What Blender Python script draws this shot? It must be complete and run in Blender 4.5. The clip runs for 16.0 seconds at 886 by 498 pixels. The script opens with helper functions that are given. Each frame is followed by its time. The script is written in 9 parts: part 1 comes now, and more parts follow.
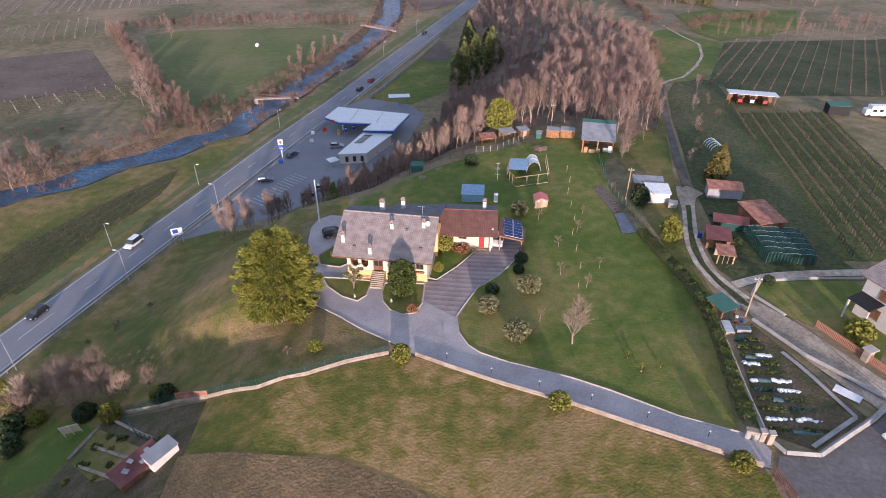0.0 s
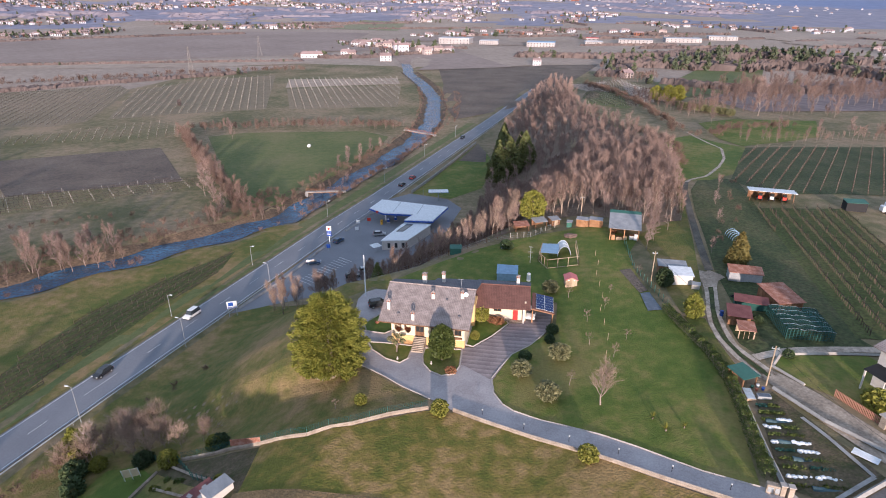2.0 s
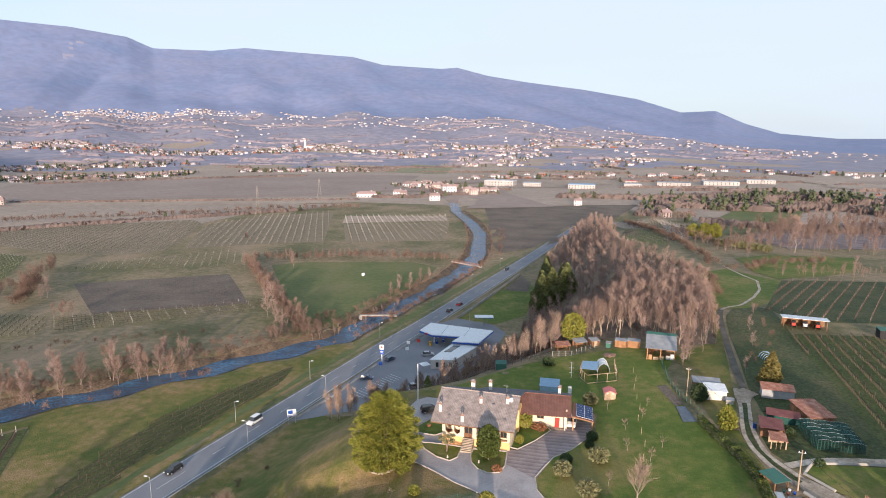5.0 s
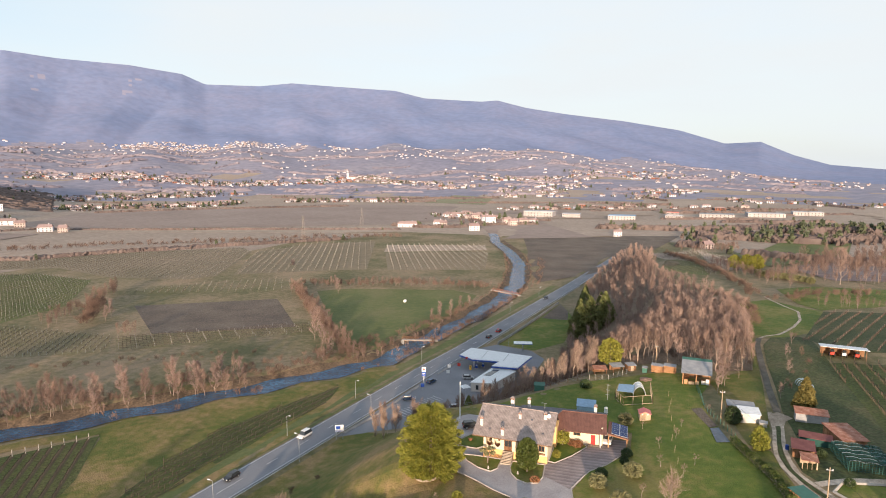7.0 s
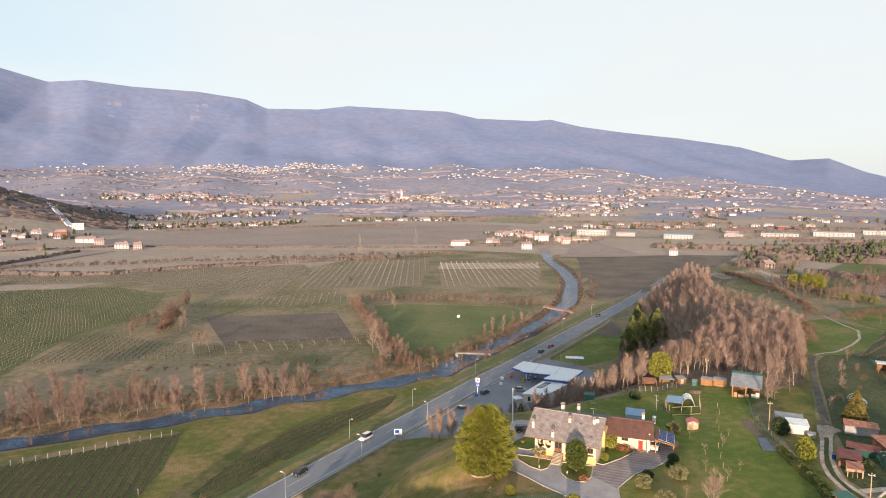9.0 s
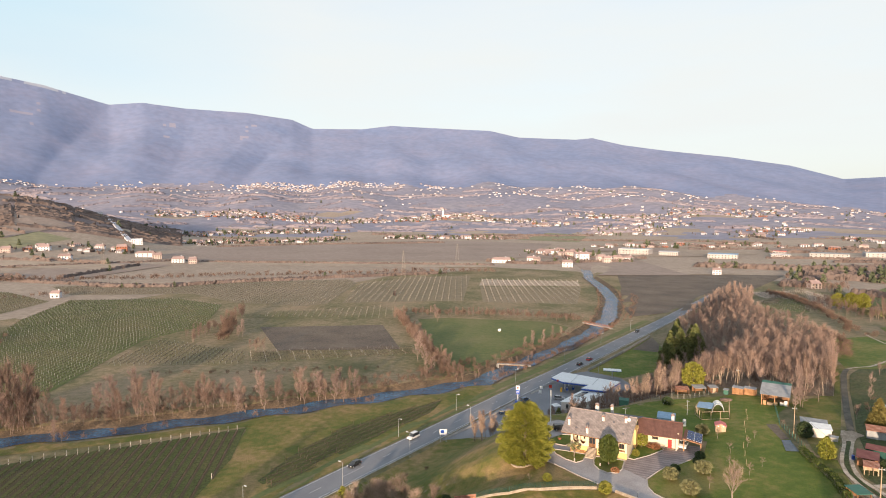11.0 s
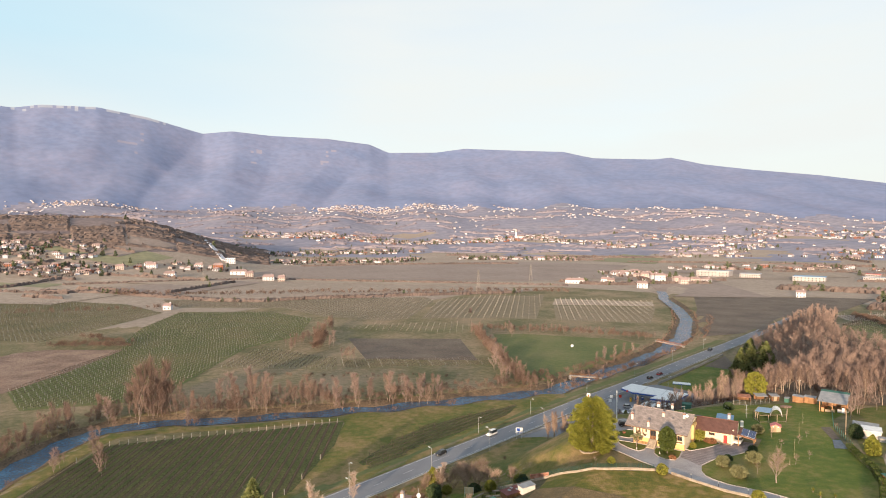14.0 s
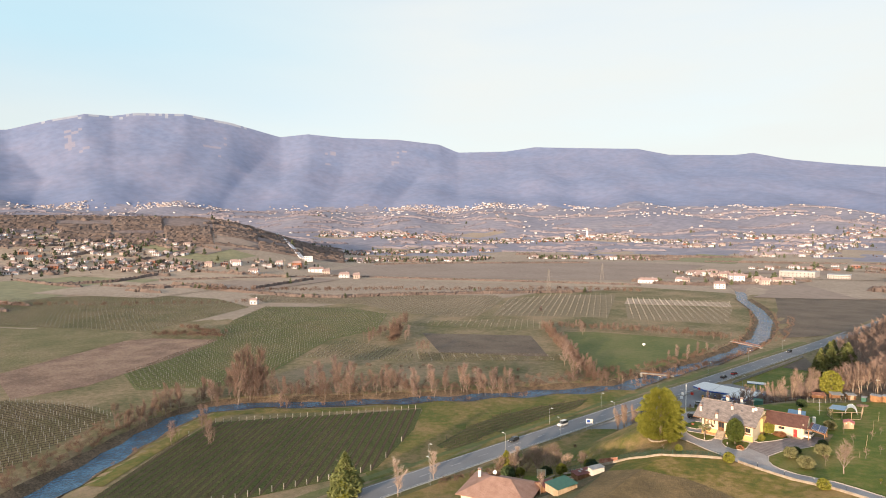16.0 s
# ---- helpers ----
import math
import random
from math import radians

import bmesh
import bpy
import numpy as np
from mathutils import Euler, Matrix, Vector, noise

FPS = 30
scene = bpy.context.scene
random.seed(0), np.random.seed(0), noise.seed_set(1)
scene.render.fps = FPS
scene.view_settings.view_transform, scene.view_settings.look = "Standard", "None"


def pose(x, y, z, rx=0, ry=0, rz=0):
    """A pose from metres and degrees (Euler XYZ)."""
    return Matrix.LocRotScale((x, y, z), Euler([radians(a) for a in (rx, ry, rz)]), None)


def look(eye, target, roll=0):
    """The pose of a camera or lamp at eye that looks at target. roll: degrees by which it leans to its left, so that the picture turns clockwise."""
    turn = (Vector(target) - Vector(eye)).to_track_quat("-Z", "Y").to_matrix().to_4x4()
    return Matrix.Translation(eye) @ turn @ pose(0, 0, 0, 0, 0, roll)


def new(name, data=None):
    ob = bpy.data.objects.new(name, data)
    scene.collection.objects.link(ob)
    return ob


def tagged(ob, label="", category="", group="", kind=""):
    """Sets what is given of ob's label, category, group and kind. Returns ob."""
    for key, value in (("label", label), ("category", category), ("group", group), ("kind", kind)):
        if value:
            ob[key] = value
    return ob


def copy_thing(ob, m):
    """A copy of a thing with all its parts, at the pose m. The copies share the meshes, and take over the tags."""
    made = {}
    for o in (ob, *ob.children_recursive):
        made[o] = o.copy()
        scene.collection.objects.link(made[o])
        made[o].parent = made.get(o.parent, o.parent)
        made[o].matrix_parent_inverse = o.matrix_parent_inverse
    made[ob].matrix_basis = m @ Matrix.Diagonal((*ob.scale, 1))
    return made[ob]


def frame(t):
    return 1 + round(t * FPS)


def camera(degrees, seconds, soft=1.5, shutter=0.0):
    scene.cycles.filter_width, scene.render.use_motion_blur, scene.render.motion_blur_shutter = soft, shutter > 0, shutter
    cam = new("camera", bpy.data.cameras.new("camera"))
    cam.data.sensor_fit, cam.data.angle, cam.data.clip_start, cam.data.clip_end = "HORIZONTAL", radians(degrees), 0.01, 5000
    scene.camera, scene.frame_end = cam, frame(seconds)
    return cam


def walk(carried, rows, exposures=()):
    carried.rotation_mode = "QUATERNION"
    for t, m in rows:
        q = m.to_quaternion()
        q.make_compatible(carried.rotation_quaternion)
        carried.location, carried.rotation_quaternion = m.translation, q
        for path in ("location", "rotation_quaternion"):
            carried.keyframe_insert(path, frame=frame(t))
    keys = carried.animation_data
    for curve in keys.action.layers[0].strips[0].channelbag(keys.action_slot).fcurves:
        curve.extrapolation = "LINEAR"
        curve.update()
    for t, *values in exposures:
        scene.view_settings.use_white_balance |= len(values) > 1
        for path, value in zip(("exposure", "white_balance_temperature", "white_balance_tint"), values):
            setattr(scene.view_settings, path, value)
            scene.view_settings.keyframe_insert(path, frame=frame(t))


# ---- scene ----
cam = camera(73.1, 16.0, soft=1.0)
PATH = [
    (0, (27.518, -73.287, 55.391), (27.285, -71.628, 54.298), 0.3),
    (0.5, (27.627, -75.769, 55.294), (27.363, -74.072, 54.268), 0.3),
    (1, (27.698, -78.613, 55.39), (27.4, -76.878, 54.441), 0.3),
    (1.5, (27.888, -81.012, 55.456), (27.557, -79.246, 54.578), 0.2),
    (2, (28.032, -83.718, 55.444), (27.668, -81.919, 54.648), 0.2),
    (2.5, (28.291, -86.058, 55.409), (27.899, -84.234, 54.688), 0.2),
    (3, (28.575, -88.656, 55.482), (28.15, -86.808, 54.846), 0.2),
    (3.5, (28.91, -90.972, 55.612), (28.456, -89.106, 55.051), 0.1),
    (4, (29.277, -93.634, 55.728), (28.791, -91.755, 55.245), 0.1),
    (6.5, (31.395, -105.14, 55.908), (30.778, -103.258, 55.628), 0.1),
    (7, (31.842, -107.555, 56.049), (31.18, -105.686, 55.784), 0.1),
    (7.5, (32.484, -109.758, 55.982), (31.776, -107.904, 55.734), -0.0),
    (8, (33.13, -111.871, 55.989), (32.378, -110.032, 55.758), -0.1),
    (8.5, (33.907, -114.525, 56.133), (33.117, -112.7, 55.916), -0.2),
    (9, (34.842, -117.387, 56.036), (34.016, -115.577, 55.835), -0.2),
    (11.5, (41.704, -134.983, 55.814), (40.725, -133.243, 55.688), -0.1),
    (12, (43.515, -138.74, 55.768), (42.505, -137.017, 55.656), -0.2),
    (12.5, (45.24, -142.691, 55.718), (44.2, -140.985, 55.62), -0.1),
    (13, (47.148, -146.574, 55.848), (46.076, -144.888, 55.763), -0.1),
    (13.5, (48.944, -150.432, 55.649), (47.834, -148.77, 55.58), -0.1),
    (14, (50.76, -153.776, 55.531), (49.604, -152.146, 55.463), -0.1),
    (14.5, (52.568, -157.13, 55.571), (51.365, -155.533, 55.503), -0.1),
    (15, (54.102, -160.261, 55.393), (52.854, -158.699, 55.324), -0.1),
    (15.5, (55.695, -163.039, 55.643), (54.403, -161.513, 55.573), -0.2),
    (16, (57.041, -165.148, 55.502), (55.705, -163.661, 55.432), -0.2),
]
walk(cam, [(t, look(eye, target, roll)) for t, eye, target, roll in PATH],
     exposures=[(0, 0.88, 4950, 26), (3.5, 0.92, 4850, 15), (6.5, 1.0, 5550, 14), (16, 1.04, 5800, 12)])

# ---- light ----
SUN_EL, SUN_AZ = radians(8.0), radians(167.0)      # low evening sun behind the camera, clockwise from +y
world = bpy.data.worlds.new("evening_sky")
scene.world = world
world.use_nodes = True
wn, wl = world.node_tree.nodes, world.node_tree.links
wn.clear()
w_out, w_bg = wn.new("ShaderNodeOutputWorld"), wn.new("ShaderNodeBackground")
w_sky = wn.new("ShaderNodeTexSky")
w_sky.sky_type, w_sky.sun_disc = "NISHITA", False
w_sky.sun_elevation, w_sky.sun_rotation = SUN_EL, SUN_AZ
w_sky.air_density, w_sky.dust_density, w_sky.ozone_density = 1.0, 2.0, 1.0
w_sky.altitude = 100
# thin high veil of cloud, broken up by stretched noise
w_tc, w_map, w_noise, w_ramp, w_mix = (wn.new("ShaderNode" + n) for n in ("TexCoord", "Mapping", "TexNoise", "ValToRGB", "MixRGB"))
w_map.inputs["Scale"].default_value = (1.0, 1.0, 5.0)
w_noise.inputs["Scale"].default_value, w_noise.inputs["Detail"].default_value = 2.2, 5
w_ramp.color_ramp.elements[0].position, w_ramp.color_ramp.elements[1].position = 0.30, 0.62
w_ramp.color_ramp.elements[0].color, w_ramp.color_ramp.elements[1].color = (0.80, 0.80, 0.80, 1), (0.985, 0.985, 0.985, 1)
w_mix.inputs[2].default_value = (3.30, 3.20, 2.72, 1)
wl.new(w_tc.outputs["Generated"], w_map.inputs[0])
wl.new(w_map.outputs[0], w_noise.inputs["Vector"])
wl.new(w_noise.outputs["Fac"], w_ramp.inputs[0])
w_sep, w_high, w_mul = wn.new("ShaderNodeSeparateXYZ"), wn.new("ShaderNodeMapRange"), wn.new("ShaderNodeMath")
w_high.inputs["From Min"].default_value, w_high.inputs["From Max"].default_value = 0.34, 0.85
w_high.inputs["To Min"].default_value, w_high.inputs["To Max"].default_value = 1.0, 0.45
w_mul.operation = "MULTIPLY"
wl.new(w_tc.outputs["Generated"], w_sep.inputs[0])
wl.new(w_sep.outputs["Z"], w_high.inputs["Value"])
wl.new(w_high.outputs[0], w_mul.inputs[0])
# the veil thins out towards the west
w_thin, w_mul2 = wn.new("ShaderNodeMapRange"), wn.new("ShaderNodeMath")
w_thin.inputs["From Min"].default_value, w_thin.inputs["From Max"].default_value = -0.93, -0.62
w_thin.inputs["To Min"].default_value, w_thin.inputs["To Max"].default_value = 0.76, 1.0
w_mul2.operation = "MULTIPLY"
wl.new(w_sep.outputs["X"], w_thin.inputs["Value"])
wl.new(w_thin.outputs[0], w_mul2.inputs[0])
wl.new(w_ramp.outputs[0], w_mul2.inputs[1])
wl.new(w_mul2.outputs[0], w_mul.inputs[1])
wl.new(w_mul.outputs[0], w_mix.inputs[0])
wl.new(w_sky.outputs[0], w_mix.inputs[1])
w_gap, w_rise, w_gmul, w_gmix = wn.new("ShaderNodeMapRange"), wn.new("ShaderNodeMapRange"), wn.new("ShaderNodeMath"), wn.new("ShaderNodeMixRGB")
w_gap.inputs["From Min"].default_value, w_gap.inputs["From Max"].default_value = -0.66, -0.95
w_gap.inputs["To Min"].default_value, w_gap.inputs["To Max"].default_value = 0.0, 1.0
w_rise.inputs["From Min"].default_value, w_rise.inputs["From Max"].default_value = 0.16, 0.27
w_rise.inputs["To Min"].default_value, w_rise.inputs["To Max"].default_value = 0.0, 0.7
w_gmul.operation = "MULTIPLY"
w_gmix.inputs[2].default_value = (2.05, 2.95, 3.0, 1)
wl.new(w_sep.outputs["X"], w_gap.inputs["Value"])
wl.new(w_sep.outputs["Z"], w_rise.inputs["Value"])
wl.new(w_gap.outputs[0], w_gmul.inputs[0])
wl.new(w_rise.outputs[0], w_gmul.inputs[1])
wl.new(w_gmul.outputs[0], w_gmix.inputs[0])
wl.new(w_mix.outputs[0], w_gmix.inputs[1])
wl.new(w_gmix.outputs[0], w_bg.inputs[0])
wl.new(w_bg.outputs[0], w_out.inputs[0])
w_bg.inputs[1].default_value = 0.14

sun = new("sun", bpy.data.lights.new("sun", "SUN"))
sun.data.energy, sun.data.angle, sun.data.color = 4.4, radians(2.4), (1.0, 0.70, 0.42)
sun.matrix_basis = look((0, 0, 100), (-math.sin(SUN_AZ) * 100, -math.cos(SUN_AZ) * 100, 100 - 100 * math.tan(SUN_EL)))


# ---- materials ----
def mat(name, colours, scale=1.0, fine=8.0, rough=0.85, bump=0.0, bump_scale=20.0, metal=0.0, stretch=(1, 1, 1), spec=0.3, each=0.0, object_space=False, grain=0.0, grain_scale=4.0, soft=0.32):
    """A surface whose colour drifts between the given colours at two scales. each: how much objects differ among themselves."""
    m = bpy.data.materials.new(name)
    m.use_nodes = True
    n, l = m.node_tree.nodes, m.node_tree.links
    b = n["Principled BSDF"]
    b.inputs["Roughness"].default_value, b.inputs["Metallic"].default_value = rough, metal
    b.inputs["Specular IOR Level"].default_value = spec
    if object_space:
        place = n.new("ShaderNodeTexCoord").outputs["Object"]
    else:
        place = n.new("ShaderNodeNewGeometry").outputs["Position"]
    mp = n.new("ShaderNodeMapping")
    mp.inputs["Scale"].default_value = stretch
    l.new(place, mp.inputs[0])
    big, small = n.new("ShaderNodeTexNoise"), n.new("ShaderNodeTexNoise")
    big.inputs["Scale"].default_value, big.inputs["Detail"].default_value = scale, 4
    small.inputs["Scale"].default_value, small.inputs["Detail"].default_value = scale * fine, 3
    l.new(mp.outputs[0], big.inputs["Vector"])
    l.new(mp.outputs[0], small.inputs["Vector"])
    add = n.new("ShaderNodeMath")
    add.operation = "MULTIPLY_ADD"
    add.inputs[1].default_value = 0.45
    l.new(small.outputs["Fac"], add.inputs[0])
    half = n.new("ShaderNodeMath")
    half.operation = "MULTIPLY_ADD"
    half.inputs[1].default_value, half.inputs[2].default_value = 0.75, -0.10
    l.new(big.outputs["Fac"], half.inputs[0])
    l.new(half.outputs[0], add.inputs[2])
    ramp = n.new("ShaderNodeValToRGB")
    cr = ramp.color_ramp
    while len(cr.elements) < len(colours):
        cr.elements.new(0.5)
    for i, c in enumerate(colours):
        cr.elements[i].position = 0.5 - soft / 2 + soft * i / max(1, len(colours) - 1)
        cr.elements[i].color = (*c, 1)
    l.new(add.outputs[0], ramp.inputs[0])
    colour = ramp.outputs[0]
    if grain:
        gt, gm, gh = n.new("ShaderNodeTexNoise"), n.new("ShaderNodeMapRange"), n.new("ShaderNodeHueSaturation")
        gt.inputs["Scale"].default_value, gt.inputs["Detail"].default_value = grain_scale, 5
        gm.inputs["From Min"].default_value, gm.inputs["From Max"].default_value = 0.35, 0.65
        gm.inputs["To Min"].default_value, gm.inputs["To Max"].default_value = 1 - grain, 1 + grain
        l.new(mp.outputs[0], gt.inputs["Vector"])
        l.new(gt.outputs["Fac"], gm.inputs["Value"])
        l.new(gm.outputs[0], gh.inputs["Value"])
        l.new(colour, gh.inputs["Color"])
        colour = gh.outputs[0]
    if each:
        info, hsv, mr = n.new("ShaderNodeObjectInfo"), n.new("ShaderNodeHueSaturation"), n.new("ShaderNodeMapRange")
        mr.inputs["To Min"].default_value, mr.inputs["To Max"].default_value = 1 - each, 1 + each
        l.new(info.outputs["Random"], mr.inputs["Value"])
        l.new(mr.outputs[0], hsv.inputs["Value"])
        l.new(colour, hsv.inputs["Color"])
        colour = hsv.outputs[0]
    l.new(colour, b.inputs["Base Color"])
    if bump:
        bt, bn = n.new("ShaderNodeTexNoise"), n.new("ShaderNodeBump")
        bt.inputs["Scale"].default_value, bt.inputs["Detail"].default_value = bump_scale, 4
        l.new(mp.outputs[0], bt.inputs["Vector"])
        bn.inputs["Strength"].default_value, bn.inputs["Distance"].default_value = bump, 1.0 / bump_scale
        l.new(bt.outputs["Fac"], bn.inputs["Height"])
        l.new(bn.outputs[0], b.inputs["Normal"])
    return m


M = {}
M["meadow"] = mat("meadow", [(0.125, 0.12, 0.052), (0.215, 0.175, 0.095), (0.30, 0.225, 0.14)], 0.03, 12, bump=0.5, bump_scale=3, grain=0.1, grain_scale=1.3, soft=0.26)
M["slope_grass"] = mat("slope_grass", [(0.10, 0.118, 0.022), (0.172, 0.148, 0.042), (0.27, 0.19, 0.085)], 0.045, 9, bump=0.6, bump_scale=3, grain=0.13, grain_scale=2.2, soft=0.24)
M["lawn"] = mat("lawn", [(0.085, 0.128, 0.016), (0.13, 0.156, 0.026), (0.215, 0.188, 0.055)], 0.05, 9, bump=0.5, bump_scale=4, grain=0.1, grain_scale=2.2, soft=0.24)
M["dry_field"] = mat("dry_field", [(0.12, 0.125, 0.018), (0.205, 0.162, 0.034), (0.335, 0.222, 0.085)], 0.075, 7, bump=0.6, bump_scale=3, grain=0.12, grain_scale=1.8, soft=0.2)
M["green_field"] = mat("green_field", [(0.10, 0.125, 0.038), (0.135, 0.15, 0.05), (0.18, 0.17, 0.07)], 0.03, 12, bump=0.3, bump_scale=2, grain=0.1, grain_scale=1.2)
M["vine_dark"] = mat("vine_dark", [(0.044, 0.062, 0.02), (0.07, 0.082, 0.03), (0.105, 0.098, 0.044)], 0.08, 9, bump=0.4, bump_scale=2, grain=0.3, grain_scale=1.5)
M["vine_mid"] = mat("vine_mid", [(0.062, 0.082, 0.02), (0.088, 0.10, 0.029), (0.122, 0.114, 0.04)], 0.05, 10, bump=0.4, bump_scale=2, grain=0.3, grain_scale=1.5)
M["soil"] = mat("soil", [(0.105, 0.085, 0.068), (0.145, 0.115, 0.09), (0.185, 0.15, 0.115)], 0.05, 10, bump=0.6, bump_scale=2, grain=0.2, grain_scale=1.5)
M["stubble"] = mat("stubble", [(0.14, 0.10, 0.048), (0.20, 0.14, 0.065), (0.28, 0.19, 0.09)], 0.12, 9, bump=1.0, bump_scale=3, grain=0.18, grain_scale=3.5)
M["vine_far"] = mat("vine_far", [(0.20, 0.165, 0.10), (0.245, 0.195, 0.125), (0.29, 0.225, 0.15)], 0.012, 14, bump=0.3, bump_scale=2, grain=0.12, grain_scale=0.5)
M["vine_ground"] = mat("vine_ground", [(0.135, 0.13, 0.055), (0.195, 0.168, 0.085), (0.25, 0.20, 0.12)], 0.03, 14, bump=0.5, bump_scale=2, grain=0.2, grain_scale=0.9)
M["reed"] = mat("reed", [(0.17, 0.112, 0.085), (0.255, 0.172, 0.128), (0.33, 0.235, 0.17)], 0.08, 8, bump=0.8, bump_scale=1.5)
M["asphalt"] = mat("asphalt", [(0.195, 0.20, 0.22), (0.22, 0.225, 0.245), (0.245, 0.25, 0.268)], 0.10, 25, rough=0.9, bump=0.1, bump_scale=30, grain=0.05, grain_scale=4)
M["paint_white"] = mat("paint_white", [(0.6, 0.6, 0.6), (0.75, 0.75, 0.73)], 0.8, 6, rough=0.7)
# besides real reflection, some blue of the sky is put into the water colour
M["water"] = mat("water", [(0.016, 0.045, 0.09), (0.032, 0.09, 0.17), (0.075, 0.18, 0.31)], 0.12, 9, rough=0.08, bump=0.5, bump_scale=0.9, spec=0.5)
M["bark"] = mat("bark", [(0.16, 0.125, 0.105), (0.24, 0.19, 0.16), (0.32, 0.26, 0.22)], 1.2, 6, bump=0.4, bump_scale=12, each=0.2)
M["twig"] = mat("twig", [(0.225, 0.165, 0.128), (0.305, 0.226, 0.175), (0.385, 0.29, 0.225)], 0.5, 5, each=0.25)
# blue distance haze is mixed into the colours of ridge, scars, foothills and snow
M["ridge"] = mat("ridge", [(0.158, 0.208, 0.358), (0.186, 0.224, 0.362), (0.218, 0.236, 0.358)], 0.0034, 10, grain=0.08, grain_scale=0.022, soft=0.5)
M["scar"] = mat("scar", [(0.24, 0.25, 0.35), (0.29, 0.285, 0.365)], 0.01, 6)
M["foothill_haze"] = mat("foothill_haze", [(0.215, 0.215, 0.285), (0.25, 0.242, 0.305), (0.295, 0.275, 0.315)], 0.004, 11, grain=0.16, grain_scale=0.04, soft=0.4)
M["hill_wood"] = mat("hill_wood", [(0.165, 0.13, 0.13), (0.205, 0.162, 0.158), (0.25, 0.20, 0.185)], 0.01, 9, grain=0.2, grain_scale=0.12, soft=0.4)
# far ground, its colour lightened to stand in for haze
M["far_land_haze"] = mat("far_land_haze", [(0.30, 0.24, 0.19), (0.355, 0.283, 0.222), (0.41, 0.328, 0.26)], 0.006, 12, grain=0.14, grain_scale=0.2, soft=0.36)
M["bank"] = mat("bank", [(0.07, 0.052, 0.035), (0.12, 0.088, 0.058), (0.18, 0.13, 0.085)], 0.2, 8, bump=0.6, bump_scale=3, grain=0.3, grain_scale=1.5)
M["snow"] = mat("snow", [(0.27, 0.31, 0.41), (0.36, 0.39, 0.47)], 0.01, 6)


# ---- helpers ----
def part(name, bm, material, parent, label=""):
    """Links a bmesh as one mesh object under a thing or a part."""
    me = bpy.data.meshes.new(name)
    bm.to_mesh(me)
    bm.free()
    me.materials.append(material)
    ob = new(name, me)
    if parent:
        ob.parent = parent
    if label:
        ob["label"] = label
    return ob


def mesh_of(name, verts, faces, material, parent=None, smooth_faces=False):
    me = bpy.data.meshes.new(name)
    me.from_pydata([tuple(map(float, v)) for v in verts], [], [tuple(map(int, f)) for f in faces])
    me.materials.append(material)
    if smooth_faces:
        me.polygons.foreach_set("use_smooth", [True] * len(me.polygons))
    me.update()
    ob = new(name, me)
    if parent:
        ob.parent = parent
    return ob


def thing(name, label, category, m=None, group=""):
    ob = new(name)
    ob.empty_display_size = 0.2
    if m is not None:
        ob.matrix_basis = m
    return tagged(ob, label, category, group)


def box(bm, x0, x1, y0, y1, z0, z1, bevel=0.0):
    vs = [bm.verts.new(p) for p in ((x0, y0, z0), (x1, y0, z0), (x1, y1, z0), (x0, y1, z0), (x0, y0, z1), (x1, y0, z1), (x1, y1, z1), (x0, y1, z1))]
    fs = [bm.faces.new([vs[i] for i in q]) for q in ((3, 2, 1, 0), (4, 5, 6, 7), (0, 1, 5, 4), (1, 2, 6, 5), (2, 3, 7, 6), (3, 0, 4, 7))]
    if bevel:
        es = {e for f in fs for e in f.edges}
        bmesh.ops.bevel(bm, geom=list(es), offset=bevel, segments=1, affect="EDGES")
    return bm


def boxed(x0, x1, y0, y1, z0, z1, bevel=0.0):
    return box(bmesh.new(), x0, x1, y0, y1, z0, z1, bevel)


def prism(bm, outline, z0, z1):
    """An upright solid over a plan outline (anticlockwise)."""
    lo = [bm.verts.new((x, y, z0)) for x, y in outline]
    hi = [bm.verts.new((x, y, z1)) for x, y in outline]
    bm.faces.new(hi)
    bm.faces.new(lo[::-1])
    for i in range(len(lo)):
        j = (i + 1) % len(lo)
        bm.faces.new((lo[i], lo[j], hi[j], hi[i]))
    return bm


def slab(bm, corners, thick):
    """A sloping sheet with thickness: corners of its top, anticlockwise from above."""
    hi = [bm.verts.new(c) for c in corners]
    lo = [bm.verts.new((c[0], c[1], c[2] - thick)) for c in corners]
    bm.faces.new(hi)
    bm.faces.new(lo[::-1])
    for i in range(len(hi)):
        j = (i + 1) % len(hi)
        bm.faces.new((lo[i], lo[j], hi[j], hi[i]))
    return bm


def tube(bm, a, b, r0, r1=None, sides=6):
    a, b = Vector(a), Vector(b)
    r1 = r0 if r1 is None else r1
    w = (b - a).normalized()
    u = w.cross((0, 0, 1)) if abs(w.z) < 0.95 else w.cross((1, 0, 0))
    u.normalize()
    v = w.cross(u)
    rings = []
    for c, r in ((a, r0), (b, r1)):
        rings.append([bm.verts.new(c + (u * math.cos(k) + v * math.sin(k)) * r) for k in (2 * math.pi * i / sides for i in range(sides))])
    for i in range(sides):
        j = (i + 1) % sides
        bm.faces.new((rings[0][i], rings[0][j], rings[1][j], rings[1][i]))
    bm.faces.new(rings[1])
    bm.faces.new(rings[0][::-1])
    return bm


def ball(bm, centre, radius, squash=(1, 1, 1), sub=2, rough=0.0):
    out = bmesh.ops.create_icosphere(bm, subdivisions=sub, radius=1.0)["verts"]
    for v in out:
        d = v.co.copy()
        r = radius * (1 + rough * noise.noise(d * 2.3 + Vector(centre)))
        v.co = Vector(centre) + Vector((d.x * squash[0], d.y * squash[1], d.z * squash[2])) * r
    return bm


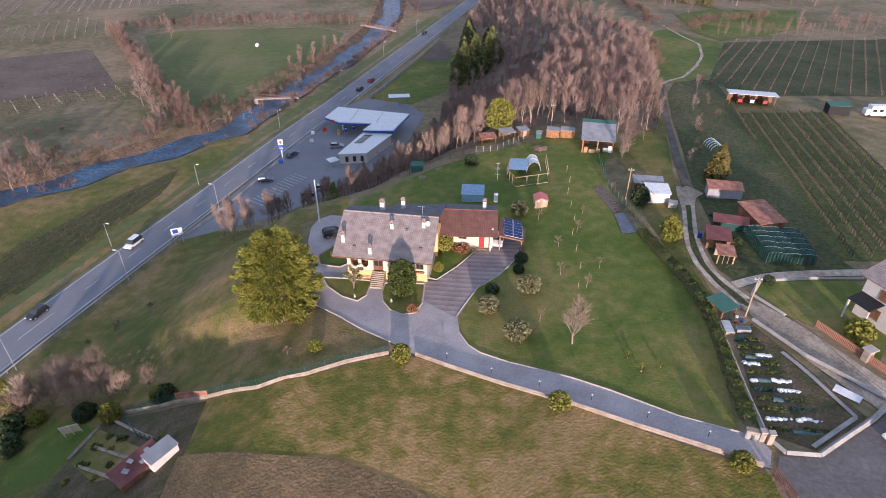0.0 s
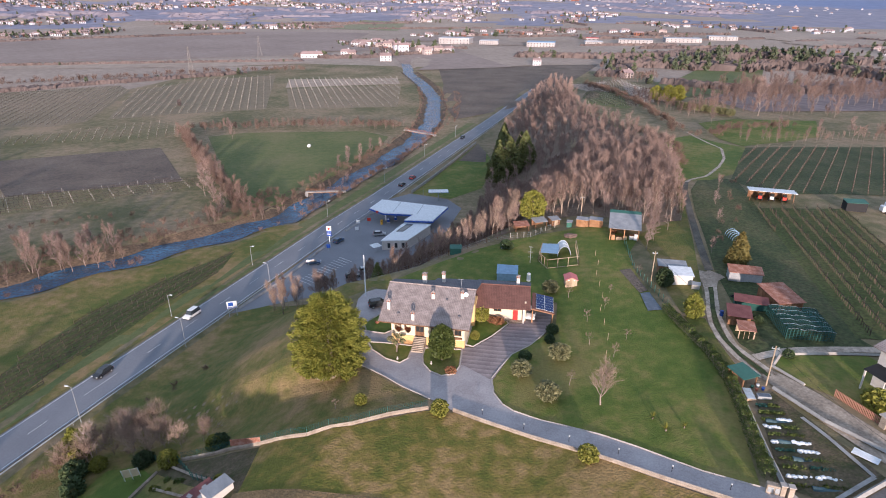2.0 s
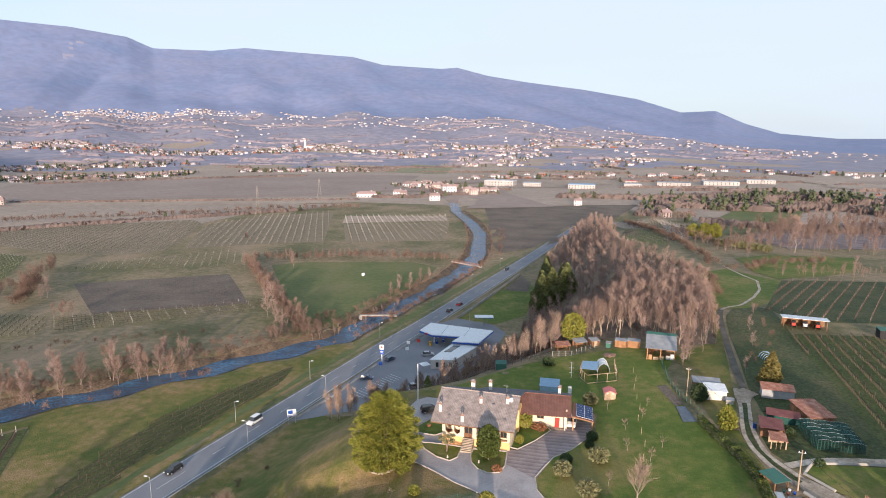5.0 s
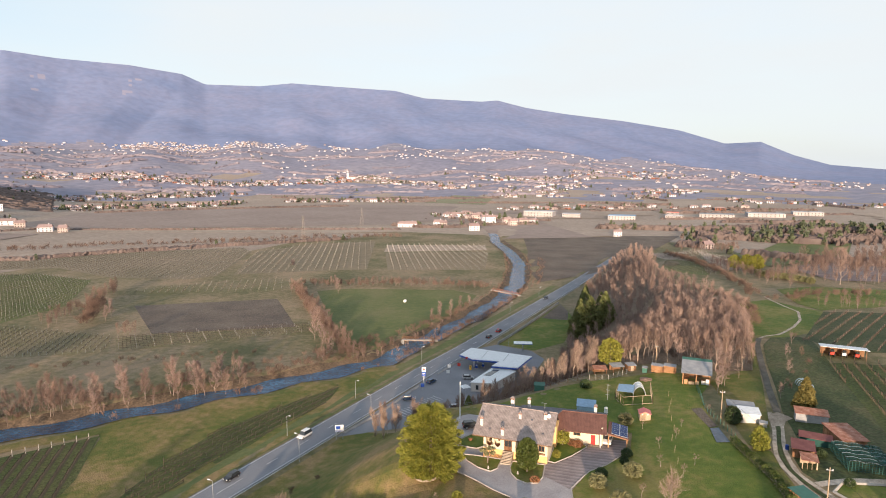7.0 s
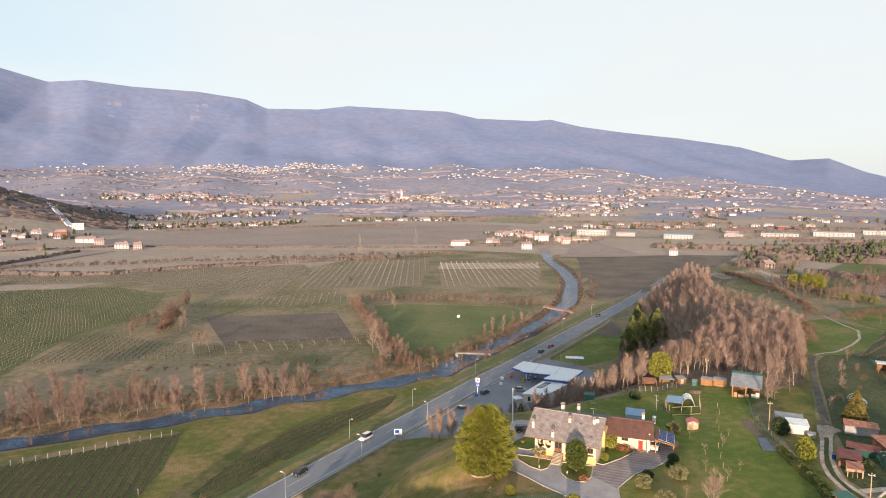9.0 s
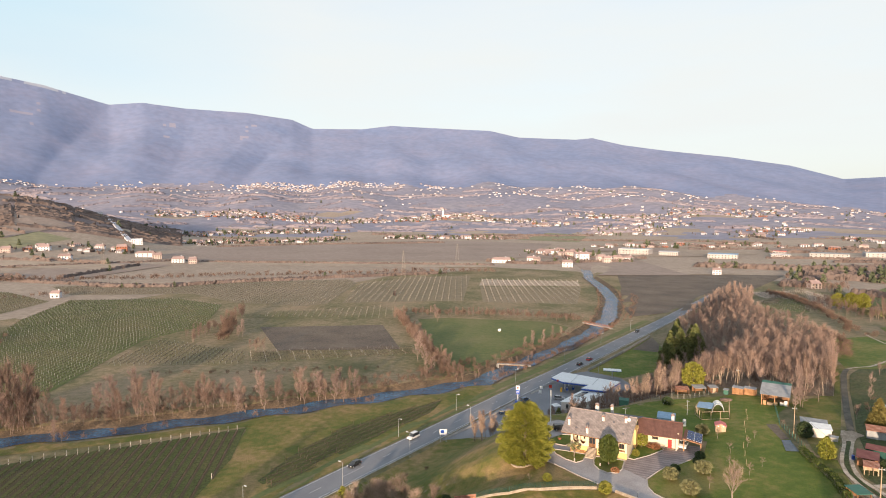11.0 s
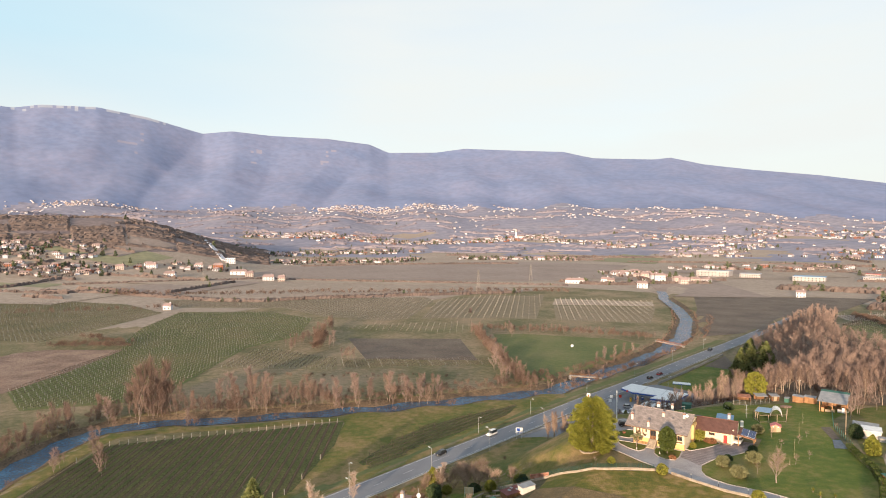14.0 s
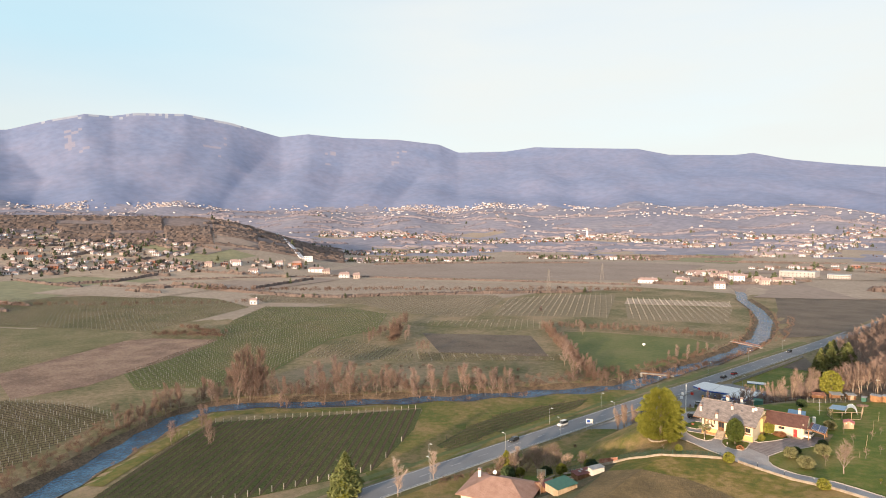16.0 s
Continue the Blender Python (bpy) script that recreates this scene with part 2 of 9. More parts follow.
# ---- lie of the land ----
ROAD_Y = [-160, -57, 0, 30, 65, 100, 130, 195, 285, 450]
FOOT_X = [-79, -65, -57, -53.5, -50, -45.5, -40.5, -33, -20, 5]
ROAD_X = [-84, -69.5, -61.3, -56.6, -51.2, -46, -40.5, -30.5, -16.5, 7]
RIVER = [(-110, -180), (-130, -140), (-147, -113), (-163, -90), (-174, -74), (-183.5, -59), (-187, -47), (-184, -36), (-172, -22.5), (-157, -8), (-144.5, 7), (-131, 23), (-117.5, 40), (-107, 54), (-94, 71), (-80.5, 90), (-71, 104), (-67.5, 122), (-64, 150), (-57.5, 183), (-54, 218), (-53, 253), (-55.5, 287), (-63, 334), (-75, 382), (-94, 440), (-111, 479), (-131, 523), (-154, 598), (-170, 660)]
ROAD_Z, PLAIN_Z, WATER_Z = -19.2, -20.2, -22.0
def road_x(y):
    return np.interp(y, ROAD_Y, ROAD_X)
def river_d(x, y):
    best = np.full(np.shape(x), 1e9)
    for (ax, ay), (bx, by) in zip(RIVER, RIVER[1:]):
        u = np.clip(((x - ax) * (bx - ax) + (y - ay) * (by - ay)) / ((bx - ax) ** 2 + (by - ay) ** 2), 0, 1)
        best = np.minimum(best, np.hypot(x - ax - u * (bx - ax), y - ay - u * (by - ay)))
    return best
def smooth(u):
    u = np.clip(u, 0, 1)
    return u * u * (3 - 2 * u)
def height(x, y):
    x, y = np.asarray(x, float), np.asarray(y, float)
    toe = np.interp(y, [-200, 40, 56, 75, 95, 120, 150, 200, 280, 350, 450], np.array([0, 0, 24, 41, 47, 48, 30, 14, 10, 14, 20])) + np.interp(y, ROAD_Y, FOOT_X) + 8
    top = np.interp(y, [-200, -60, -12, 5, 22, 40, 65, 95, 130, 200, 280, 350, 450], [-22, -12, -6, -13, -12, 9, 22, 32, 36, 30, 34, 50, 70])
    flat = np.interp(x, [-40, -20, -10, 0, 10, 20, 28, 36, 55, 65, 100, 200, 450, 900], [-9, -6.5, -4.0, -0.6, -0.1, 0.1, 0.5, 2.0, 3.5, 4.5, 5, 2, -12, -20])
    flat = flat + smooth((y + 14) / 10) * smooth((44 - y) / 14) * np.interp(x, [-30, -14, -8, -2, 0], [5, 4.4, 2.4, 0.5, 0])
    flat = flat - np.interp(y, [90, 180, 300, 520], [0, 5, 9, 24])
    u = np.clip((x - toe) / np.maximum(top - toe, 1), 0, 1)
    low = np.interp(np.abs(x - road_x(y)), [7, 14, 60], [ROAD_Z - 0.15, PLAIN_Z, PLAIN_Z])
    low = np.where((x > road_x(y)), ROAD_Z - 0.15, low)
    z = low + (np.maximum(flat, low) - low) * (0.35 * u + 0.65 * smooth(u))
    d = river_d(x, y) + 0.9 * np.sin(0.23 * x + 0.12 * y) + 0.7 * np.sin(0.08 * x - 0.33 * y) - 0.4
    z = np.where(x < road_x(y) - 5, np.minimum(z, np.interp(d, [2.8, 7.2, 12], [WATER_Z - 1.2, PLAIN_Z - 0.7, PLAIN_Z + 1])), z)
    return z


def gz(x, y):
    return float(height(x, y))


def steps(*runs):
    """Grid lines: runs of (from, to, step)."""
    out = []
    for a, b, s in runs:
        out += list(np.arange(a, b, s))
    return np.array(out + [runs[-1][1]], float)


def far_rise(x, y):
    """The plain climbs towards the foot of the mountains, with a low wooded hill before them."""
    r, az = np.hypot(x - 40, y + 130), np.degrees(np.arctan2(-(x - 40), y + 130))
    lift = smooth((az + 22) / 40) * smooth((r - 1300) / 2300) ** 1.3 * 185
    hill = 100 * np.exp(-((r - 1500) / 330) ** 2) * smooth((az - 49) / 17) * smooth((130 - az) / 20)
    folds = 15 * smooth((r - 1900) / 700) * smooth((az + 25) / 30) * (np.sin(x / 173 + 1.3 * np.sin(y / 290)) * np.sin(y / 141 + x / 420) + 0.5 * np.sin(x / 83 + y / 97))
    return lift + hill + folds


gx = steps((-4900, -3300, 130), (-3300, -1000, 62), (-1000, -420, 29), (-420, -205, 8), (-205, -80, 3.2), (-80, 115, 2), (115, 300, 8), (300, 1000, 35), (1000, 4900, 130))
gy = steps((-4900, -600, 143), (-600, -180, 20), (-180, -70, 4), (-70, 135, 2), (135, 330, 4), (330, 640, 8), (640, 1200, 28), (1200, 3300, 60), (3300, 4900, 106))
GX, GY = np.meshgrid(gx, gy)
GZ = height(GX, GY) + far_rise(GX, GY)
nx, ny = len(gx), len(gy)
idx = np.arange(nx * ny).reshape(ny, nx)
quads = np.stack([idx[:-1, :-1], idx[:-1, 1:], idx[1:, 1:], idx[1:, :-1]], -1).reshape(-1, 4)
ground = mesh_of("ground", np.stack([GX, GY, GZ], -1).reshape(-1, 3), quads, M["meadow"], smooth_faces=True)
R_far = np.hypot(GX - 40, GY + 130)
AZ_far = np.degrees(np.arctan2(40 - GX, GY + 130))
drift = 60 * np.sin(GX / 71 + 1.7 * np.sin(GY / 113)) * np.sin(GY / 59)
# the farther ground zones hold distance haze in their colour
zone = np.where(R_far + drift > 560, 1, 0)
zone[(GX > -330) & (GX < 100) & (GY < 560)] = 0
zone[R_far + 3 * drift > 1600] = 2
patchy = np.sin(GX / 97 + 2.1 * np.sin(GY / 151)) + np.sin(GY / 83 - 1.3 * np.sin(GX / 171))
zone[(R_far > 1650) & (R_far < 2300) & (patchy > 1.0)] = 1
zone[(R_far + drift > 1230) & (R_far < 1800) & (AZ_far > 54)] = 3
for m_ in ("far_land_haze", "foothill_haze", "hill_wood"):
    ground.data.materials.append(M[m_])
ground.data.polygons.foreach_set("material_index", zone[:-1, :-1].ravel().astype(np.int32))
tagged(ground, "rough winter meadow, green and straw-brown, over hill and plain", "ground", kind="structure")


def drape(name, outline, material, lift=0.08, cell=4.0, label="", category="field", kind="structure", parent=None):
    """A sheet laid over the land inside a plan outline."""
    bm = bmesh.new()
    bm.faces.new([bm.verts.new((x, y, 0)) for x, y in outline])
    xs, ys = [p[0] for p in outline], [p[1] for p in outline]
    for lo, hi, axis in ((min(xs), max(xs), 0), (min(ys), max(ys), 1)):
        k = (math.floor(lo / cell) + 1) * cell
        while k < hi:
            co, no = [0, 0, 0], [0, 0, 0]
            co[axis], no[axis] = k, 1
            bmesh.ops.bisect_plane(bm, geom=bm.verts[:] + bm.edges[:] + bm.faces[:], plane_co=co, plane_no=no)
            k += cell
    bmesh.ops.triangulate(bm, faces=bm.faces[:])
    xs, ys = np.array([v.co.x for v in bm.verts]), np.array([v.co.y for v in bm.verts])
    zs = height(xs, ys) + far_rise(xs, ys)
    for v, z in zip(bm.verts, zs):
        v.co.z = float(z) + lift
    bmesh.ops.recalc_face_normals(bm, faces=bm.faces[:])
    if sum(f.normal.z for f in bm.faces) < 0:
        bmesh.ops.reverse_faces(bm, faces=bm.faces[:])
    ob = part(name, bm, material, parent)
    if label:
        tagged(ob, label, category, kind=kind)
    return ob


def ribbon(name, line, width, material, z=None, lift=0.1, label="", category="road", kind="structure", parent=None, step=4.0, offset=0.0, ragged=False):
    """A strip along a plan line; z: a fixed height, else it follows the land."""
    pts = [Vector((*p[:2], 0)) for p in line]
    dense = []
    for a, b in zip(pts, pts[1:]):
        n = max(1, int((b - a).length / step))
        dense += [a.lerp(b, i / n) for i in range(n)]
    dense.append(pts[-1])
    for _ in range(3):
        dense = [dense[0]] + [(dense[i - 1] + dense[i] * 2 + dense[i + 1]) / 4 for i in range(1, len(dense) - 1)] + [dense[-1]]
    verts, faces = [], []
    for i, p in enumerate(dense):
        d = (dense[min(i + 1, len(dense) - 1)] - dense[max(i - 1, 0)]).normalized()
        side = Vector((d.y, -d.x, 0))
        for s in (-0.5, 0.0, 0.5):
            q = p + side * (offset + s * width * (1 + (0.45 * noise.noise(Vector((p.x * 0.7, p.y * 0.7, s))) if ragged else 0)))
            verts.append((q.x, q.y, z if z is not None else gz(q.x, q.y) + lift))
    for i in range(len(dense) - 1):
        for k in (0, 1):
            a = 3 * i + k
            faces.append((a, a + 1, a + 4, a + 3))
    ob = mesh_of(name, verts, faces, material, parent, True)
    if label:
        tagged(ob, label, category, kind=kind)
    return ob


# river
ribbon("water", RIVER, 20, M["water"], z=WATER_Z, label="narrow slow rippled river reflecting the sky, sky blue also painted in", category="river")

for off in (-6.2, 6.2):
    ribbon("river_bank", RIVER[:-2], 5.0, M["bank"], lift=0.16, label="dark brown overgrown river bank", category="bank", offset=off)

# main road
road_line = [(road_x(y), y) for y in range(-160, 451, 10)]
road = ribbon("road", road_line, 8.9, M["asphalt"], z=ROAD_Z, label="grey asphalt main road with worn white lines", category="road")

# mountains behind the plain
RIDGE_AZ = [-24, -17, -13, -10.4, -8, -5.3, -1.6, 3.2, 8.2, 11.8, 14.5, 16, 21.3, 24, 29, 33.3, 36, 40.6, 42.4, 46.4, 51.5, 54.8, 57.3, 61.7, 65.4, 69.3, 71, 73, 75.3, 78.2, 84, 95, 110]
RIDGE_EL = [0.0, 0.0, 0.4, 1.2, 2.3, 2.2, 3.4, 4.3, 5.0, 5.6, 6.3, 6.2, 6.5, 7.15, 7.4, 7.6, 7.25, 7.2, 7.95, 8.4, 8.5, 8.75, 8.4, 9.5, 10.0, 9.8, 9.4, 9.4, 8.75, 7.7, 7.0, 6.0, 4.5]
# ravines: bearing at four heights, width of either flank in degrees, depth
VALLEYS = [((46.8, 45.4, 43.6, 41.0), 2.6, 3.6, 50), ((62.5, 60.8, 59.0, 57.4), 3.2, 4.2, 50), ((77.0, 76.0, 77.2, 79.0), 3.5, 4.5, 45), ((53.0, 52.0, 51.5, 51.0), 3.0, 3.0, 12), ((69.8, 69.0, 69.0, 69.5), 3.0, 3.0, 12), ((29.6, 29.2, 28.6, 28.0), 3.0, 4.0, 12)]
def mountain_z(az, r):
    """Height of the mountain side at a bearing and distance from the valley's middle."""
    f = (r - 3300) / 1450
    a, el = radians(az), float(np.interp(az, RIDGE_AZ, RIDGE_EL))
    x, y = 40 - r * math.sin(a), -130 + r * math.cos(a)
    base = gz(x, y) + float(far_rise(np.array(x), np.array(y)))
    top = 56 + 4750 * math.tan(radians(el))
    spur = noise.fractal(Vector((x * 0.0011, y * 0.0011, 3.0)), 1.0, 2.0, 4)
    cut_ = 0.0
    for v_az, left, right_, deep in VALLEYS:
        d = az - float(np.interp(f, (0.15, 0.45, 0.7, 1.0), v_az))
        k = 1 - d / left if d > 0 else 1 + d / right_
        cut_ += deep * max(0.0, k) ** 1.15
    z = base + (top - base) * f ** 1.3 + (spur * 26 - cut_) * math.sin(math.pi * min(1, f)) ** 0.7 * min(1, el / 5)
    return x, y, max(z, base - 6)

verts, faces = [], []
azs, fs = np.arange(-24, 110.01, 0.25), np.linspace(0, 1, 44)
for az in azs:
    for f in fs:
        verts.append(mountain_z(az, 3300 + 1450 * f))
n = len(fs)
for i in range(len(azs) - 1):
    for k in range(n - 1):
        a = i * n + k
        faces.append((a, a + 1, a + n + 1, a + n))
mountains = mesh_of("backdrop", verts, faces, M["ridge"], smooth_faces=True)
mountains.data.materials.append(M["foothill_haze"])
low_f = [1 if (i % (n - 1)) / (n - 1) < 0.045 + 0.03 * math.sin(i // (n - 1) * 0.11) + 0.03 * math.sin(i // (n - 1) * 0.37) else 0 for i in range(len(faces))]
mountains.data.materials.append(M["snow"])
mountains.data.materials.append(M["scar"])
for i in range(len(faces)):
    az_, k_ = azs[i // (n - 1)], i % (n - 1)
    scar_n = noise.noise(Vector((az_ * 0.9, k_ * 0.35, 8.0))) + 0.6 * noise.noise(Vector((az_ * 2.3, k_ * 0.9, 2.0)))
    for s_az, s_k, s_w in ((53.6, 0.74, 1.6), (73.8, 0.72, 1.2), (63.0, 0.7, 1.2), (46.3, 0.72, 0.9)):
        if abs(az_ - s_az) < s_w and abs(k_ / n - s_k) < 0.12 and scar_n > 0.38:
            low_f[i] = 3
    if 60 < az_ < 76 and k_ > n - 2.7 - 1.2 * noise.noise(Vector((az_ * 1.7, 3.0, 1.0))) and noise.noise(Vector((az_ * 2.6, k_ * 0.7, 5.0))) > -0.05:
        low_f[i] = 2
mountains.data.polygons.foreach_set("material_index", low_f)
tagged(mountains, "long wooded mountain ridge, blue haze put into its colour", "mountain", kind="structure")

# ---- more materials ----
def mat_rows(name, colours, period, axis="Y", rough=0.85, bump=0.6, scale=0.6, depth=0.03, cross=0.0, stripe=0.0):
    """A surface laid in courses (tiles, boards, pavers): ribs across one axis of the object, with drifting colour."""
    m = mat(name, colours, scale, 9, rough, object_space=True)
    n, l = m.node_tree.nodes, m.node_tree.links
    tc = n.new("ShaderNodeTexCoord")
    wave = n.new("ShaderNodeTexWave")
    wave.wave_type, wave.bands_direction, wave.wave_profile = "BANDS", axis, "SAW"
    wave.inputs["Scale"].default_value = 0.314 / period
    wave.inputs["Distortion"].default_value = 0.15
    l.new(tc.outputs["Object"], wave.inputs["Vector"])
    height_out = wave.outputs["Fac"]
    if cross:
        w2, addn = n.new("ShaderNodeTexWave"), n.new("ShaderNodeMath")
        w2.wave_type, w2.bands_direction = "BANDS", "X" if axis == "Y" else "Y"
        w2.inputs["Scale"].default_value = 0.314 / cross
        l.new(tc.outputs["Object"], w2.inputs["Vector"])
        addn.operation = "ADD"
        l.new(height_out, addn.inputs[0])
        l.new(w2.outputs["Fac"], addn.inputs[1])
        height_out = addn.outputs[0]
    if stripe:
        b = n["Principled BSDF"]
        base = b.inputs["Base Color"].links[0].from_socket
        mr, hsv = n.new("ShaderNodeMapRange"), n.new("ShaderNodeHueSaturation")
        mr.inputs["To Min"].default_value, mr.inputs["To Max"].default_value = 1 - stripe, 1 + stripe * 0.5
        l.new(height_out, mr.inputs["Value"])
        l.new(mr.outputs[0], hsv.inputs["Value"])
        l.new(base, hsv.inputs["Color"])
        l.new(hsv.outputs[0], b.inputs["Base Color"])
    bn = n.new("ShaderNodeBump")
    bn.inputs["Strength"].default_value, bn.inputs["Distance"].default_value = bump, depth
    l.new(height_out, bn.inputs["Height"])
    l.new(bn.outputs[0], n["Principled BSDF"].inputs["Normal"])
    return m


def plain(name, colour, rough=0.6, metal=0.0, spec=0.4, drift=0.12, scale=1.5, each=0.0):
    lo, hi = tuple(c * (1 - drift) for c in colour), tuple(min(1, c * (1 + drift)) for c in colour)
    return mat(name, [lo, colour, hi], scale, 6, rough, metal=metal, spec=spec, each=each)


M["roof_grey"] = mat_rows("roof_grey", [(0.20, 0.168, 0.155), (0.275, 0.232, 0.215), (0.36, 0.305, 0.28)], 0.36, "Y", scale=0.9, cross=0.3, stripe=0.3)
# darker tiles that paint the shade of the back slopes; also on roof vents
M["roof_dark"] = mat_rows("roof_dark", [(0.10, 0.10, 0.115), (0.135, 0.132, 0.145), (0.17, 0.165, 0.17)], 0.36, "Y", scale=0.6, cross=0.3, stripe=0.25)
M["roof_red"] = mat_rows("roof_red", [(0.115, 0.058, 0.046), (0.145, 0.073, 0.058), (0.175, 0.09, 0.07)], 0.36, "Y", scale=0.7, cross=0.3, stripe=0.22)
M["roof_pink"] = mat_rows("roof_pink", [(0.30, 0.18, 0.14), (0.37, 0.23, 0.18), (0.42, 0.27, 0.22)], 0.36, "Y", scale=0.5, cross=0.3)
M["plaster_cream"] = plain("plaster_cream", (0.70, 0.60, 0.44), 0.9, drift=0.06)
M["plaster_yellow"] = plain("plaster_yellow", (0.64, 0.44, 0.19), 0.9, drift=0.08)
M["plaster_white"] = plain("plaster_white", (0.58, 0.55, 0.51), 0.9, drift=0.08)
M["wood"] = mat("wood", [(0.12, 0.06, 0.03), (0.19, 0.10, 0.05), (0.26, 0.15, 0.08)], 1.5, 6, 0.75, bump=0.3, bump_scale=10, stretch=(1, 1, 0.3))
M["wood_pale"] = mat("wood_pale", [(0.30, 0.22, 0.14), (0.40, 0.31, 0.21), (0.48, 0.38, 0.27)], 1.2, 7, 0.8, bump=0.2, bump_scale=10, stretch=(1, 1, 0.3))
M["timber"] = mat("timber", [(0.30, 0.16, 0.075), (0.38, 0.21, 0.10), (0.44, 0.26, 0.14)], 1.2, 7, 0.7)
M["terracotta"] = plain("terracotta", (0.38, 0.19, 0.13), 0.8)
M["brick"] = mat("brick", [(0.24, 0.095, 0.058), (0.31, 0.13, 0.08), (0.37, 0.17, 0.11)], 3, 6, 0.85)
M["glass"] = plain("glass", (0.03, 0.035, 0.04), 0.12, spec=0.8)
M["red_door"] = plain("red_door", (0.42, 0.04, 0.035), 0.4)
M["stone"] = mat("stone", [(0.25, 0.205, 0.16), (0.34, 0.285, 0.225), (0.42, 0.36, 0.29)], 0.9, 8, 0.9, bump=0.5, bump_scale=6)
M["kerb"] = mat("kerb", [(0.40, 0.36, 0.32), (0.52, 0.47, 0.42)], 0.8, 8, 0.9)
M["concrete"] = mat("concrete", [(0.26, 0.25, 0.24), (0.34, 0.33, 0.31), (0.40, 0.39, 0.37)], 0.4, 9, 0.9, bump=0.15, bump_scale=8)
M["drive"] = mat("drive", [(0.33, 0.30, 0.295), (0.40, 0.365, 0.36), (0.46, 0.425, 0.415)], 0.25, 14, 0.9, bump=0.25, bump_scale=14, grain=0.08, grain_scale=5)
M["yard"] = mat_rows("yard", [(0.24, 0.20, 0.20), (0.30, 0.255, 0.25), (0.35, 0.30, 0.29)], 1.15, "Y", bump=0.35, scale=0.4, depth=0.1, stripe=0.3)
M["gravel"] = mat("gravel", [(0.34, 0.28, 0.215), (0.48, 0.40, 0.315), (0.58, 0.49, 0.395)], 0.3, 14, 0.95, bump=0.2, bump_scale=8, grain=0.18, grain_scale=1.2)
M["gravel_worn"] = mat("gravel_worn", [(0.25, 0.20, 0.15), (0.36, 0.295, 0.225), (0.48, 0.40, 0.31)], 0.35, 9, 0.95, bump=0.2, bump_scale=8, grain=0.15, grain_scale=2.0, soft=0.3)
M["asphalt_old"] = mat("asphalt_old", [(0.115, 0.108, 0.105), (0.155, 0.145, 0.14), (0.20, 0.185, 0.175)], 0.22, 9, 0.92, bump=0.1, bump_scale=20, grain=0.1, grain_scale=3, soft=0.36)
M["garden_soil"] = mat("garden_soil", [(0.06, 0.068, 0.022), (0.10, 0.084, 0.046), (0.15, 0.112, 0.072)], 0.45, 7, 0.95, bump=0.7, bump_scale=4, grain=0.2, grain_scale=3)
M["leaf_litter"] = mat("leaf_litter", [(0.13, 0.098, 0.07), (0.19, 0.142, 0.10), (0.25, 0.188, 0.132)], 0.15, 9, 0.95, bump=0.6, bump_scale=3, grain=0.15, grain_scale=1.5)
M["track_soil"] = mat("track_soil", [(0.085, 0.078, 0.062), (0.12, 0.11, 0.09), (0.17, 0.155, 0.125)], 0.3, 10, 0.95)
M["metal_white"] = plain("metal_white", (0.72, 0.74, 0.75), 0.45, spec=0.5)
M["metal_grey"] = plain("metal_grey", (0.38, 0.40, 0.41), 0.5, metal=0.3)
M["zinc"] = mat_rows("zinc", [(0.22, 0.23, 0.245), (0.28, 0.29, 0.305), (0.34, 0.35, 0.36)], 0.25, "X", rough=0.6, bump=0.5)
M["rust"] = mat_rows("rust", [(0.22, 0.09, 0.055), (0.32, 0.15, 0.10), (0.44, 0.27, 0.21)], 0.25, "X", rough=0.8, bump=0.5, scale=0.9)
M["maroon_roof"] = mat_rows("maroon_roof", [(0.13, 0.05, 0.05), (0.17, 0.07, 0.065), (0.21, 0.09, 0.085)], 0.3, "X", bump=0.5)
M["green_metal"] = plain("green_metal", (0.045, 0.13, 0.10), 0.6)
M["green_net"] = plain("green_net", (0.02, 0.07, 0.06), 0.9)
M["net_sheet"] = plain("net_sheet", (0.018, 0.075, 0.065), 0.9)
M["net_sheet"].node_tree.nodes["Principled BSDF"].inputs["Alpha"].default_value = 0.62
M["blue_sheet"] = plain("blue_sheet", (0.26, 0.38, 0.52), 0.6)
M["sheet_dark"] = plain("sheet_dark", (0.13, 0.155, 0.19), 0.7, drift=0.25)
M["tunnel_net"] = plain("tunnel_net", (0.07, 0.115, 0.13), 0.8, drift=0.3)
M["blue_paint"] = plain("blue_paint", (0.02, 0.07, 0.34), 0.4)
M["red_paint"] = plain("red_paint", (0.5, 0.05, 0.03), 0.45)
M["yellow_paint"] = plain("yellow_paint", (0.75, 0.42, 0.03), 0.5)
M["pink_paint"] = plain("pink_paint", (0.55, 0.17, 0.16), 0.6)
M["solar"] = plain("solar", (0.012, 0.028, 0.11), 0.2, spec=0.3)
M["plastic_clear"] = plain("plastic_clear", (0.50, 0.55, 0.58), 0.35)
M["rubber"] = plain("rubber", (0.02, 0.02, 0.022), 0.8)
M["car_white"] = plain("car_white", (0.78, 0.78, 0.77), 0.25, spec=0.6, drift=0.02)
M["car_black"] = plain("car_black", (0.02, 0.021, 0.024), 0.2, spec=0.7)
M["car_blue"] = plain("car_blue", (0.05, 0.09, 0.17), 0.25, spec=0.6)
M["car_silver"] = plain("car_silver", (0.42, 0.43, 0.45), 0.3, metal=0.4)
M["car_red"] = plain("car_red", (0.28, 0.03, 0.03), 0.25, spec=0.6)
M["lamp_lens"] = plain("lamp_lens", (0.8, 0.8, 0.75), 0.2)
M["cedar_leaf"] = mat("cedar_leaf", [(0.11, 0.124, 0.014), (0.172, 0.178, 0.022), (0.24, 0.228, 0.036)], 0.8, 6, 0.7, each=0.1)
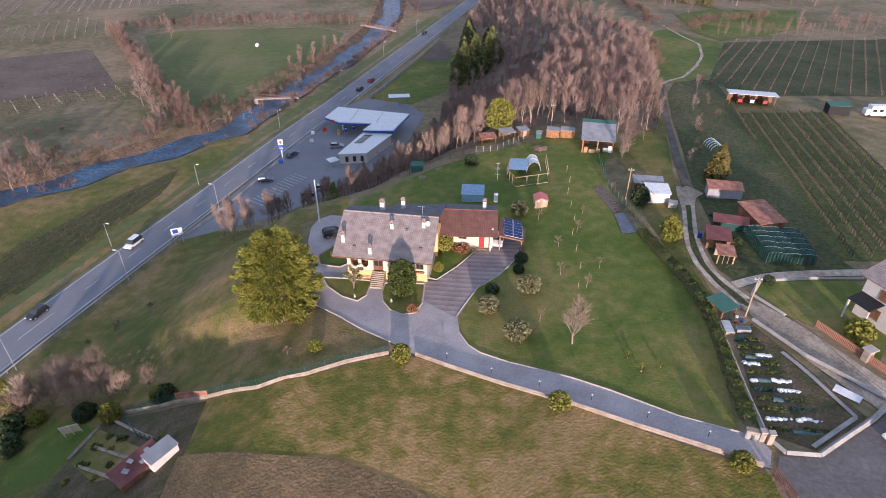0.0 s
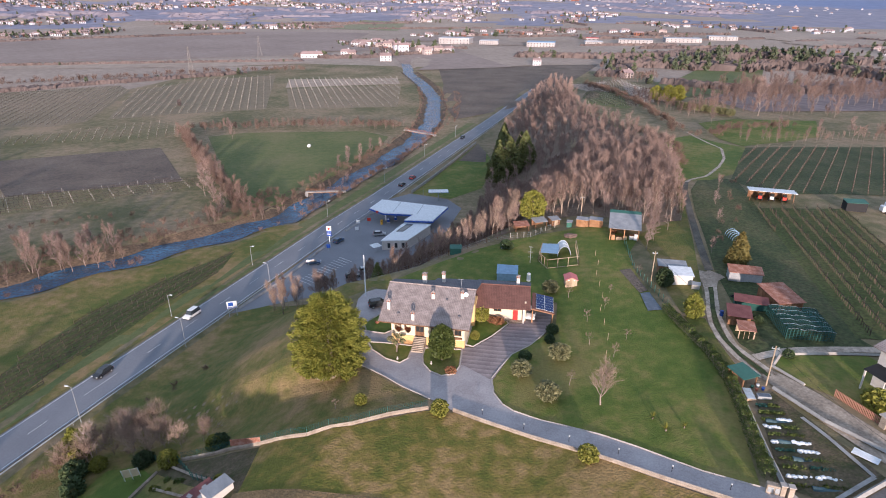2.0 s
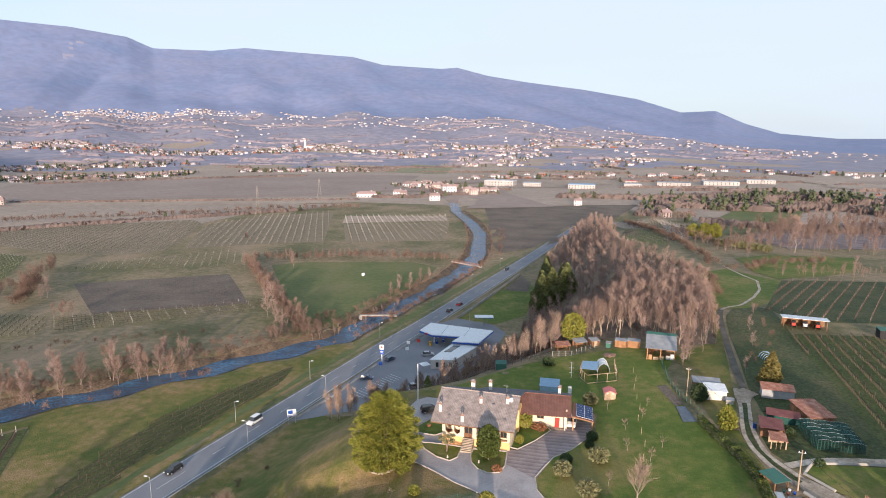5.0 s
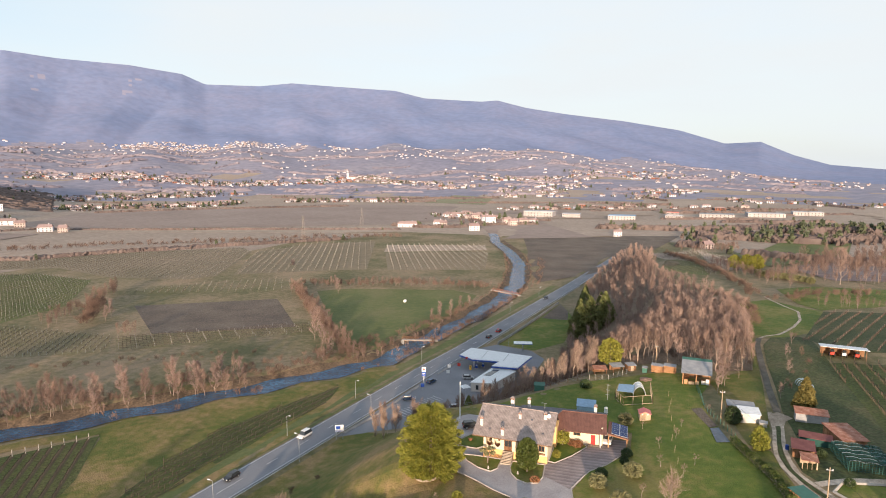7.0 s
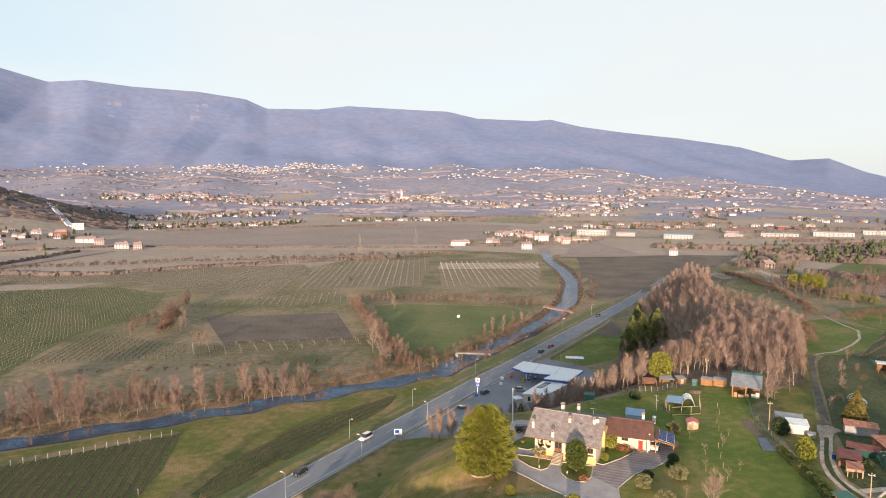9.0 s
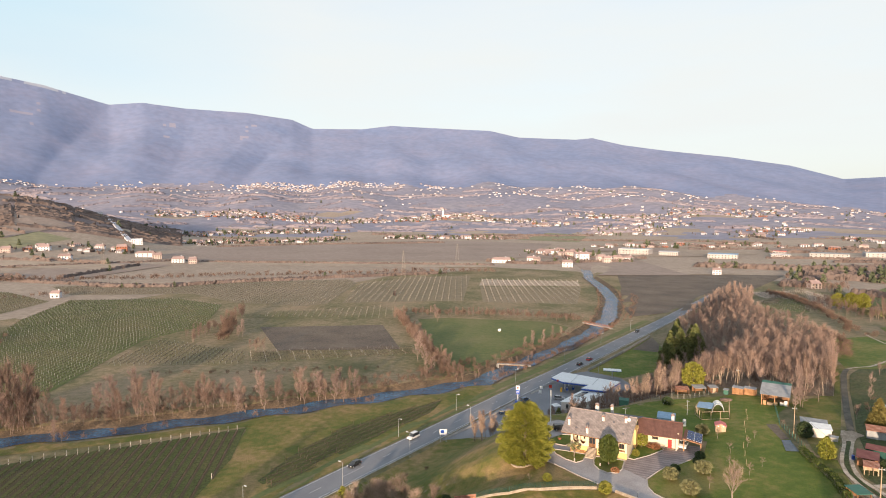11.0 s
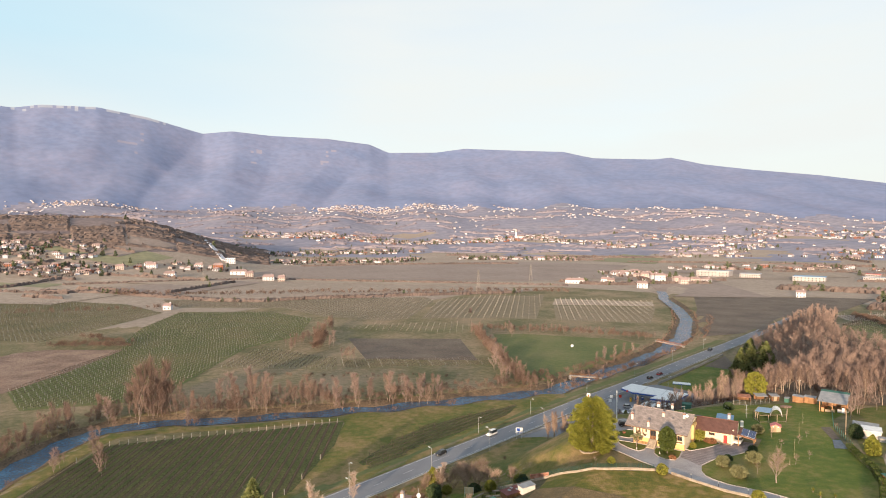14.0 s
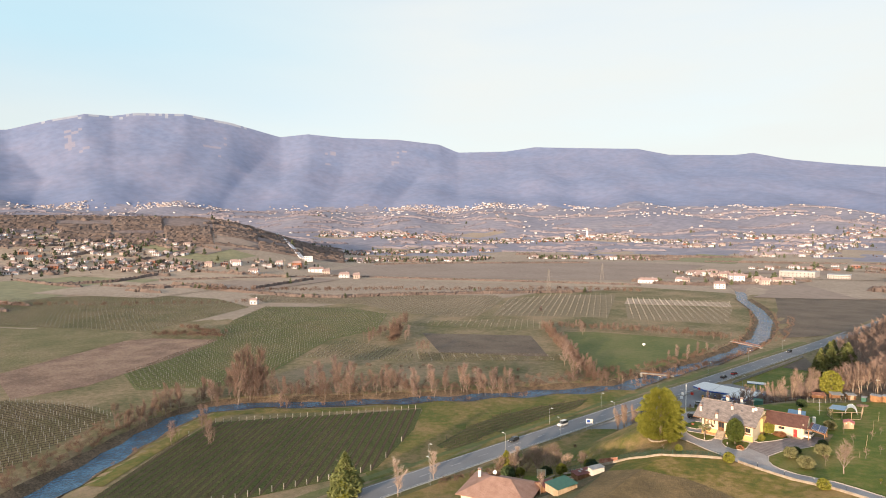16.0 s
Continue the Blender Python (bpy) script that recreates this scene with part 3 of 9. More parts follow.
M["conifer_leaf"] = mat("conifer_leaf", [(0.08, 0.10, 0.033), (0.125, 0.142, 0.046), (0.175, 0.18, 0.062)], 0.8, 6, 0.7, each=0.2)
M["leaf_green"] = mat("leaf_green", [(0.045, 0.065, 0.012), (0.075, 0.10, 0.018), (0.115, 0.135, 0.03)], 1.2, 6, 0.6, each=0.2)
M["leaf_yellow"] = mat("leaf_yellow", [(0.13, 0.14, 0.018), (0.19, 0.19, 0.025), (0.24, 0.22, 0.04)], 1.2, 6, 0.65, each=0.15)
M["leaf_olive"] = mat("leaf_olive", [(0.13, 0.135, 0.06), (0.19, 0.188, 0.088), (0.25, 0.238, 0.125)], 1.5, 6, 0.7, each=0.12)
M["leaf_bronze"] = mat("leaf_bronze", [(0.085, 0.075, 0.02), (0.135, 0.115, 0.03), (0.19, 0.155, 0.045)], 0.8, 6, 0.7)
M["leaf_dark"] = mat("leaf_dark", [(0.03, 0.05, 0.02), (0.05, 0.075, 0.028), (0.075, 0.10, 0.04)], 1.0, 6, 0.7, each=0.2)
M["leaf_rust"] = mat("leaf_rust", [(0.16, 0.07, 0.03), (0.23, 0.11, 0.05), (0.30, 0.16, 0.08)], 1.2, 6, 0.7, each=0.2)
M["twig_red"] = mat("twig_red", [(0.17, 0.115, 0.092), (0.23, 0.16, 0.128), (0.30, 0.21, 0.17)], 0.3, 5, each=0.25)
M["twig_mauve"] = mat("twig_mauve", [(0.19, 0.138, 0.122), (0.255, 0.186, 0.162), (0.325, 0.238, 0.205)], 0.3, 5, each=0.25)
M["twig_pale"] = mat("twig_pale", [(0.36, 0.27, 0.22), (0.46, 0.36, 0.30), (0.52, 0.43, 0.37)], 0.5, 5, each=0.1)
# twigs of the ridge wood, colour lifted to make up for shade between trees
M["twig_far_lifted"] = mat("twig_far_lifted", [(0.21, 0.152, 0.132), (0.285, 0.205, 0.172), (0.365, 0.265, 0.215)], 0.05, 6, soft=0.3)
M["twig_bank"] = mat("twig_bank", [(0.115, 0.078, 0.06), (0.165, 0.11, 0.085), (0.225, 0.152, 0.115)], 0.06, 7, soft=0.3)
M["twig_belt"] = mat("twig_belt", [(0.145, 0.10, 0.083), (0.205, 0.142, 0.115), (0.275, 0.192, 0.152)], 0.05, 6, soft=0.3)
M["bark_pale"] = mat("bark_pale", [(0.27, 0.215, 0.165), (0.36, 0.29, 0.22), (0.44, 0.36, 0.28)], 1.2, 6, each=0.15)
M["thicket"] = mat("thicket", [(0.095, 0.074, 0.069), (0.13, 0.102, 0.094), (0.172, 0.136, 0.122)], 0.03, 9)
# crowns of the farthest woods, blue-mauve haze put into the colour
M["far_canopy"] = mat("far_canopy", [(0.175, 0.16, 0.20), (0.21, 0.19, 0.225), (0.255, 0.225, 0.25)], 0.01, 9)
# distant evergreens, green lifted and greyed as painted haze
M["far_evergreen"] = mat("far_evergreen", [(0.065, 0.082, 0.05), (0.09, 0.108, 0.062), (0.125, 0.14, 0.08)], 0.05, 7)
M["pylon_steel"] = plain("pylon_steel", (0.20, 0.185, 0.17), 0.6, metal=0.2)
M["vine_wood"] = mat("vine_wood", [(0.045, 0.034, 0.026), (0.07, 0.052, 0.04), (0.10, 0.075, 0.058)], 0.7, 6)
M["post_grey"] = mat("post_grey", [(0.32, 0.30, 0.27), (0.42, 0.40, 0.36)], 0.3, 6)
# colours of the far plain, paled to paint in the haze
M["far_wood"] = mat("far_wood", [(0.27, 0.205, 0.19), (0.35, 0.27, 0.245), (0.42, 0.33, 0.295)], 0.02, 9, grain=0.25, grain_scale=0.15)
M["far_field_haze"] = mat("far_field_haze", [(0.34, 0.268, 0.205), (0.385, 0.305, 0.235), (0.43, 0.342, 0.265)], 0.006, 9, grain=0.12, grain_scale=0.1)
M["far_soil_haze"] = mat("far_soil_haze", [(0.265, 0.205, 0.172), (0.30, 0.235, 0.197), (0.335, 0.264, 0.222)], 0.008, 9, grain=0.1, grain_scale=0.15)
M["far_green_haze"] = mat("far_green_haze", [(0.225, 0.22, 0.13), (0.27, 0.252, 0.15)], 0.006, 9, grain=0.12, grain_scale=0.1)
# white walls far off, blued for haze and against the orange sunlight
M["wall_pale_haze"] = plain("wall_pale_haze", (0.60, 0.60, 0.65), 0.9, drift=0.2, scale=0.03)
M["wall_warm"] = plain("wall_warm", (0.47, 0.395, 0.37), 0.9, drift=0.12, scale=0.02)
# red-brown roofs far off, haze mixed into the colour
M["roof_town_haze"] = plain("roof_town_haze", (0.34, 0.25, 0.235), 0.9, drift=0.2, scale=0.02)
M["hall_wall"] = plain("hall_wall", (0.40, 0.375, 0.375), 0.9, drift=0.2, scale=0.05)
M["hall_roof"] = plain("hall_roof", (0.44, 0.45, 0.47), 0.7, drift=0.15, scale=0.03)
M["soil_strip"] = mat("soil_strip", [(0.075, 0.062, 0.034), (0.108, 0.088, 0.05)], 0.2, 9)

# ---- fields, tracks and yards ----
drape("slope_meadow", [(road_x(y) + 7.0, y) for y in range(-70, 41, 10)] + [(-16, 37), (-9, 34), (-2.5, 20), (-8, 21.3), (-11.3, 16), (-8.3, 9), (-5.3, 3), (-3.5, -2), (-1.2, -6.7), (3.1, -9), (7.1, -11.5), (11.7, -13.7), (2.2, -20.6), (-3.6, -22.5), (-11, -22.3), (-26, -21), (-30, -40), (-24, -70)], M["slope_grass"], 0.035, 2, "rough sloping winter grass below the house", "meadow")
drape("dry_meadow", [(-9, -32), (-11, -22.6), (-3.6, -22.9), (2.3, -21), (12, -16.2), (16, -15.9), (29, -20.3), (43, -26.2), (55, -31), (56, -45), (50, -75), (-5, -75)], M["dry_field"], 0.14, 2, "rough grass meadow with straw-coloured dry patches", "meadow")
drape("stubble_field", [(-9.7, -32.5), (-4, -32.6), (0.7, -33.2), (10.4, -32.9), (14.5, -34), (18.5, -35.2), (24, -37.5), (30, -45), (30, -74), (-4.5, -74), (-8.6, -38)], M["stubble"], 0.22, 2, "rough brown stubble patch in the meadow", "field")
drape("lawn", [(20.2, -6.8), (21, -10.4), (22.6, -12.9), (24.3, -14.2), (31, -16.8), (40.4, -20.6), (47.5, -24), (53.4, -25.8), (54, -12), (54, -5), (52.6, 2.5), (49.6, 11), (47.6, 18), (45, 30), (44, 41), (46.5, 49), (40, 58), (32, 58), (25, 55), (18, 50), (9, 42), (-4, 26), (-3, 20), (14, 20.5), (25, 20.5), (29.5, 19), (29.5, 10), (25.4, 3.6), (22.6, 0.4)], M["lawn"], 0.06, 3, "mown green lawn with worn yellowish patches", "lawn")
drape("paved_drive", [(15.6, -15.4), (20.9, -17.2), (28.7, -19.8), (35.7, -22.9), (42.9, -25.7), (51.4, -28.6), (55.2, -30.2), (56, -28), (55.3, -26.5), (53.6, -25.6), (47.5, -23.7), (40.4, -20.3), (31, -16.5), (24.3, -14), (22.6, -12.6), (21, -10.2), (20.2, -6.7), (14.9, -3.8), (14.4, 3), (8, 4), (2, 4), (-0.4, 15), (-2, 19.0), (-4.5, 20.4), (-7, 20.4), (-8.8, 18.6), (-9.2, 15.6), (-8.2, 11), (-6.6, 6.6), (-5, 3), (-3.2, -2), (-1, -6.4), (3.3, -8.7), (7.3, -11.2), (11.9, -13.4)], M["drive"], 0.10, 2, "light grey concrete paved driveway", "driveway")
drape("paved_yard", [(14.95, -3.8), (20.4, -7.3), (22.6, 0.4), (25.4, 3.6), (28.4, 9.6), (28.7, 15), (24, 15), (23.5, 10.6), (21.3, 10.1), (18.9, 5.4), (16, 1.3), (14.4, 1.3)], M["yard"], 0.14, 2, "paved yard laid in darker striped courses", "yard")
road_side = [(road_x(y) - 22, y) for y in range(-120, 81, 20)]
ribbon("verge", [(road_x(y) - 9.5, y) for y in range(-140, 281, 10)], 8, M["green_field"], lift=0.06, label="grass verge beside the main road", category="verge")
drape("forecourt", [(-50.5, 34), (-48.2, 50), (-44.8, 75), (-40.6, 108), (-36.6, 128), (-30, 137), (-14, 133), (-7, 124), (-8, 100), (-14, 78), (-22, 62), (-32, 48), (-41, 41)], M["asphalt"], 0.07, 4, "worn asphalt forecourt and car park", "car park")
drape("grass_lot", [(-29.5, 137.5), (-21, 188), (-16.5, 226), (-9, 208), (-3, 186), (-3, 150), (-13, 134)], M["lawn"], 0.06, 4, "fenced green grass lot beside the road", "lawn")
drape("tarp_yard", [(-20, 190), (-16, 226), (-9, 208), (-7, 190)], M["soil"], 0.12, 4, "dark bare yard covered with black sheets", "yard")
drape("river_meadow", [(-125, 20), (-96, 52), (-72, 80), (-60, 104), (-56, 100), (-60, 60), (-64, 20), (-69, -20), (-76, -50), (-84, -45), (-100, -9), (-114, 12)], M["slope_grass"], 0.05, 4, "green grass strip between river and road", "meadow")
drape("green_field", [(-166, 214), (-150, 228), (-86, 246), (-68, 236), (-66, 215), (-69, 170), (-76, 116), (-86, 111), (-110, 140), (-138, 176)], M["green_field"], 0.10, 6, "flat bright green pasture by the river", "field")
drape("ploughed_field", [(-240, 143), (-186, 102), (-130, 135.5), (-176, 186)], M["soil"], 0.10, 8, "bare dark ploughed field", "field")
drape("reed_field", [(-262, -68), (-262, -98), (-322, -92), (-372, -10), (-368, 6), (-328, 34), (-292, -14)], M["reed"], 0.12, 10, "rough fallow field of dry brown reeds", "field")
drape("ploughed_field", [(-107, 556), (-35, 585), (60, 620), (20, 420), (-10, 330), (-40, 292), (-60, 345), (-78, 440)], M["soil"], 0.2, 12, "large bare brown ploughed field", "field")
ribbon("stony_path", [(80, 189), (83.5, 165), (86.2, 152), (83, 133), (77.8, 117.5), (71.2, 103), (66.6, 98.8), (64.2, 94.8)], 0.9, M["gravel"], lift=0.12, label="narrow pale stony path beside the meadow", category="path", step=1, ragged=True)
ribbon("gravel_track", [(64.2, 95), (62.6, 88), (61, 68.6), (59.6, 48.9), (58.9, 33.2)], 1.5, M["track_soil"], lift=0.09, label="worn dirt track through the orchards", category="track", step=2)
for side_, line in (("left", [(57.4, 33), (57.0, 29.8), (56.9, 24.4), (56.0, 18.5), (55.2, 13.1), (55.4, 7.4), (56.9, 1.5), (59.2, -3.9)]), ("right", [(58.8, 33), (58.8, 29.7), (58.4, 24.4), (57.4, 18.5), (56.9, 11.4), (57.3, 5.4), (59.2, 0.7), (61.4, -3.4)])):
    ribbon("wheel_track", line, 0.75, M["gravel"], lift=0.10, label="pale gravel wheel track of the lane", category="lane", step=1, ragged=True)
drape("gravel_lane", [(58.9, -3.6), (61.8, -8.9), (64.1, -14.1), (66.9, -18.5), (69.6, -22), (73, -26), (78, -24), (73.6, -17.6), (71.6, -16.4), (69.7, -13.6), (67.7, -10.6), (65.5, -7.4), (62.2, -3.0), (60.4, -1.6)], M["gravel_worn"], 0.10, 1.5, "wide worn gravel lane beside the gardens", "lane")
ribbon("grass_strip", [(58.1, 31), (57.7, 24.4), (56.7, 18.5), (56.0, 12.2), (56.3, 6.4), (58.0, 1.1), (60.2, -3.4)], 0.75, M["vine_dark"], lift=0.13, label="grass strip between the wheel tracks", category="grass", step=1)
drape("gravel_apron", [(56.8, 25.5), (56.5, 28), (56.6, 30.2), (57.6, 32.4), (59.3, 32.6), (60.6, 31.0), (61.2, 29.8), (59.6, 28.2), (58.8, 25.5)], M["gravel_worn"], 0.15, 2, "pale gravel widening of the lane", "lane")
ribbon("gravel_path", [(59.5, 1.5), (62.2, 3.2), (71.4, 5.3), (82, 7)], 1.6, M["gravel"], lift=0.1, label="narrow gravel path between fields", category="path", step=2)
drape("car_park", [(55.6, -31), (56.5, -28.6), (60.4, -28.6), (67.7, -23.4), (71, -20.5), (82, -30), (70, -42), (57, -38)], M["asphalt_old"], 0.10, 3, "asphalt parking place before the gate", "car park")
drape("kitchen_garden", [(57, -9.5), (59.6, -7.2), (64.7, -17.6), (67.2, -22.6), (60.4, -27.6), (55.8, -25.4)], M["garden_soil"], 0.08, 2, "vegetable garden of dark tilled soil", "garden")
drape("orchard_ground", [(60.2, 18), (59.9, 33), (61.2, 50), (62.2, 68), (64, 86), (70, 104), (79, 100), (78, 72), (77.5, 40), (77, 9), (73, 8.5), (64, 16)], M["vine_dark"], 0.06, 5, "grassy orchard strip", "field")
drape("rough_grass", [(46.8, 52), (48.4, 42), (49.4, 30), (50.0, 22), (51, 15.5), (54.6, 14), (56, 24), (57, 34), (58.6, 50), (60, 68), (61.4, 86), (66, 101), (60, 104), (56.5, 80), (54.5, 60), (49.5, 56)], M["slope_grass"], 0.05, 3, "rough green grass beside the dirt track", "grass")
drape("rough_grass", [(57.8, 12.5), (58.2, 5.6), (60.4, 1.6), (63.0, 3.9), (71.4, 6.1), (78, 7.3), (77, 9.2), (64, 15.8), (60.4, 17.8)], M["vine_dark"], 0.05, 2, "rough grass round the sheds", "grass")
drape("rough_grass", [(51.2, 14), (53.6, 3), (55.2, -4), (56.6, -2), (55.2, 6), (54.6, 13.6)], M["slope_grass"], 0.05, 2, "rough grass strip between hedge and lane", "grass")
drape("rough_grass", [(-30, -30), (-29.6, -22.5), (-26.2, -21.6), (-16, -22.4), (-10.4, -23), (-8.8, -33), (-9, -46), (-20, -48), (-31, -40)], M["garden_soil"], 0.045, 2, "rough grass and dark soil round the terraced garden", "grass")
drape("bright_meadow", [(60, 136), (68, 168), (80, 181), (88, 165), (96, 156), (87, 124), (80, 108), (72, 99), (64, 96), (63, 116)], M["lawn"], 0.07, 6, "bright green meadow beside the track", "meadow")

drape("fallow_field", [(-505, -54), (-396, 8), (-374, -10), (-326, -94), (-420, -132)], M["vine_ground"], 0.12, 10, "flat grey-brown fallow field", "field")
ribbon("river_verge", RIVER[2:17], 9, M["slope_grass"], lift=0.13, label="green grass verge along the river", category="verge", offset=12.5)

# road markings and guard rails
for off, w, dash in ((-4.0, 0.14, 0), (4.0, 0.14, 0), (0.0, 0.11, 1)):
    bm = bmesh.new()
    y = -150.0
    while y < 440:
        if not dash or int(y / 4) % 3 == 0:
            q = []
            for yy, s in ((y, -1), (y, 1), (y + 4, 1), (y + 4, -1)):
                xx = float(road_x(yy)) + off + s * w / 2
                q.append(bm.verts.new((xx, yy, ROAD_Z + 0.015)))
            bm.faces.new(q)
        y += 4
    ob = part("road_line", bm, M["paint_white"], road)


def rail(name, line, label, zoff=0.0):
    top = thing(name, label, "guard rail", pose(line[0][0], line[0][1], 0))
    for (ax, ay), (bx, by) in zip(line, line[1:]):
        bm = bmesh.new()
        za, zb = gz(ax, ay) + zoff, gz(bx, by) + zoff
        tube(bm, (ax - line[0][0], ay - line[0][1], za + 0.65), (bx - line[0][0], by - line[0][1], zb + 0.65), 0.16, sides=4)
        part("beam", bm, M["metal_grey"], top)
    for (ax, ay), (bx, by) in zip(line, line[1:]):
        n = max(1, int(math.hypot(bx - ax, by - ay) / 8))
        for i in range(n):
            px, py = ax + (bx - ax) * i / n, ay + (by - ay) * i / n
            z = gz(px, py) + zoff
            part("post", tube(bmesh.new(), (px - line[0][0], py - line[0][1], z - 0.3), (px - line[0][0], py - line[0][1], z + 0.7), 0.07, sides=4), M["metal_grey"], top)


rail("guard_rail", [(float(road_x(y)) + 5.6, y) for y in range(-120, 51, 10)], "long galvanised steel guard rail along the road")
rail("guard_rail", [(float(road_x(y)) + 5.9, y) for y in range(135, 291, 12)], "galvanised steel guard rail beside the grass lot")
# ---- the house ----
def roof_sheet(name, parent, corners, material, thick=0.18, label=""):
    """A roof slope with its own axes, so that the courses run level across it. corners: eave left, eave right, ridge right, ridge left."""
    a, b, c, d = (Vector(p) for p in corners)
    ux = (b - a).normalized()
    nz = ux.cross((d - a)).normalized()
    uy = nz.cross(ux)
    m = Matrix((ux, uy, nz)).transposed().to_4x4()
    m.translation = a
    inv = m.inverted()
    bm = bmesh.new()
    hi = [bm.verts.new(inv @ p) for p in (a, b, c, d)]
    lo = [bm.verts.new((v.co.x, v.co.y, v.co.z - thick)) for v in hi]
    bm.faces.new(hi)
    bm.faces.new(lo[::-1])
    for i in range(4):
        j = (i + 1) % 4
        bm.faces.new((lo[i], lo[j], hi[j], hi[i]))
    ob = part(name, bm, material, parent, label)
    ob.matrix_basis = m
    return ob


def chimney(parent, x, y, z0, top, w=0.55):
    stack = part("chimney", boxed(x - w / 2, x + w / 2, y - w / 2, y + w / 2, z0 - 0.4, top - 0.55, 0.02), M["plaster_white"], parent, "white rendered chimney stack")
    for sx in (-1, 1):
        for sy in (-1, 1):
            post_ = boxed(x + sx * w * 0.38 - 0.08, x + sx * w * 0.38 + 0.08, y + sy * w * 0.38 - 0.08, y + sy * w * 0.38 + 0.08, top - 0.56, top - 0.25)
            part("vent_post", post_, M["brick"], stack)
    bm = bmesh.new()
    box(bm, x - w * 0.62, x + w * 0.62, y - w * 0.62, y + w * 0.62, top - 0.26, top - 0.16)
    bmesh.ops.create_cone(bm, cap_ends=True, segments=4, radius1=w * 0.8, radius2=0.08, depth=0.22, matrix=Matrix.Translation((x, y, top - 0.05)) @ Matrix.Rotation(radians(45), 4, "Z"))
    part("chimney_cap", bm, M["roof_grey"], stack, "tiled chimney cap")


house = thing("house", "cream rendered farmhouse with grey tiled gable roof", "house")
FY, BY = 0.9, 14.3           # front and back walls
# front wall with a porch of two arch-bottomed openings and a doorway
bm = bmesh.new()
wx = [2.0, 2.55, 3.75, 4.25, 5.4, 6.15, 7.75, 14.6]
for a, b in ((0, 1), (2, 3), (4, 5), (6, 7)):
    if (a, b) == (6, 7):
        for x0, x1 in ((7.75, 8.9), (10.1, 12.9), (14.1, 14.6)):
            box(bm, x0, x1, FY, FY + 0.3, 1.5, 4.15)
        for x0, x1 in ((8.9, 10.1), (12.9, 14.1)):
            box(bm, x0, x1, FY, FY + 0.3, 1.5, 2.35)
            box(bm, x0, x1, FY, FY + 0.3, 3.55, 4.15)
    else:
        box(bm, wx[a], wx[b], FY, FY + 0.3, 1.5, 4.15)
for x0, x1 in ((2.55, 3.75), (4.25, 5.4), (6.15, 7.75)):
    box(bm, x0, x1, FY, FY + 0.3, 3.75, 4.15)
for x0, x1 in ((2.55, 3.75), (4.25, 5.4)):
    # curved parapet: low in the middle of each opening
    n, pts = 10, []
    for i in range(n + 1):
        u = i / n
        pts.append((x0 + (x1 - x0) * u, 1.9 + 0.55 * (2 * u - 1) ** 2))
    for (xa, za), (xb, zb) in zip(pts, pts[1:]):
        vs = [bm.verts.new(p) for p in ((xa, FY, 1.5), (xb, FY, 1.5), (xb, FY, zb), (xa, FY, za), (xa, FY + 0.3, 1.5), (xb, FY + 0.3, 1.5), (xb, FY + 0.3, zb), (xa, FY + 0.3, za))]
        for q in ((0, 1, 2, 3), (5, 4, 7, 6), (3, 2, 6, 7)):
            bm.faces.new([vs[i] for i in q])
part("front_wall", bm, M["plaster_cream"], house)
bm = bmesh.new()
box(bm, 2.0, 6.0, FY - 0.06, FY + 0.3, -0.7, 1.5)
box(bm, 8.1, 14.66, FY - 0.06, FY + 0.3, -0.7, 1.5)
part("plinth_wall", bm, M["plaster_yellow"], house, "ochre painted lower wall")
part("side_wall", boxed(1.99, 2.3, FY + 0.3, BY, -1.2, 4.3), M["plaster_cream"], house)
part("side_wall", boxed(14.3, 14.62, FY + 0.3, BY, -0.5, 4.3), M["plaster_cream"], house)
part("back_wall", boxed(2.3, 14.3, BY - 0.3, BY, -0.8, 5.0), M["plaster_cream"], house)
part("porch_wall", boxed(2.3, 8.3, 3.2, 3.4, 1.5, 4.6), M["plaster_cream"], house)
part("porch_floor", boxed(2.3, 8.3, FY + 0.3, 3.2, 1.35, 1.5), M["brick"], house, "terracotta porch floor")
for x0, x1 in ((2.75, 3.65), (4.4, 5.3)):
    w = part("window", boxed(x0, x1, 3.12, 3.2, 2.2, 3.6), M["wood"], house, "brown wooden window behind the porch")
    part("pane", boxed(x0 + 0.1, x1 - 0.1, 3.09, 3.12, 2.3, 3.5), M["glass"], w)
for x0, x1 in ((8.9, 10.1), (12.9, 14.1)):
    w = part("window", boxed(x0, x1, FY + 0.12, FY + 0.2, 2.35, 3.55), M["wood"], house, "brown wooden window")
    for a, b in ((x0 + 0.08, (x0 + x1) / 2 - 0.04), ((x0 + x1) / 2 + 0.04, x1 - 0.08)):
        part("pane", boxed(a, b, FY + 0.09, FY + 0.12, 2.45, 3.45), M["glass"], w)
    bm = boxed(x0 - 0.15, x1 + 0.15, FY - 0.40, FY - 0.05, 1.85, 2.15, 0.04)
    part("flower_box", bm, M["wood"], w, "brown wooden flower box")
door = part("door", boxed(6.15, 7.75, FY + 0.18, FY + 0.26, 1.5, 3.75), M["wood"], house, "brown glazed timber entrance door")
for x0, x1 in ((6.3, 6.9), (7.0, 7.6)):
    part("pane", boxed(x0, x1, FY + 0.14, FY + 0.18, 2.3, 3.6), M["glass"], door)
for i in range(9):
    part("step", boxed(6.05, 8.05, FY - 0.06 - 0.27 * (i + 1), FY - 0.06 - 0.27 * i, -0.4, 1.5 - 0.17 * i), M["stone"], house, "pale stone entrance step")
# timber rail and bench before the plinth
bm = bmesh.new()
for z in (0.12, 0.42):
    box(bm, 2.1, 5.9, FY - 0.55, FY - 0.47, z, z + 0.10)
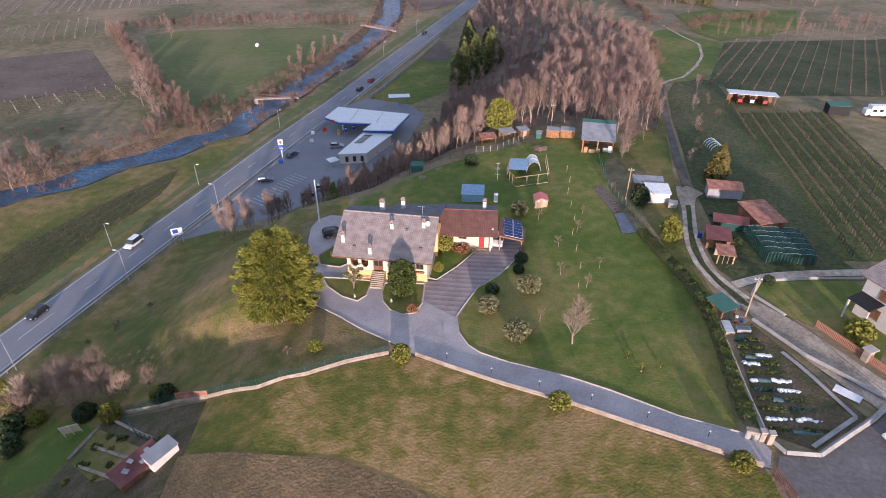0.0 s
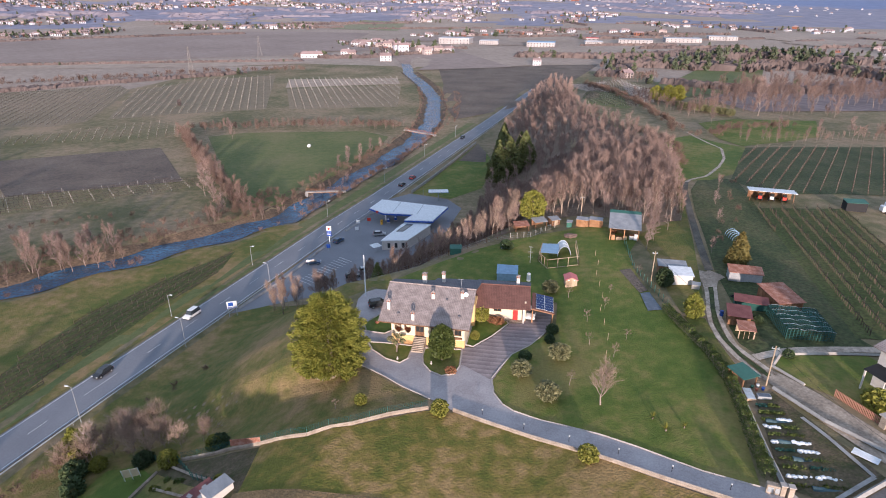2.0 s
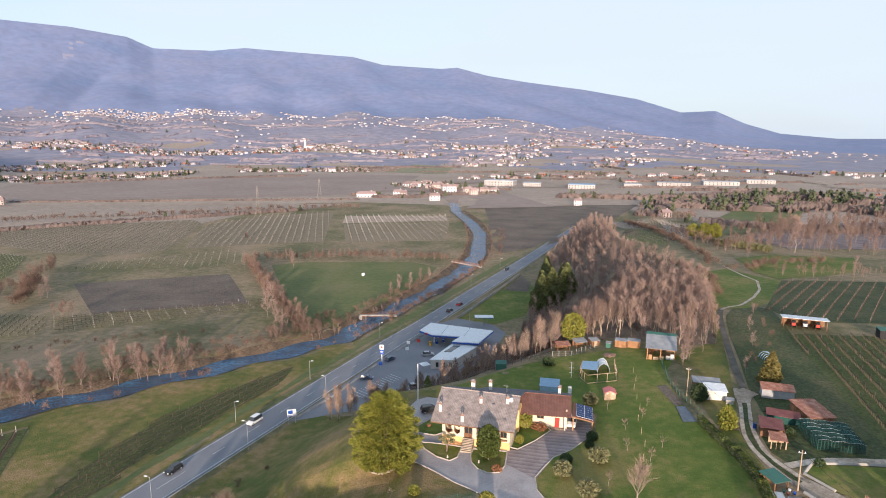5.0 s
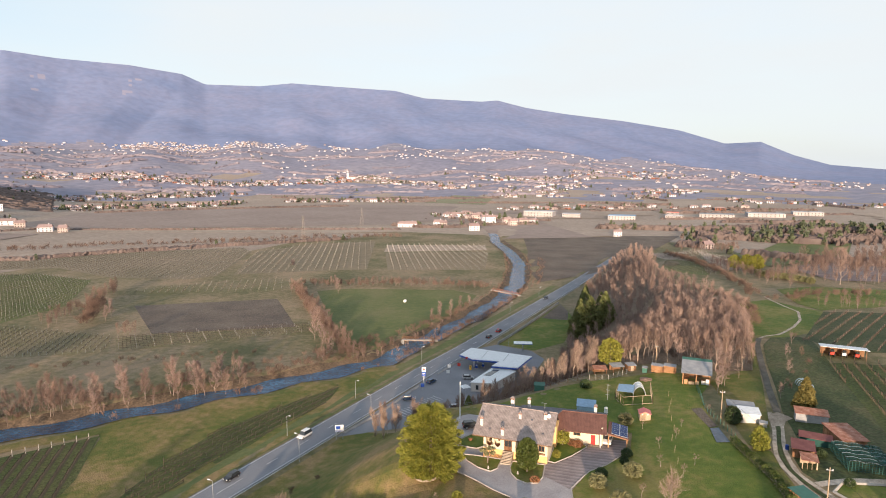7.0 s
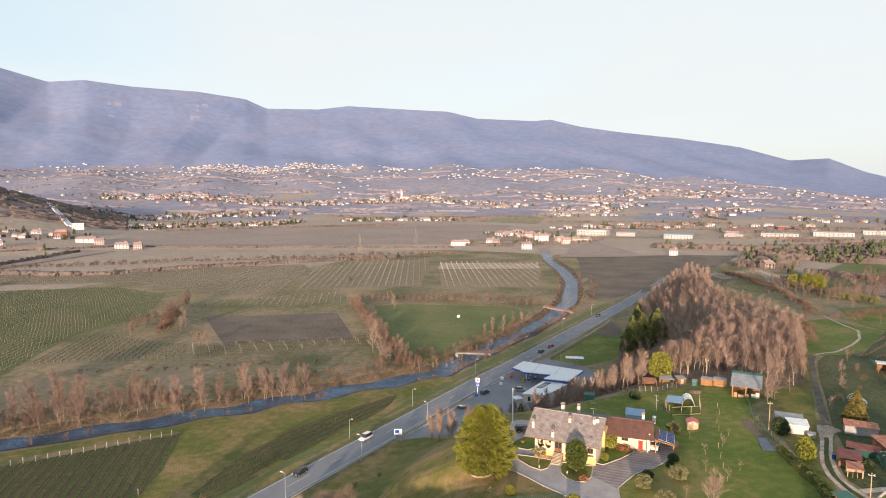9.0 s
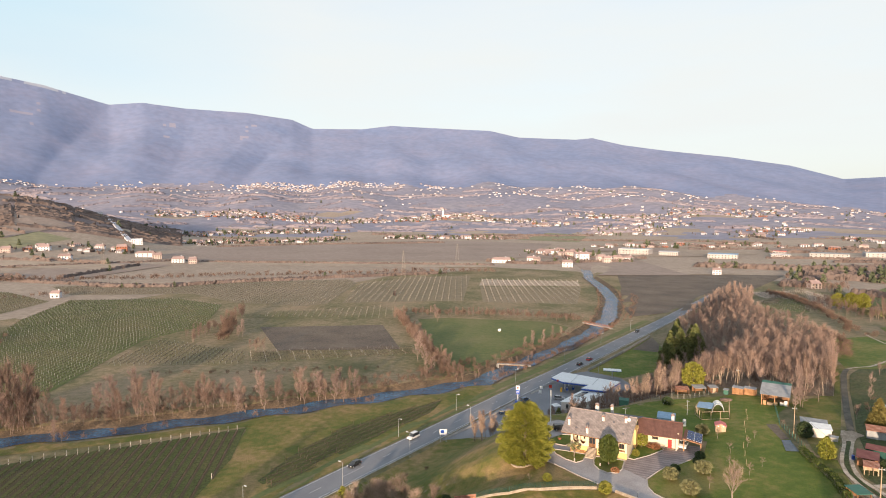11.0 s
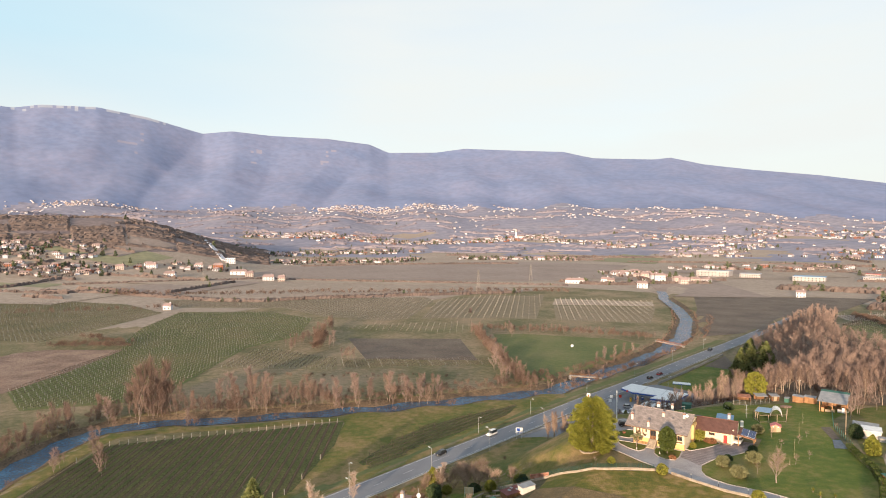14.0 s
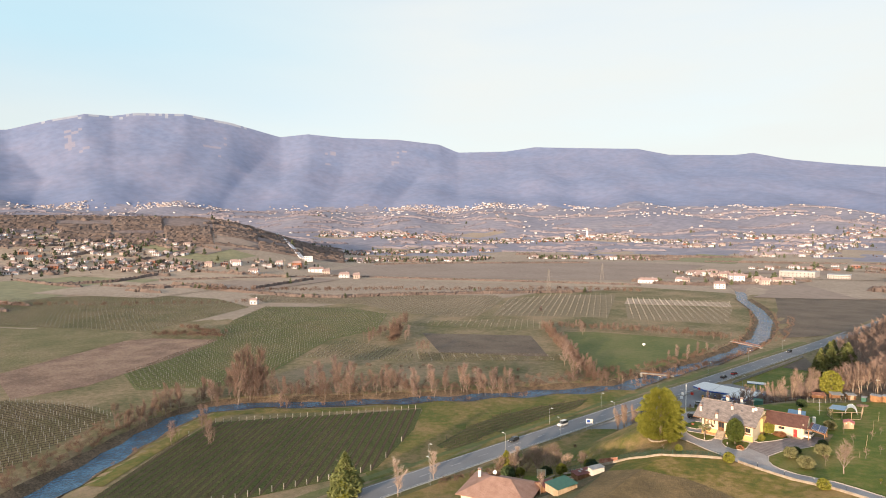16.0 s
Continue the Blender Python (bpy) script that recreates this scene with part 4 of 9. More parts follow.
for i in range(6):
    box(bm, 2.15 + i * 0.74, 2.25 + i * 0.74, FY - 0.54, FY - 0.46, -0.6, 0.55)
part("garden_rail", bm, M["timber"], house, "low orange-brown timber rail")
# roofs
roof = roof_sheet("roof", house, [(-0.05, -0.05, 4.3), (15.55, -0.05, 4.3), (15.3, 8.9, 7.2), (-0.45, 8.9, 7.2)], M["roof_grey"], 0.2)
# slopes turned from the sun, their shade put into the tile colour
roof_sheet("roof", house, [(7.0, 15.2, 5.1), (-1.0, 14.4, 5.1), (-0.45, 8.95, 7.19), (7.0, 8.95, 7.19)], M["roof_dark"], 0.2, "tiled back slope, shade painted into its dark tiles")
roof_sheet("roof", house, [(15.3, 18.2, 4.6), (6.6, 17.2, 4.6), (6.6, 8.97, 7.18), (15.3, 8.97, 7.18)], M["roof_dark"], 0.2, "tiled rear slope, shade painted into its dark tiles")
part("ridge_tiles", tube(bmesh.new(), (-0.45, 8.92, 7.2), (15.3, 8.92, 7.2), 0.13, sides=8), M["roof_grey"], house)
part("gutter", tube(bmesh.new(), (-0.05, -0.12, 4.15), (15.55, -0.12, 4.15), 0.08, sides=8), M["wood"], house, "brown metal gutter")
bm = bmesh.new()
slab(bm, [(0.0, 0.05, 4.1), (15.5, 0.05, 4.1), (15.5, 1.0, 4.33), (0.0, 1.0, 4.33)], 0.06)
part("soffit", bm, M["wood"], house, "brown boarded eaves")
for x, flip in ((2.02, 0), (14.58, 1)):
    bm = bmesh.new()
    prof = [(1.0, 4.1), (14.2, 5.0), (8.9, 6.9), (1.0, 4.4)]
    lo = [bm.verts.new((x, y, z)) for y, z in prof]
    hi = [bm.verts.new((x + (-0.28 if flip else 0.28), y, z)) for y, z in prof]
    bm.faces.new(lo)
    bm.faces.new(hi[::-1])
    for i in range(4):
        bm.faces.new((lo[i], lo[(i + 1) % 4], hi[(i + 1) % 4], hi[i]))
    part("gable", bm, M["plaster_cream"], house)


def on_roof(y):
    return 4.3 + 2.9 * y / 8.9


for x, y, top in ((1.1, 2.8, 7.1), (5.8, 1.0, 6.3), (8.2, 6.1, 7.7), (13.2, 6.8, 8.0)):
    chimney(house, x, y, on_roof(y), top)
chimney(house, 5.4, 11.6, 6.2, 8.4, 0.75)
chimney(house, 8.6, 13.2, 5.8, 8.1, 0.6)
for x, y in ((3.0, 2.0), (10.6, 6.0), (13.4, 2.6)):
    part("roof_vent", boxed(x - 0.22, x + 0.22, y - 0.2, y + 0.2, on_roof(y) - 0.1, on_roof(y) + 0.16, 0.03), M["roof_dark"], house)
dish = bmesh.new()
bmesh.ops.create_cone(dish, cap_ends=True, segments=16, radius1=0.42, radius2=0.30, depth=0.1, matrix=Matrix.Translation((13.85, 6.5, 7.3)) @ Matrix.Rotation(radians(70), 4, "X"))
part("satellite_dish", dish, M["metal_white"], house, "white satellite dish")
bm = bmesh.new()
tube(bm, (12.6, 9.0, 7.1), (12.6, 9.0, 9.0), 0.03)
tube(bm, (11.9, 9.0, 8.9), (13.0, 9.0, 8.9), 0.025)
for i in range(5):
    tube(bm, (12.0 + i * 0.22, 8.8, 8.9), (12.0 + i * 0.22, 9.2, 8.9), 0.015, sides=4)
part("aerial", bm, M["metal_grey"], house, "television aerial")

# garage wing
wing = thing("garage_wing", "cream rendered wing with red-brown tiled roof", "house")
part("front_wall", boxed(14.7, 24.0, 11.6, 11.9, -0.3, 3.3), M["plaster_cream"], wing)
part("side_wall", boxed(23.7, 24.0, 11.9, 19.0, -0.3, 4.0), M["plaster_cream"], wing)
part("back_wall", boxed(14.7, 23.7, 18.7, 19.0, -0.3, 4.0), M["plaster_cream"], wing)
part("link_wall", boxed(14.65, 15.2, 8.2, 11.6, -0.3, 4.6), M["plaster_yellow"], wing, "ochre painted link wall")
roof_sheet("roof", wing, [(15.2, 9.6, 3.35), (24.9, 10.6, 3.35), (24.4, 16.0, 5.25), (14.4, 15.2, 5.25)], M["roof_red"], 0.18)
roof_sheet("roof", wing, [(24.3, 20.0, 4.1), (14.2, 19.3, 4.1), (14.4, 15.22, 5.24), (24.4, 16.02, 5.24)], M["roof_dark"], 0.18, "tiled back slope, shade painted into its dark tiles")
part("ridge_tiles", tube(bmesh.new(), (14.4, 15.2, 5.27), (24.4, 16.0, 5.27), 0.11, sides=8), M["roof_red"], wing)
chimney(wing, 22.0, 17.2, 4.9, 6.8, 0.6)
d = part("door", boxed(21.7, 22.6, 11.5, 11.58, 0.35, 2.45), M["red_door"], wing, "red painted front door")
part("door_handle", tube(bmesh.new(), (21.8, 11.46, 1.4), (21.95, 11.46, 1.4), 0.02), M["metal_grey"], d)
w = part("window", boxed(18.2, 19.6, 11.5, 11.58, 1.9, 2.55), M["wood"], wing, "low brown window with grille")
part("pane", boxed(18.3, 18.86, 11.47, 11.5, 1.98, 2.48), M["glass"], w)
part("pane", boxed(18.94, 19.5, 11.47, 11.5, 1.98, 2.48), M["glass"], w)
for i in range(3):
    part("step", boxed(21.2, 23.7, 10.2 + 0.35 * i, 11.6, 0.05, 0.12 + 0.12 * (i + 1)), M["stone"], wing, "pale stone step")
part("porch_post", boxed(23.55, 23.8, 10.5, 10.75, 0, 3.3), M["plaster_white"], wing)
bm = bmesh.new()
for i in range(9):
    tube(bm, (19.9 + 0.16 * i, 10.9, 0.1), (19.9 + 0.16 * i, 10.9, 1.15), 0.02, sides=4)
tube(bm, (19.8, 10.9, 1.15), (21.3, 10.9, 1.15), 0.03)
part("railing", bm, M["metal_grey"], wing, "thin iron railing")

# carport with solar panels
carport = thing("carport", "timber carport roofed with blue solar panels", "carport")
roof_sheet("roof", carport, [(25.0, 10.9, 3.55), (29.1, 10.75, 2.95), (28.6, 16.9, 3.05), (24.8, 16.9, 3.65)], M["roof_red"], 0.14)
for x, y in ((28.75, 11.2), (28.4, 16.5), (25.2, 11.2)):
    part("post", boxed(x - 0.1, x + 0.1, y - 0.1, y + 0.1, 0.2, 2.95), M["timber"], carport)
part("beam", tube(bmesh.new(), (25.0, 11.0, 3.3), (29.0, 10.9, 2.74), 0.13, sides=4), M["timber"], carport)
part("beam", tube(bmesh.new(), (28.9, 11.0, 2.72), (28.5, 16.8, 2.8), 0.12, sides=4), M["timber"], carport)
e0, ex, ey = Vector((25.75, 11.2, 3.50)), Vector((3.15, -0.12, -0.46)), Vector((-0.28, 5.4, 0.10))
panel_me = None
nrm = ex.cross(ey).normalized()
for i in range(2):
    for k in range(6):
        a = e0 + ex * (i / 2 + 0.016) + ey * (k / 6 + 0.012)
        b, c = a + ex * 0.468, a + ey * 0.143
        bm = bmesh.new()
        q = [a, b, b + (c - a), c]
        hi = [bm.verts.new(p + nrm * 0.07) for p in q]
        lo = [bm.verts.new(p) for p in q]
        bm.faces.new(hi)
        for j in range(4):
            bm.faces.new((lo[j], lo[(j + 1) % 4], hi[(j + 1) % 4], hi[j]))
        part("solar_panel", bm, M["solar"], carport, "dark blue solar panel")
fr = bmesh.new()
slab(fr, [tuple(e0 + nrm * 0.03), tuple(e0 + ex + nrm * 0.03), tuple(e0 + ex + ey + nrm * 0.03), tuple(e0 + ey + nrm * 0.03)], 0.04)
part("panel_frame", fr, M["metal_white"], carport, "white panel frame")

# garden beds with kerbs
BEDS = [
    ("front garden bed of lawn with pale stone kerb", [(-2.2, 0.6), (-0.6, -1.8), (2.4, -4.1), (5.0, -5.0), (6.0, -3.6), (5.9, 0.2), (2, 0.5)]),
    ("front garden bed of lawn under a clipped tree", [(8.1, -0.2), (8.2, -2.4), (8.9, -4.7), (10.4, -6.6), (12.4, -7.5), (14.2, -6.8), (14.75, -4.6), (14.3, 0.3)]),
    ("garden bed of lawn before the garage wing", [(14.7, 1.9), (16, 1.6), (18.7, 5.5), (21.1, 10.2), (20.6, 11.2), (14.75, 11.2)]),
    ("small lawn bed beside the house wall", [(-4.9, 6.6), (-3.8, 4.2), (-0.2, 3.6), (1.6, 5.5), (1.6, 11.5), (-3.0, 10.4)]),
]
for label, line in BEDS:
    bed = drape("garden_bed", line, M["lawn"], 0.2, 1.5, label, "garden bed", kind="structure")
    for (ax, ay), (bx, by) in zip(line, line[1:] + line[:1]):
        n = max(1, int(math.hypot(bx - ax, by - ay) / 1.0))
        for i in range(n):
            p0 = (ax + (bx - ax) * i / n, ay + (by - ay) * i / n)
            p1 = (ax + (bx - ax) * (i + 0.96) / n, ay + (by - ay) * (i + 0.96) / n)
            part("kerb_stone", tube(bmesh.new(), (*p0, gz(*p0) + 0.2), (*p1, gz(*p1) + 0.2), 0.13, sides=4), M["kerb"], bed)
lawn_edge = [(20.2, -6.7), (21, -10.3), (22.6, -12.8), (24.3, -14.1), (31, -16.7), (40.4, -20.5), (47.5, -23.9), (53.4, -25.7)]
lawn_edge2 = [(20.2, -6.7), (21.2, -3.6), (22.6, 0.4), (25.4, 3.6), (27, 6.5), (28.4, 9.6)]
lawn_edge3 = [(-1, -6.4), (3.3, -8.7), (7.3, -11.2), (11.9, -13.4)]
for line in (lawn_edge, lawn_edge2, lawn_edge3):
    edge = thing("kerb", "pale stone kerb along the driveway edge", "kerb")
    edge["kind"] = "structure"
    for (ax, ay), (bx, by) in zip(line, line[1:]):
        n = max(1, int(math.hypot(bx - ax, by - ay) / 1.2))
        for i in range(n):
            p0 = (ax + (bx - ax) * i / n, ay + (by - ay) * i / n)
            p1 = (ax + (bx - ax) * (i + 0.97) / n, ay + (by - ay) * (i + 0.97) / n)
            part("kerb_stone", tube(bmesh.new(), (*p0, gz(*p0) + 0.12), (*p1, gz(*p1) + 0.12), 0.12, sides=4), M["kerb"], edge)

# perimeter wall, fence and gate
WALL = [(-26, -20.9), (-16.8, -21.5), (-11.0, -22.4), (-3.6, -22.6), (2.3, -20.7), (6.8, -18.0), (12.2, -15.7)]
WALL2 = [(15.8, -15.5), (20.9, -17.3), (28.7, -20.0), (35.7, -23.0), (42.9, -25.8), (51.4, -28.8), (54.6, -30.0)]


def wall_run(line, label, fence):
    wall = thing("garden_wall", label, "wall")
    wall["kind"] = "structure"
    for (ax, ay), (bx, by) in zip(line, line[1:]):
        n = max(1, int(math.hypot(bx - ax, by - ay) / 2.4))
        for i in range(n):
            x0, y0 = ax + (bx - ax) * i / n, ay + (by - ay) * i / n
            x1, y1 = ax + (bx - ax) * (i + 1) / n, ay + (by - ay) * (i + 1) / n
            u = Vector((x1 - x0, y1 - y0, 0)).normalized()
            s = Vector((u.y, -u.x, 0)) * 0.17
            z0, z1 = gz(x0, y0), gz(x1, y1)
            bm = bmesh.new()
            lo = [bm.verts.new(p) for p in ((x0 - s.x, y0 - s.y, z0 - 0.5), (x1 - s.x, y1 - s.y, z1 - 0.5), (x1 + s.x, y1 + s.y, z1 - 0.5), (x0 + s.x, y0 + s.y, z0 - 0.5))]
            hi = [bm.verts.new(p) for p in ((x0 - s.x, y0 - s.y, z0 + 0.42), (x1 - s.x, y1 - s.y, z1 + 0.42), (x1 + s.x, y1 + s.y, z1 + 0.42), (x0 + s.x, y0 + s.y, z0 + 0.42))]
            bm.faces.new(hi[::-1])
            for k in range(4):
                bm.faces.new((lo[k], hi[k], hi[(k + 1) % 4], lo[(k + 1) % 4]))
            part("wall_block", bm, M["stone"], wall)
            bm = bmesh.new()
            tube(bm, (x0, y0, z0 + 0.46), (x1, y1, z1 + 0.46), 0.19, sides=4)
            part("coping_stone", bm, M["stone"], wall)
            if fence:
                part("fence_post", tube(bmesh.new(), (x0, y0, z0 + 0.6), (x0, y0, z0 + 1.75), 0.03, sides=5), M["green_metal"], wall)
                bm = bmesh.new()
                for j in range(9):
                    u0 = j / 9
                    tube(bm, (x0 + (x1 - x0) * u0, y0 + (y1 - y0) * u0, z0 + (z1 - z0) * u0 + 0.7), (x0 + (x1 - x0) * u0, y0 + (y1 - y0) * u0, z0 + (z1 - z0) * u0 + 1.65), 0.022, sides=3)
                for j in range(4):
                    tube(bm, (x0, y0, z0 + 0.9 + 0.25 * j), (x1, y1, z1 + 0.9 + 0.25 * j), 0.022, sides=3)
                part("fence_mesh", bm, M["green_net"], wall)


wall_run(WALL, "low pale stone garden wall topped by green mesh fence", True)
wall_run(WALL2, "low pale stone garden wall with stone coping", False)
# ---- plants ----
def limbs(rng, h, spread, trunk_r, n_main, n_sub, n_twig, twig_len, twig_w, start=0.25, upright=0.6, droop=0.0, simple=False):
    """Vertices and faces of the woody part and of the twigs of a bare tree of height h."""
    wv, wf, tv, tf = [], [], [], []

    def stick(a, b, r0, r1, sides=4):
        w = (b - a).normalized()
        u = w.cross(Vector((0.3, 0.2, 1))).normalized()
        v = w.cross(u)
        base = len(wv)
        for c, r in ((a, r0), (b, r1)):
            for i in range(sides):
                k = 2 * math.pi * i / sides
                wv.append(c + (u * math.cos(k) + v * math.sin(k)) * r)
        for i in range(sides):
            j = (i + 1) % sides
            wf.append((base + i, base + j, base + sides + j, base + sides + i))

    def twig(a, d, length):
        u = d.cross(Vector((rng.uniform(-1, 1), rng.uniform(-1, 1), rng.uniform(-1, 1)))).normalized() * twig_w
        base = len(tv)
        if simple:
            tv.extend((a - u, a + u, a + d * length + Vector((0, 0, 0.08 * length))))
            tf.append((base, base + 1, base + 2))
            return
        mid = a + d * length * 0.5 + Vector((0, 0, rng.uniform(-0.05, 0.1) * length))
        tv.extend((a - u, a + u, mid + u * 0.8, mid - u * 0.8, a + d * length + Vector((0, 0, 0.08 * length - droop * length))))
        tf.extend(((base, base + 1, base + 2, base + 3), (base + 3, base + 2, base + 4)))

    knots = [Vector((rng.uniform(-0.03, 0.03) * h * i, rng.uniform(-0.03, 0.03) * h * i, h * 0.92 * i / 4)) for i in range(5)]
    for i in range(4):
        stick(knots[i], knots[i + 1], trunk_r * (1 - 0.22 * i), trunk_r * (1 - 0.22 * (i + 1)), 6)
    for k in range(n_main):
        u = start + (0.98 - start) * (k + rng.random()) / n_main
        i = min(3, int(u * 4))
        root = knots[i].lerp(knots[i + 1], u * 4 - i)
        az = k * 2.4 + rng.uniform(-0.5, 0.5)
        reach = spread * (1.0 - 0.65 * max(0, u - 0.3)) * rng.uniform(0.7, 1.1)
        d = Vector((math.cos(az), math.sin(az), upright * rng.uniform(0.7, 1.5))).normalized()
        tip = root + d * reach
        mid = root.lerp(tip, 0.5) + Vector((0, 0, -0.05 * reach))
        r = trunk_r * (0.55 - 0.3 * u)
        stick(root, mid, r, r * 0.7)
        stick(mid, tip, r * 0.7, r * 0.25)
        for s in range(n_sub):
            f = rng.uniform(0.25, 1.0)
            a = root.lerp(mid, f * 2) if f < 0.5 else mid.lerp(tip, f * 2 - 1)
            sd = (d + Vector((rng.uniform(-1, 1), rng.uniform(-1, 1), rng.uniform(-0.3, 1.0))) * 0.9).normalized()
            b = a + sd * reach * rng.uniform(0.25, 0.5)
            if simple:
                q = sd.cross(Vector((0.2, 0.4, 1))).normalized() * r * 0.35
                k3 = len(wv)
                wv.extend((a - q, a + q, b))
                wf.append((k3, k3 + 1, k3 + 2))
            else:
                stick(a, b, r * 0.3, r * 0.1, 3)
            for _ in range(n_twig):
                g = rng.uniform(0.2, 1.0)
                td = (sd + Vector((rng.uniform(-1, 1), rng.uniform(-1, 1), rng.uniform(0.1, 1.3) if simple else rng.uniform(-0.6, 1))) * 0.8).normalized()
                twig(a.lerp(b, g), td, twig_len * rng.uniform(0.6, 1.3))
    for _ in range(n_twig * 3):
        twig(knots[4] - Vector((0, 0, rng.uniform(0, 0.25) * h)), Vector((rng.uniform(-1, 1), rng.uniform(-1, 1), rng.uniform(0.5, 1.5))).normalized(), twig_len * 1.2)
    return wv, wf, tv, tf


def leaves(rng, count, shape, size, stretch=1.6, outward=0.6, hang=0.0):
    """Small pointed leaf sprays filling a shape: shape(rng) gives a place and an outward direction."""
    v, f = [], []
    for _ in range(count):
        p, o = shape(rng)
        d = (o * outward + Vector((rng.uniform(-1, 1), rng.uniform(-1, 1), rng.uniform(-1, 1) - hang)) * 0.8).normalized()
        u = d.cross(Vector((rng.uniform(-1, 1), rng.uniform(-1, 1), rng.uniform(-1, 1)))).normalized()
        s = size * rng.uniform(0.6, 1.35)
        b = len(v)
        v.extend((p - d * s * 0.5 * stretch, p + u * s * 0.42, p + d * s * 0.5 * stretch, p - u * s * 0.42))
        f.append((b, b + 1, b + 2, b + 3))
    return v, f


def lobed(h0, h1, radius, profile, seed, lobes=0.35, inner=0.45):
    """A crown between two heights with a profile of radii, uneven round its outline."""
    def shape(rng):
        while True:
            t = rng.random()
            r = float(np.interp(t, profile[0], profile[1]))
            if rng.random() < r + 0.15:
                break
        az = rng.uniform(0, 2 * math.pi)
        n = noise.noise(Vector((math.cos(az) * 1.7, math.sin(az) * 1.7, t * 4.5)) + Vector((seed, seed * 2, 0)))
        n2 = noise.noise(Vector((math.cos(az) * 4, math.sin(az) * 4, t * 11)) + Vector((seed, 0, seed)))
        rr = radius * r * (1 + lobes * n + lobes * 0.6 * n2) * (inner + (1 - inner) * rng.random() ** 0.45)
        p = Vector((math.cos(az) * rr, math.sin(az) * rr, h0 + (h1 - h0) * t))
        o = Vector((math.cos(az), math.sin(az), 0.9 * (t - 0.35))).normalized()
        return p, o
    return shape


def bare_tree(name, label, seed, h, spread, trunk_r, n_main, n_sub, n_twig, twig_len, twig_w, bark, twigs, category="tree", **kw):
    rng = random.Random(seed)
    wv, wf, tv, tf = limbs(rng, h, spread, trunk_r, n_main, n_sub, n_twig, twig_len, twig_w, **kw)
    t = thing(name, label, category)
    mesh_of("trunk", wv, wf, bark, t, True)
    mesh_of("crown", tv, tf, twigs, t)
    return t


def leafy(name, label, category, seed, trunk_h, trunk_r, count, shape, size, leaf, stretch=1.6, hang=0.0, outward=0.6):
    rng = random.Random(seed)
    t = thing(name, label, category)
    bm = bmesh.new()
    tube(bm, (0, 0, -0.3), (0.05, 0.02, trunk_h * 0.5), trunk_r, trunk_r * 0.8, 8)
    tube(bm, (0.05, 0.02, trunk_h * 0.5), (0, 0, trunk_h), trunk_r * 0.8, trunk_r * 0.35, 8)
    for i in range(7):
        a = i * 2.4
        z = trunk_h * (0.45 + 0.07 * i)
        tube(bm, (0, 0, z), (math.cos(a) * trunk_h * 0.22, math.sin(a) * trunk_h * 0.22, z + trunk_h * 0.18), trunk_r * 0.35, trunk_r * 0.1, 5)
    part("trunk", bm, M["bark"], t)
    v, f = leaves(rng, count, shape, size, stretch, outward, hang)
    mesh_of("crown", v, f, leaf, t)
    return t


def put(t, x, y, s=1.0, rz=0.0, dz=0.0, sz=None):
    t.matrix_basis = pose(x, y, gz(x, y) + dz, 0, 0, rz) @ Matrix.Diagonal((s, s, sz or s, 1))
    return t


def again(t, x, y, s=1.0, rz=0.0, dz=0.0, sz=None):
    c = copy_thing(t, Matrix.Identity(4))
    return put(c, x, y, s, rz, dz, sz)


# the great cedar
def cedar_shape(rng):
    """Flat sprays in tiers: each tier a ring of drooping clumps, wide at the foot and narrow at the top."""
    t = rng.random() ** 1.25
    tier = int(t * 15)
    t = (tier + 0.75 * rng.random()) / 15
    reach = float(np.interp(t, [0, 0.08, 0.25, 0.5, 0.75, 0.9, 1.0], [5.3, 6.2, 6.6, 6.2, 5.0, 3.6, 1.5]))
    n_c = max(4, int(reach * 4.2))
    k = rng.randrange(n_c)
    az = (k + 0.37 * (tier % 3)) * 2 * math.pi / n_c + 0.25 * math.sin(k * 5.1 + tier)
    reach *= 0.88 + 0.17 * math.sin(k * 12.9 + tier * 4.1)
    u = 0.35 + 0.65 * rng.random() ** 0.5
    side = rng.gauss(0, 0.42) * (1.25 - 0.7 * u)
    r = reach * u
    z = 0.7 + 12.4 * t - 1.1 * (u - 0.5) + rng.gauss(0, 0.17) + 0.4 * math.sin(k * 7.7 + tier)
    p = Vector((math.cos(az) * r - math.sin(az) * side, math.sin(az) * r + math.cos(az) * side, max(0.25, z)))
    return p, Vector((math.cos(az), math.sin(az), -0.1 + 0.8 * t)).normalized()


cedar = leafy("conifer_tree", "great broad cedar with dense yellow-green needles", "tree", 5, 11.5, 0.45, 62000, cedar_shape, 0.165, M["cedar_leaf"], 2.8, 0.1, 1.4)
put(cedar, -6.3, -6.6)
stonering = thing("stone_ring", "low ring of pale stones round the cedar", "stones")
for i in range(11):
    a = radians(210 + i * 11)
    x, y = -6.3 + 3.0 * math.cos(a), -6.6 + 3.0 * math.sin(a)
    part("stone", ball(bmesh.new(), (x, y, gz(x, y) + 0.2), 0.36, (1, 0.8, 0.8), 1, 0.3), M["stone"], stonering)

# clipped evergreen before the house
egg = ([0, 0.08, 0.3, 0.6, 0.85, 1.0], [0.45, 0.8, 1.0, 0.96, 0.66, 0.12])
round_tree = leafy("round_tree", "clipped egg-shaped evergreen tree with dark glossy leaves", "tree", 7, 5.5, 0.14, 6500, lobed(1.1, 6.8, 2.05, egg, 8.0, 0.12, 0.6), 0.28, M["leaf_green"], 1.5)
put(round_tree, 11.6, -3.3)

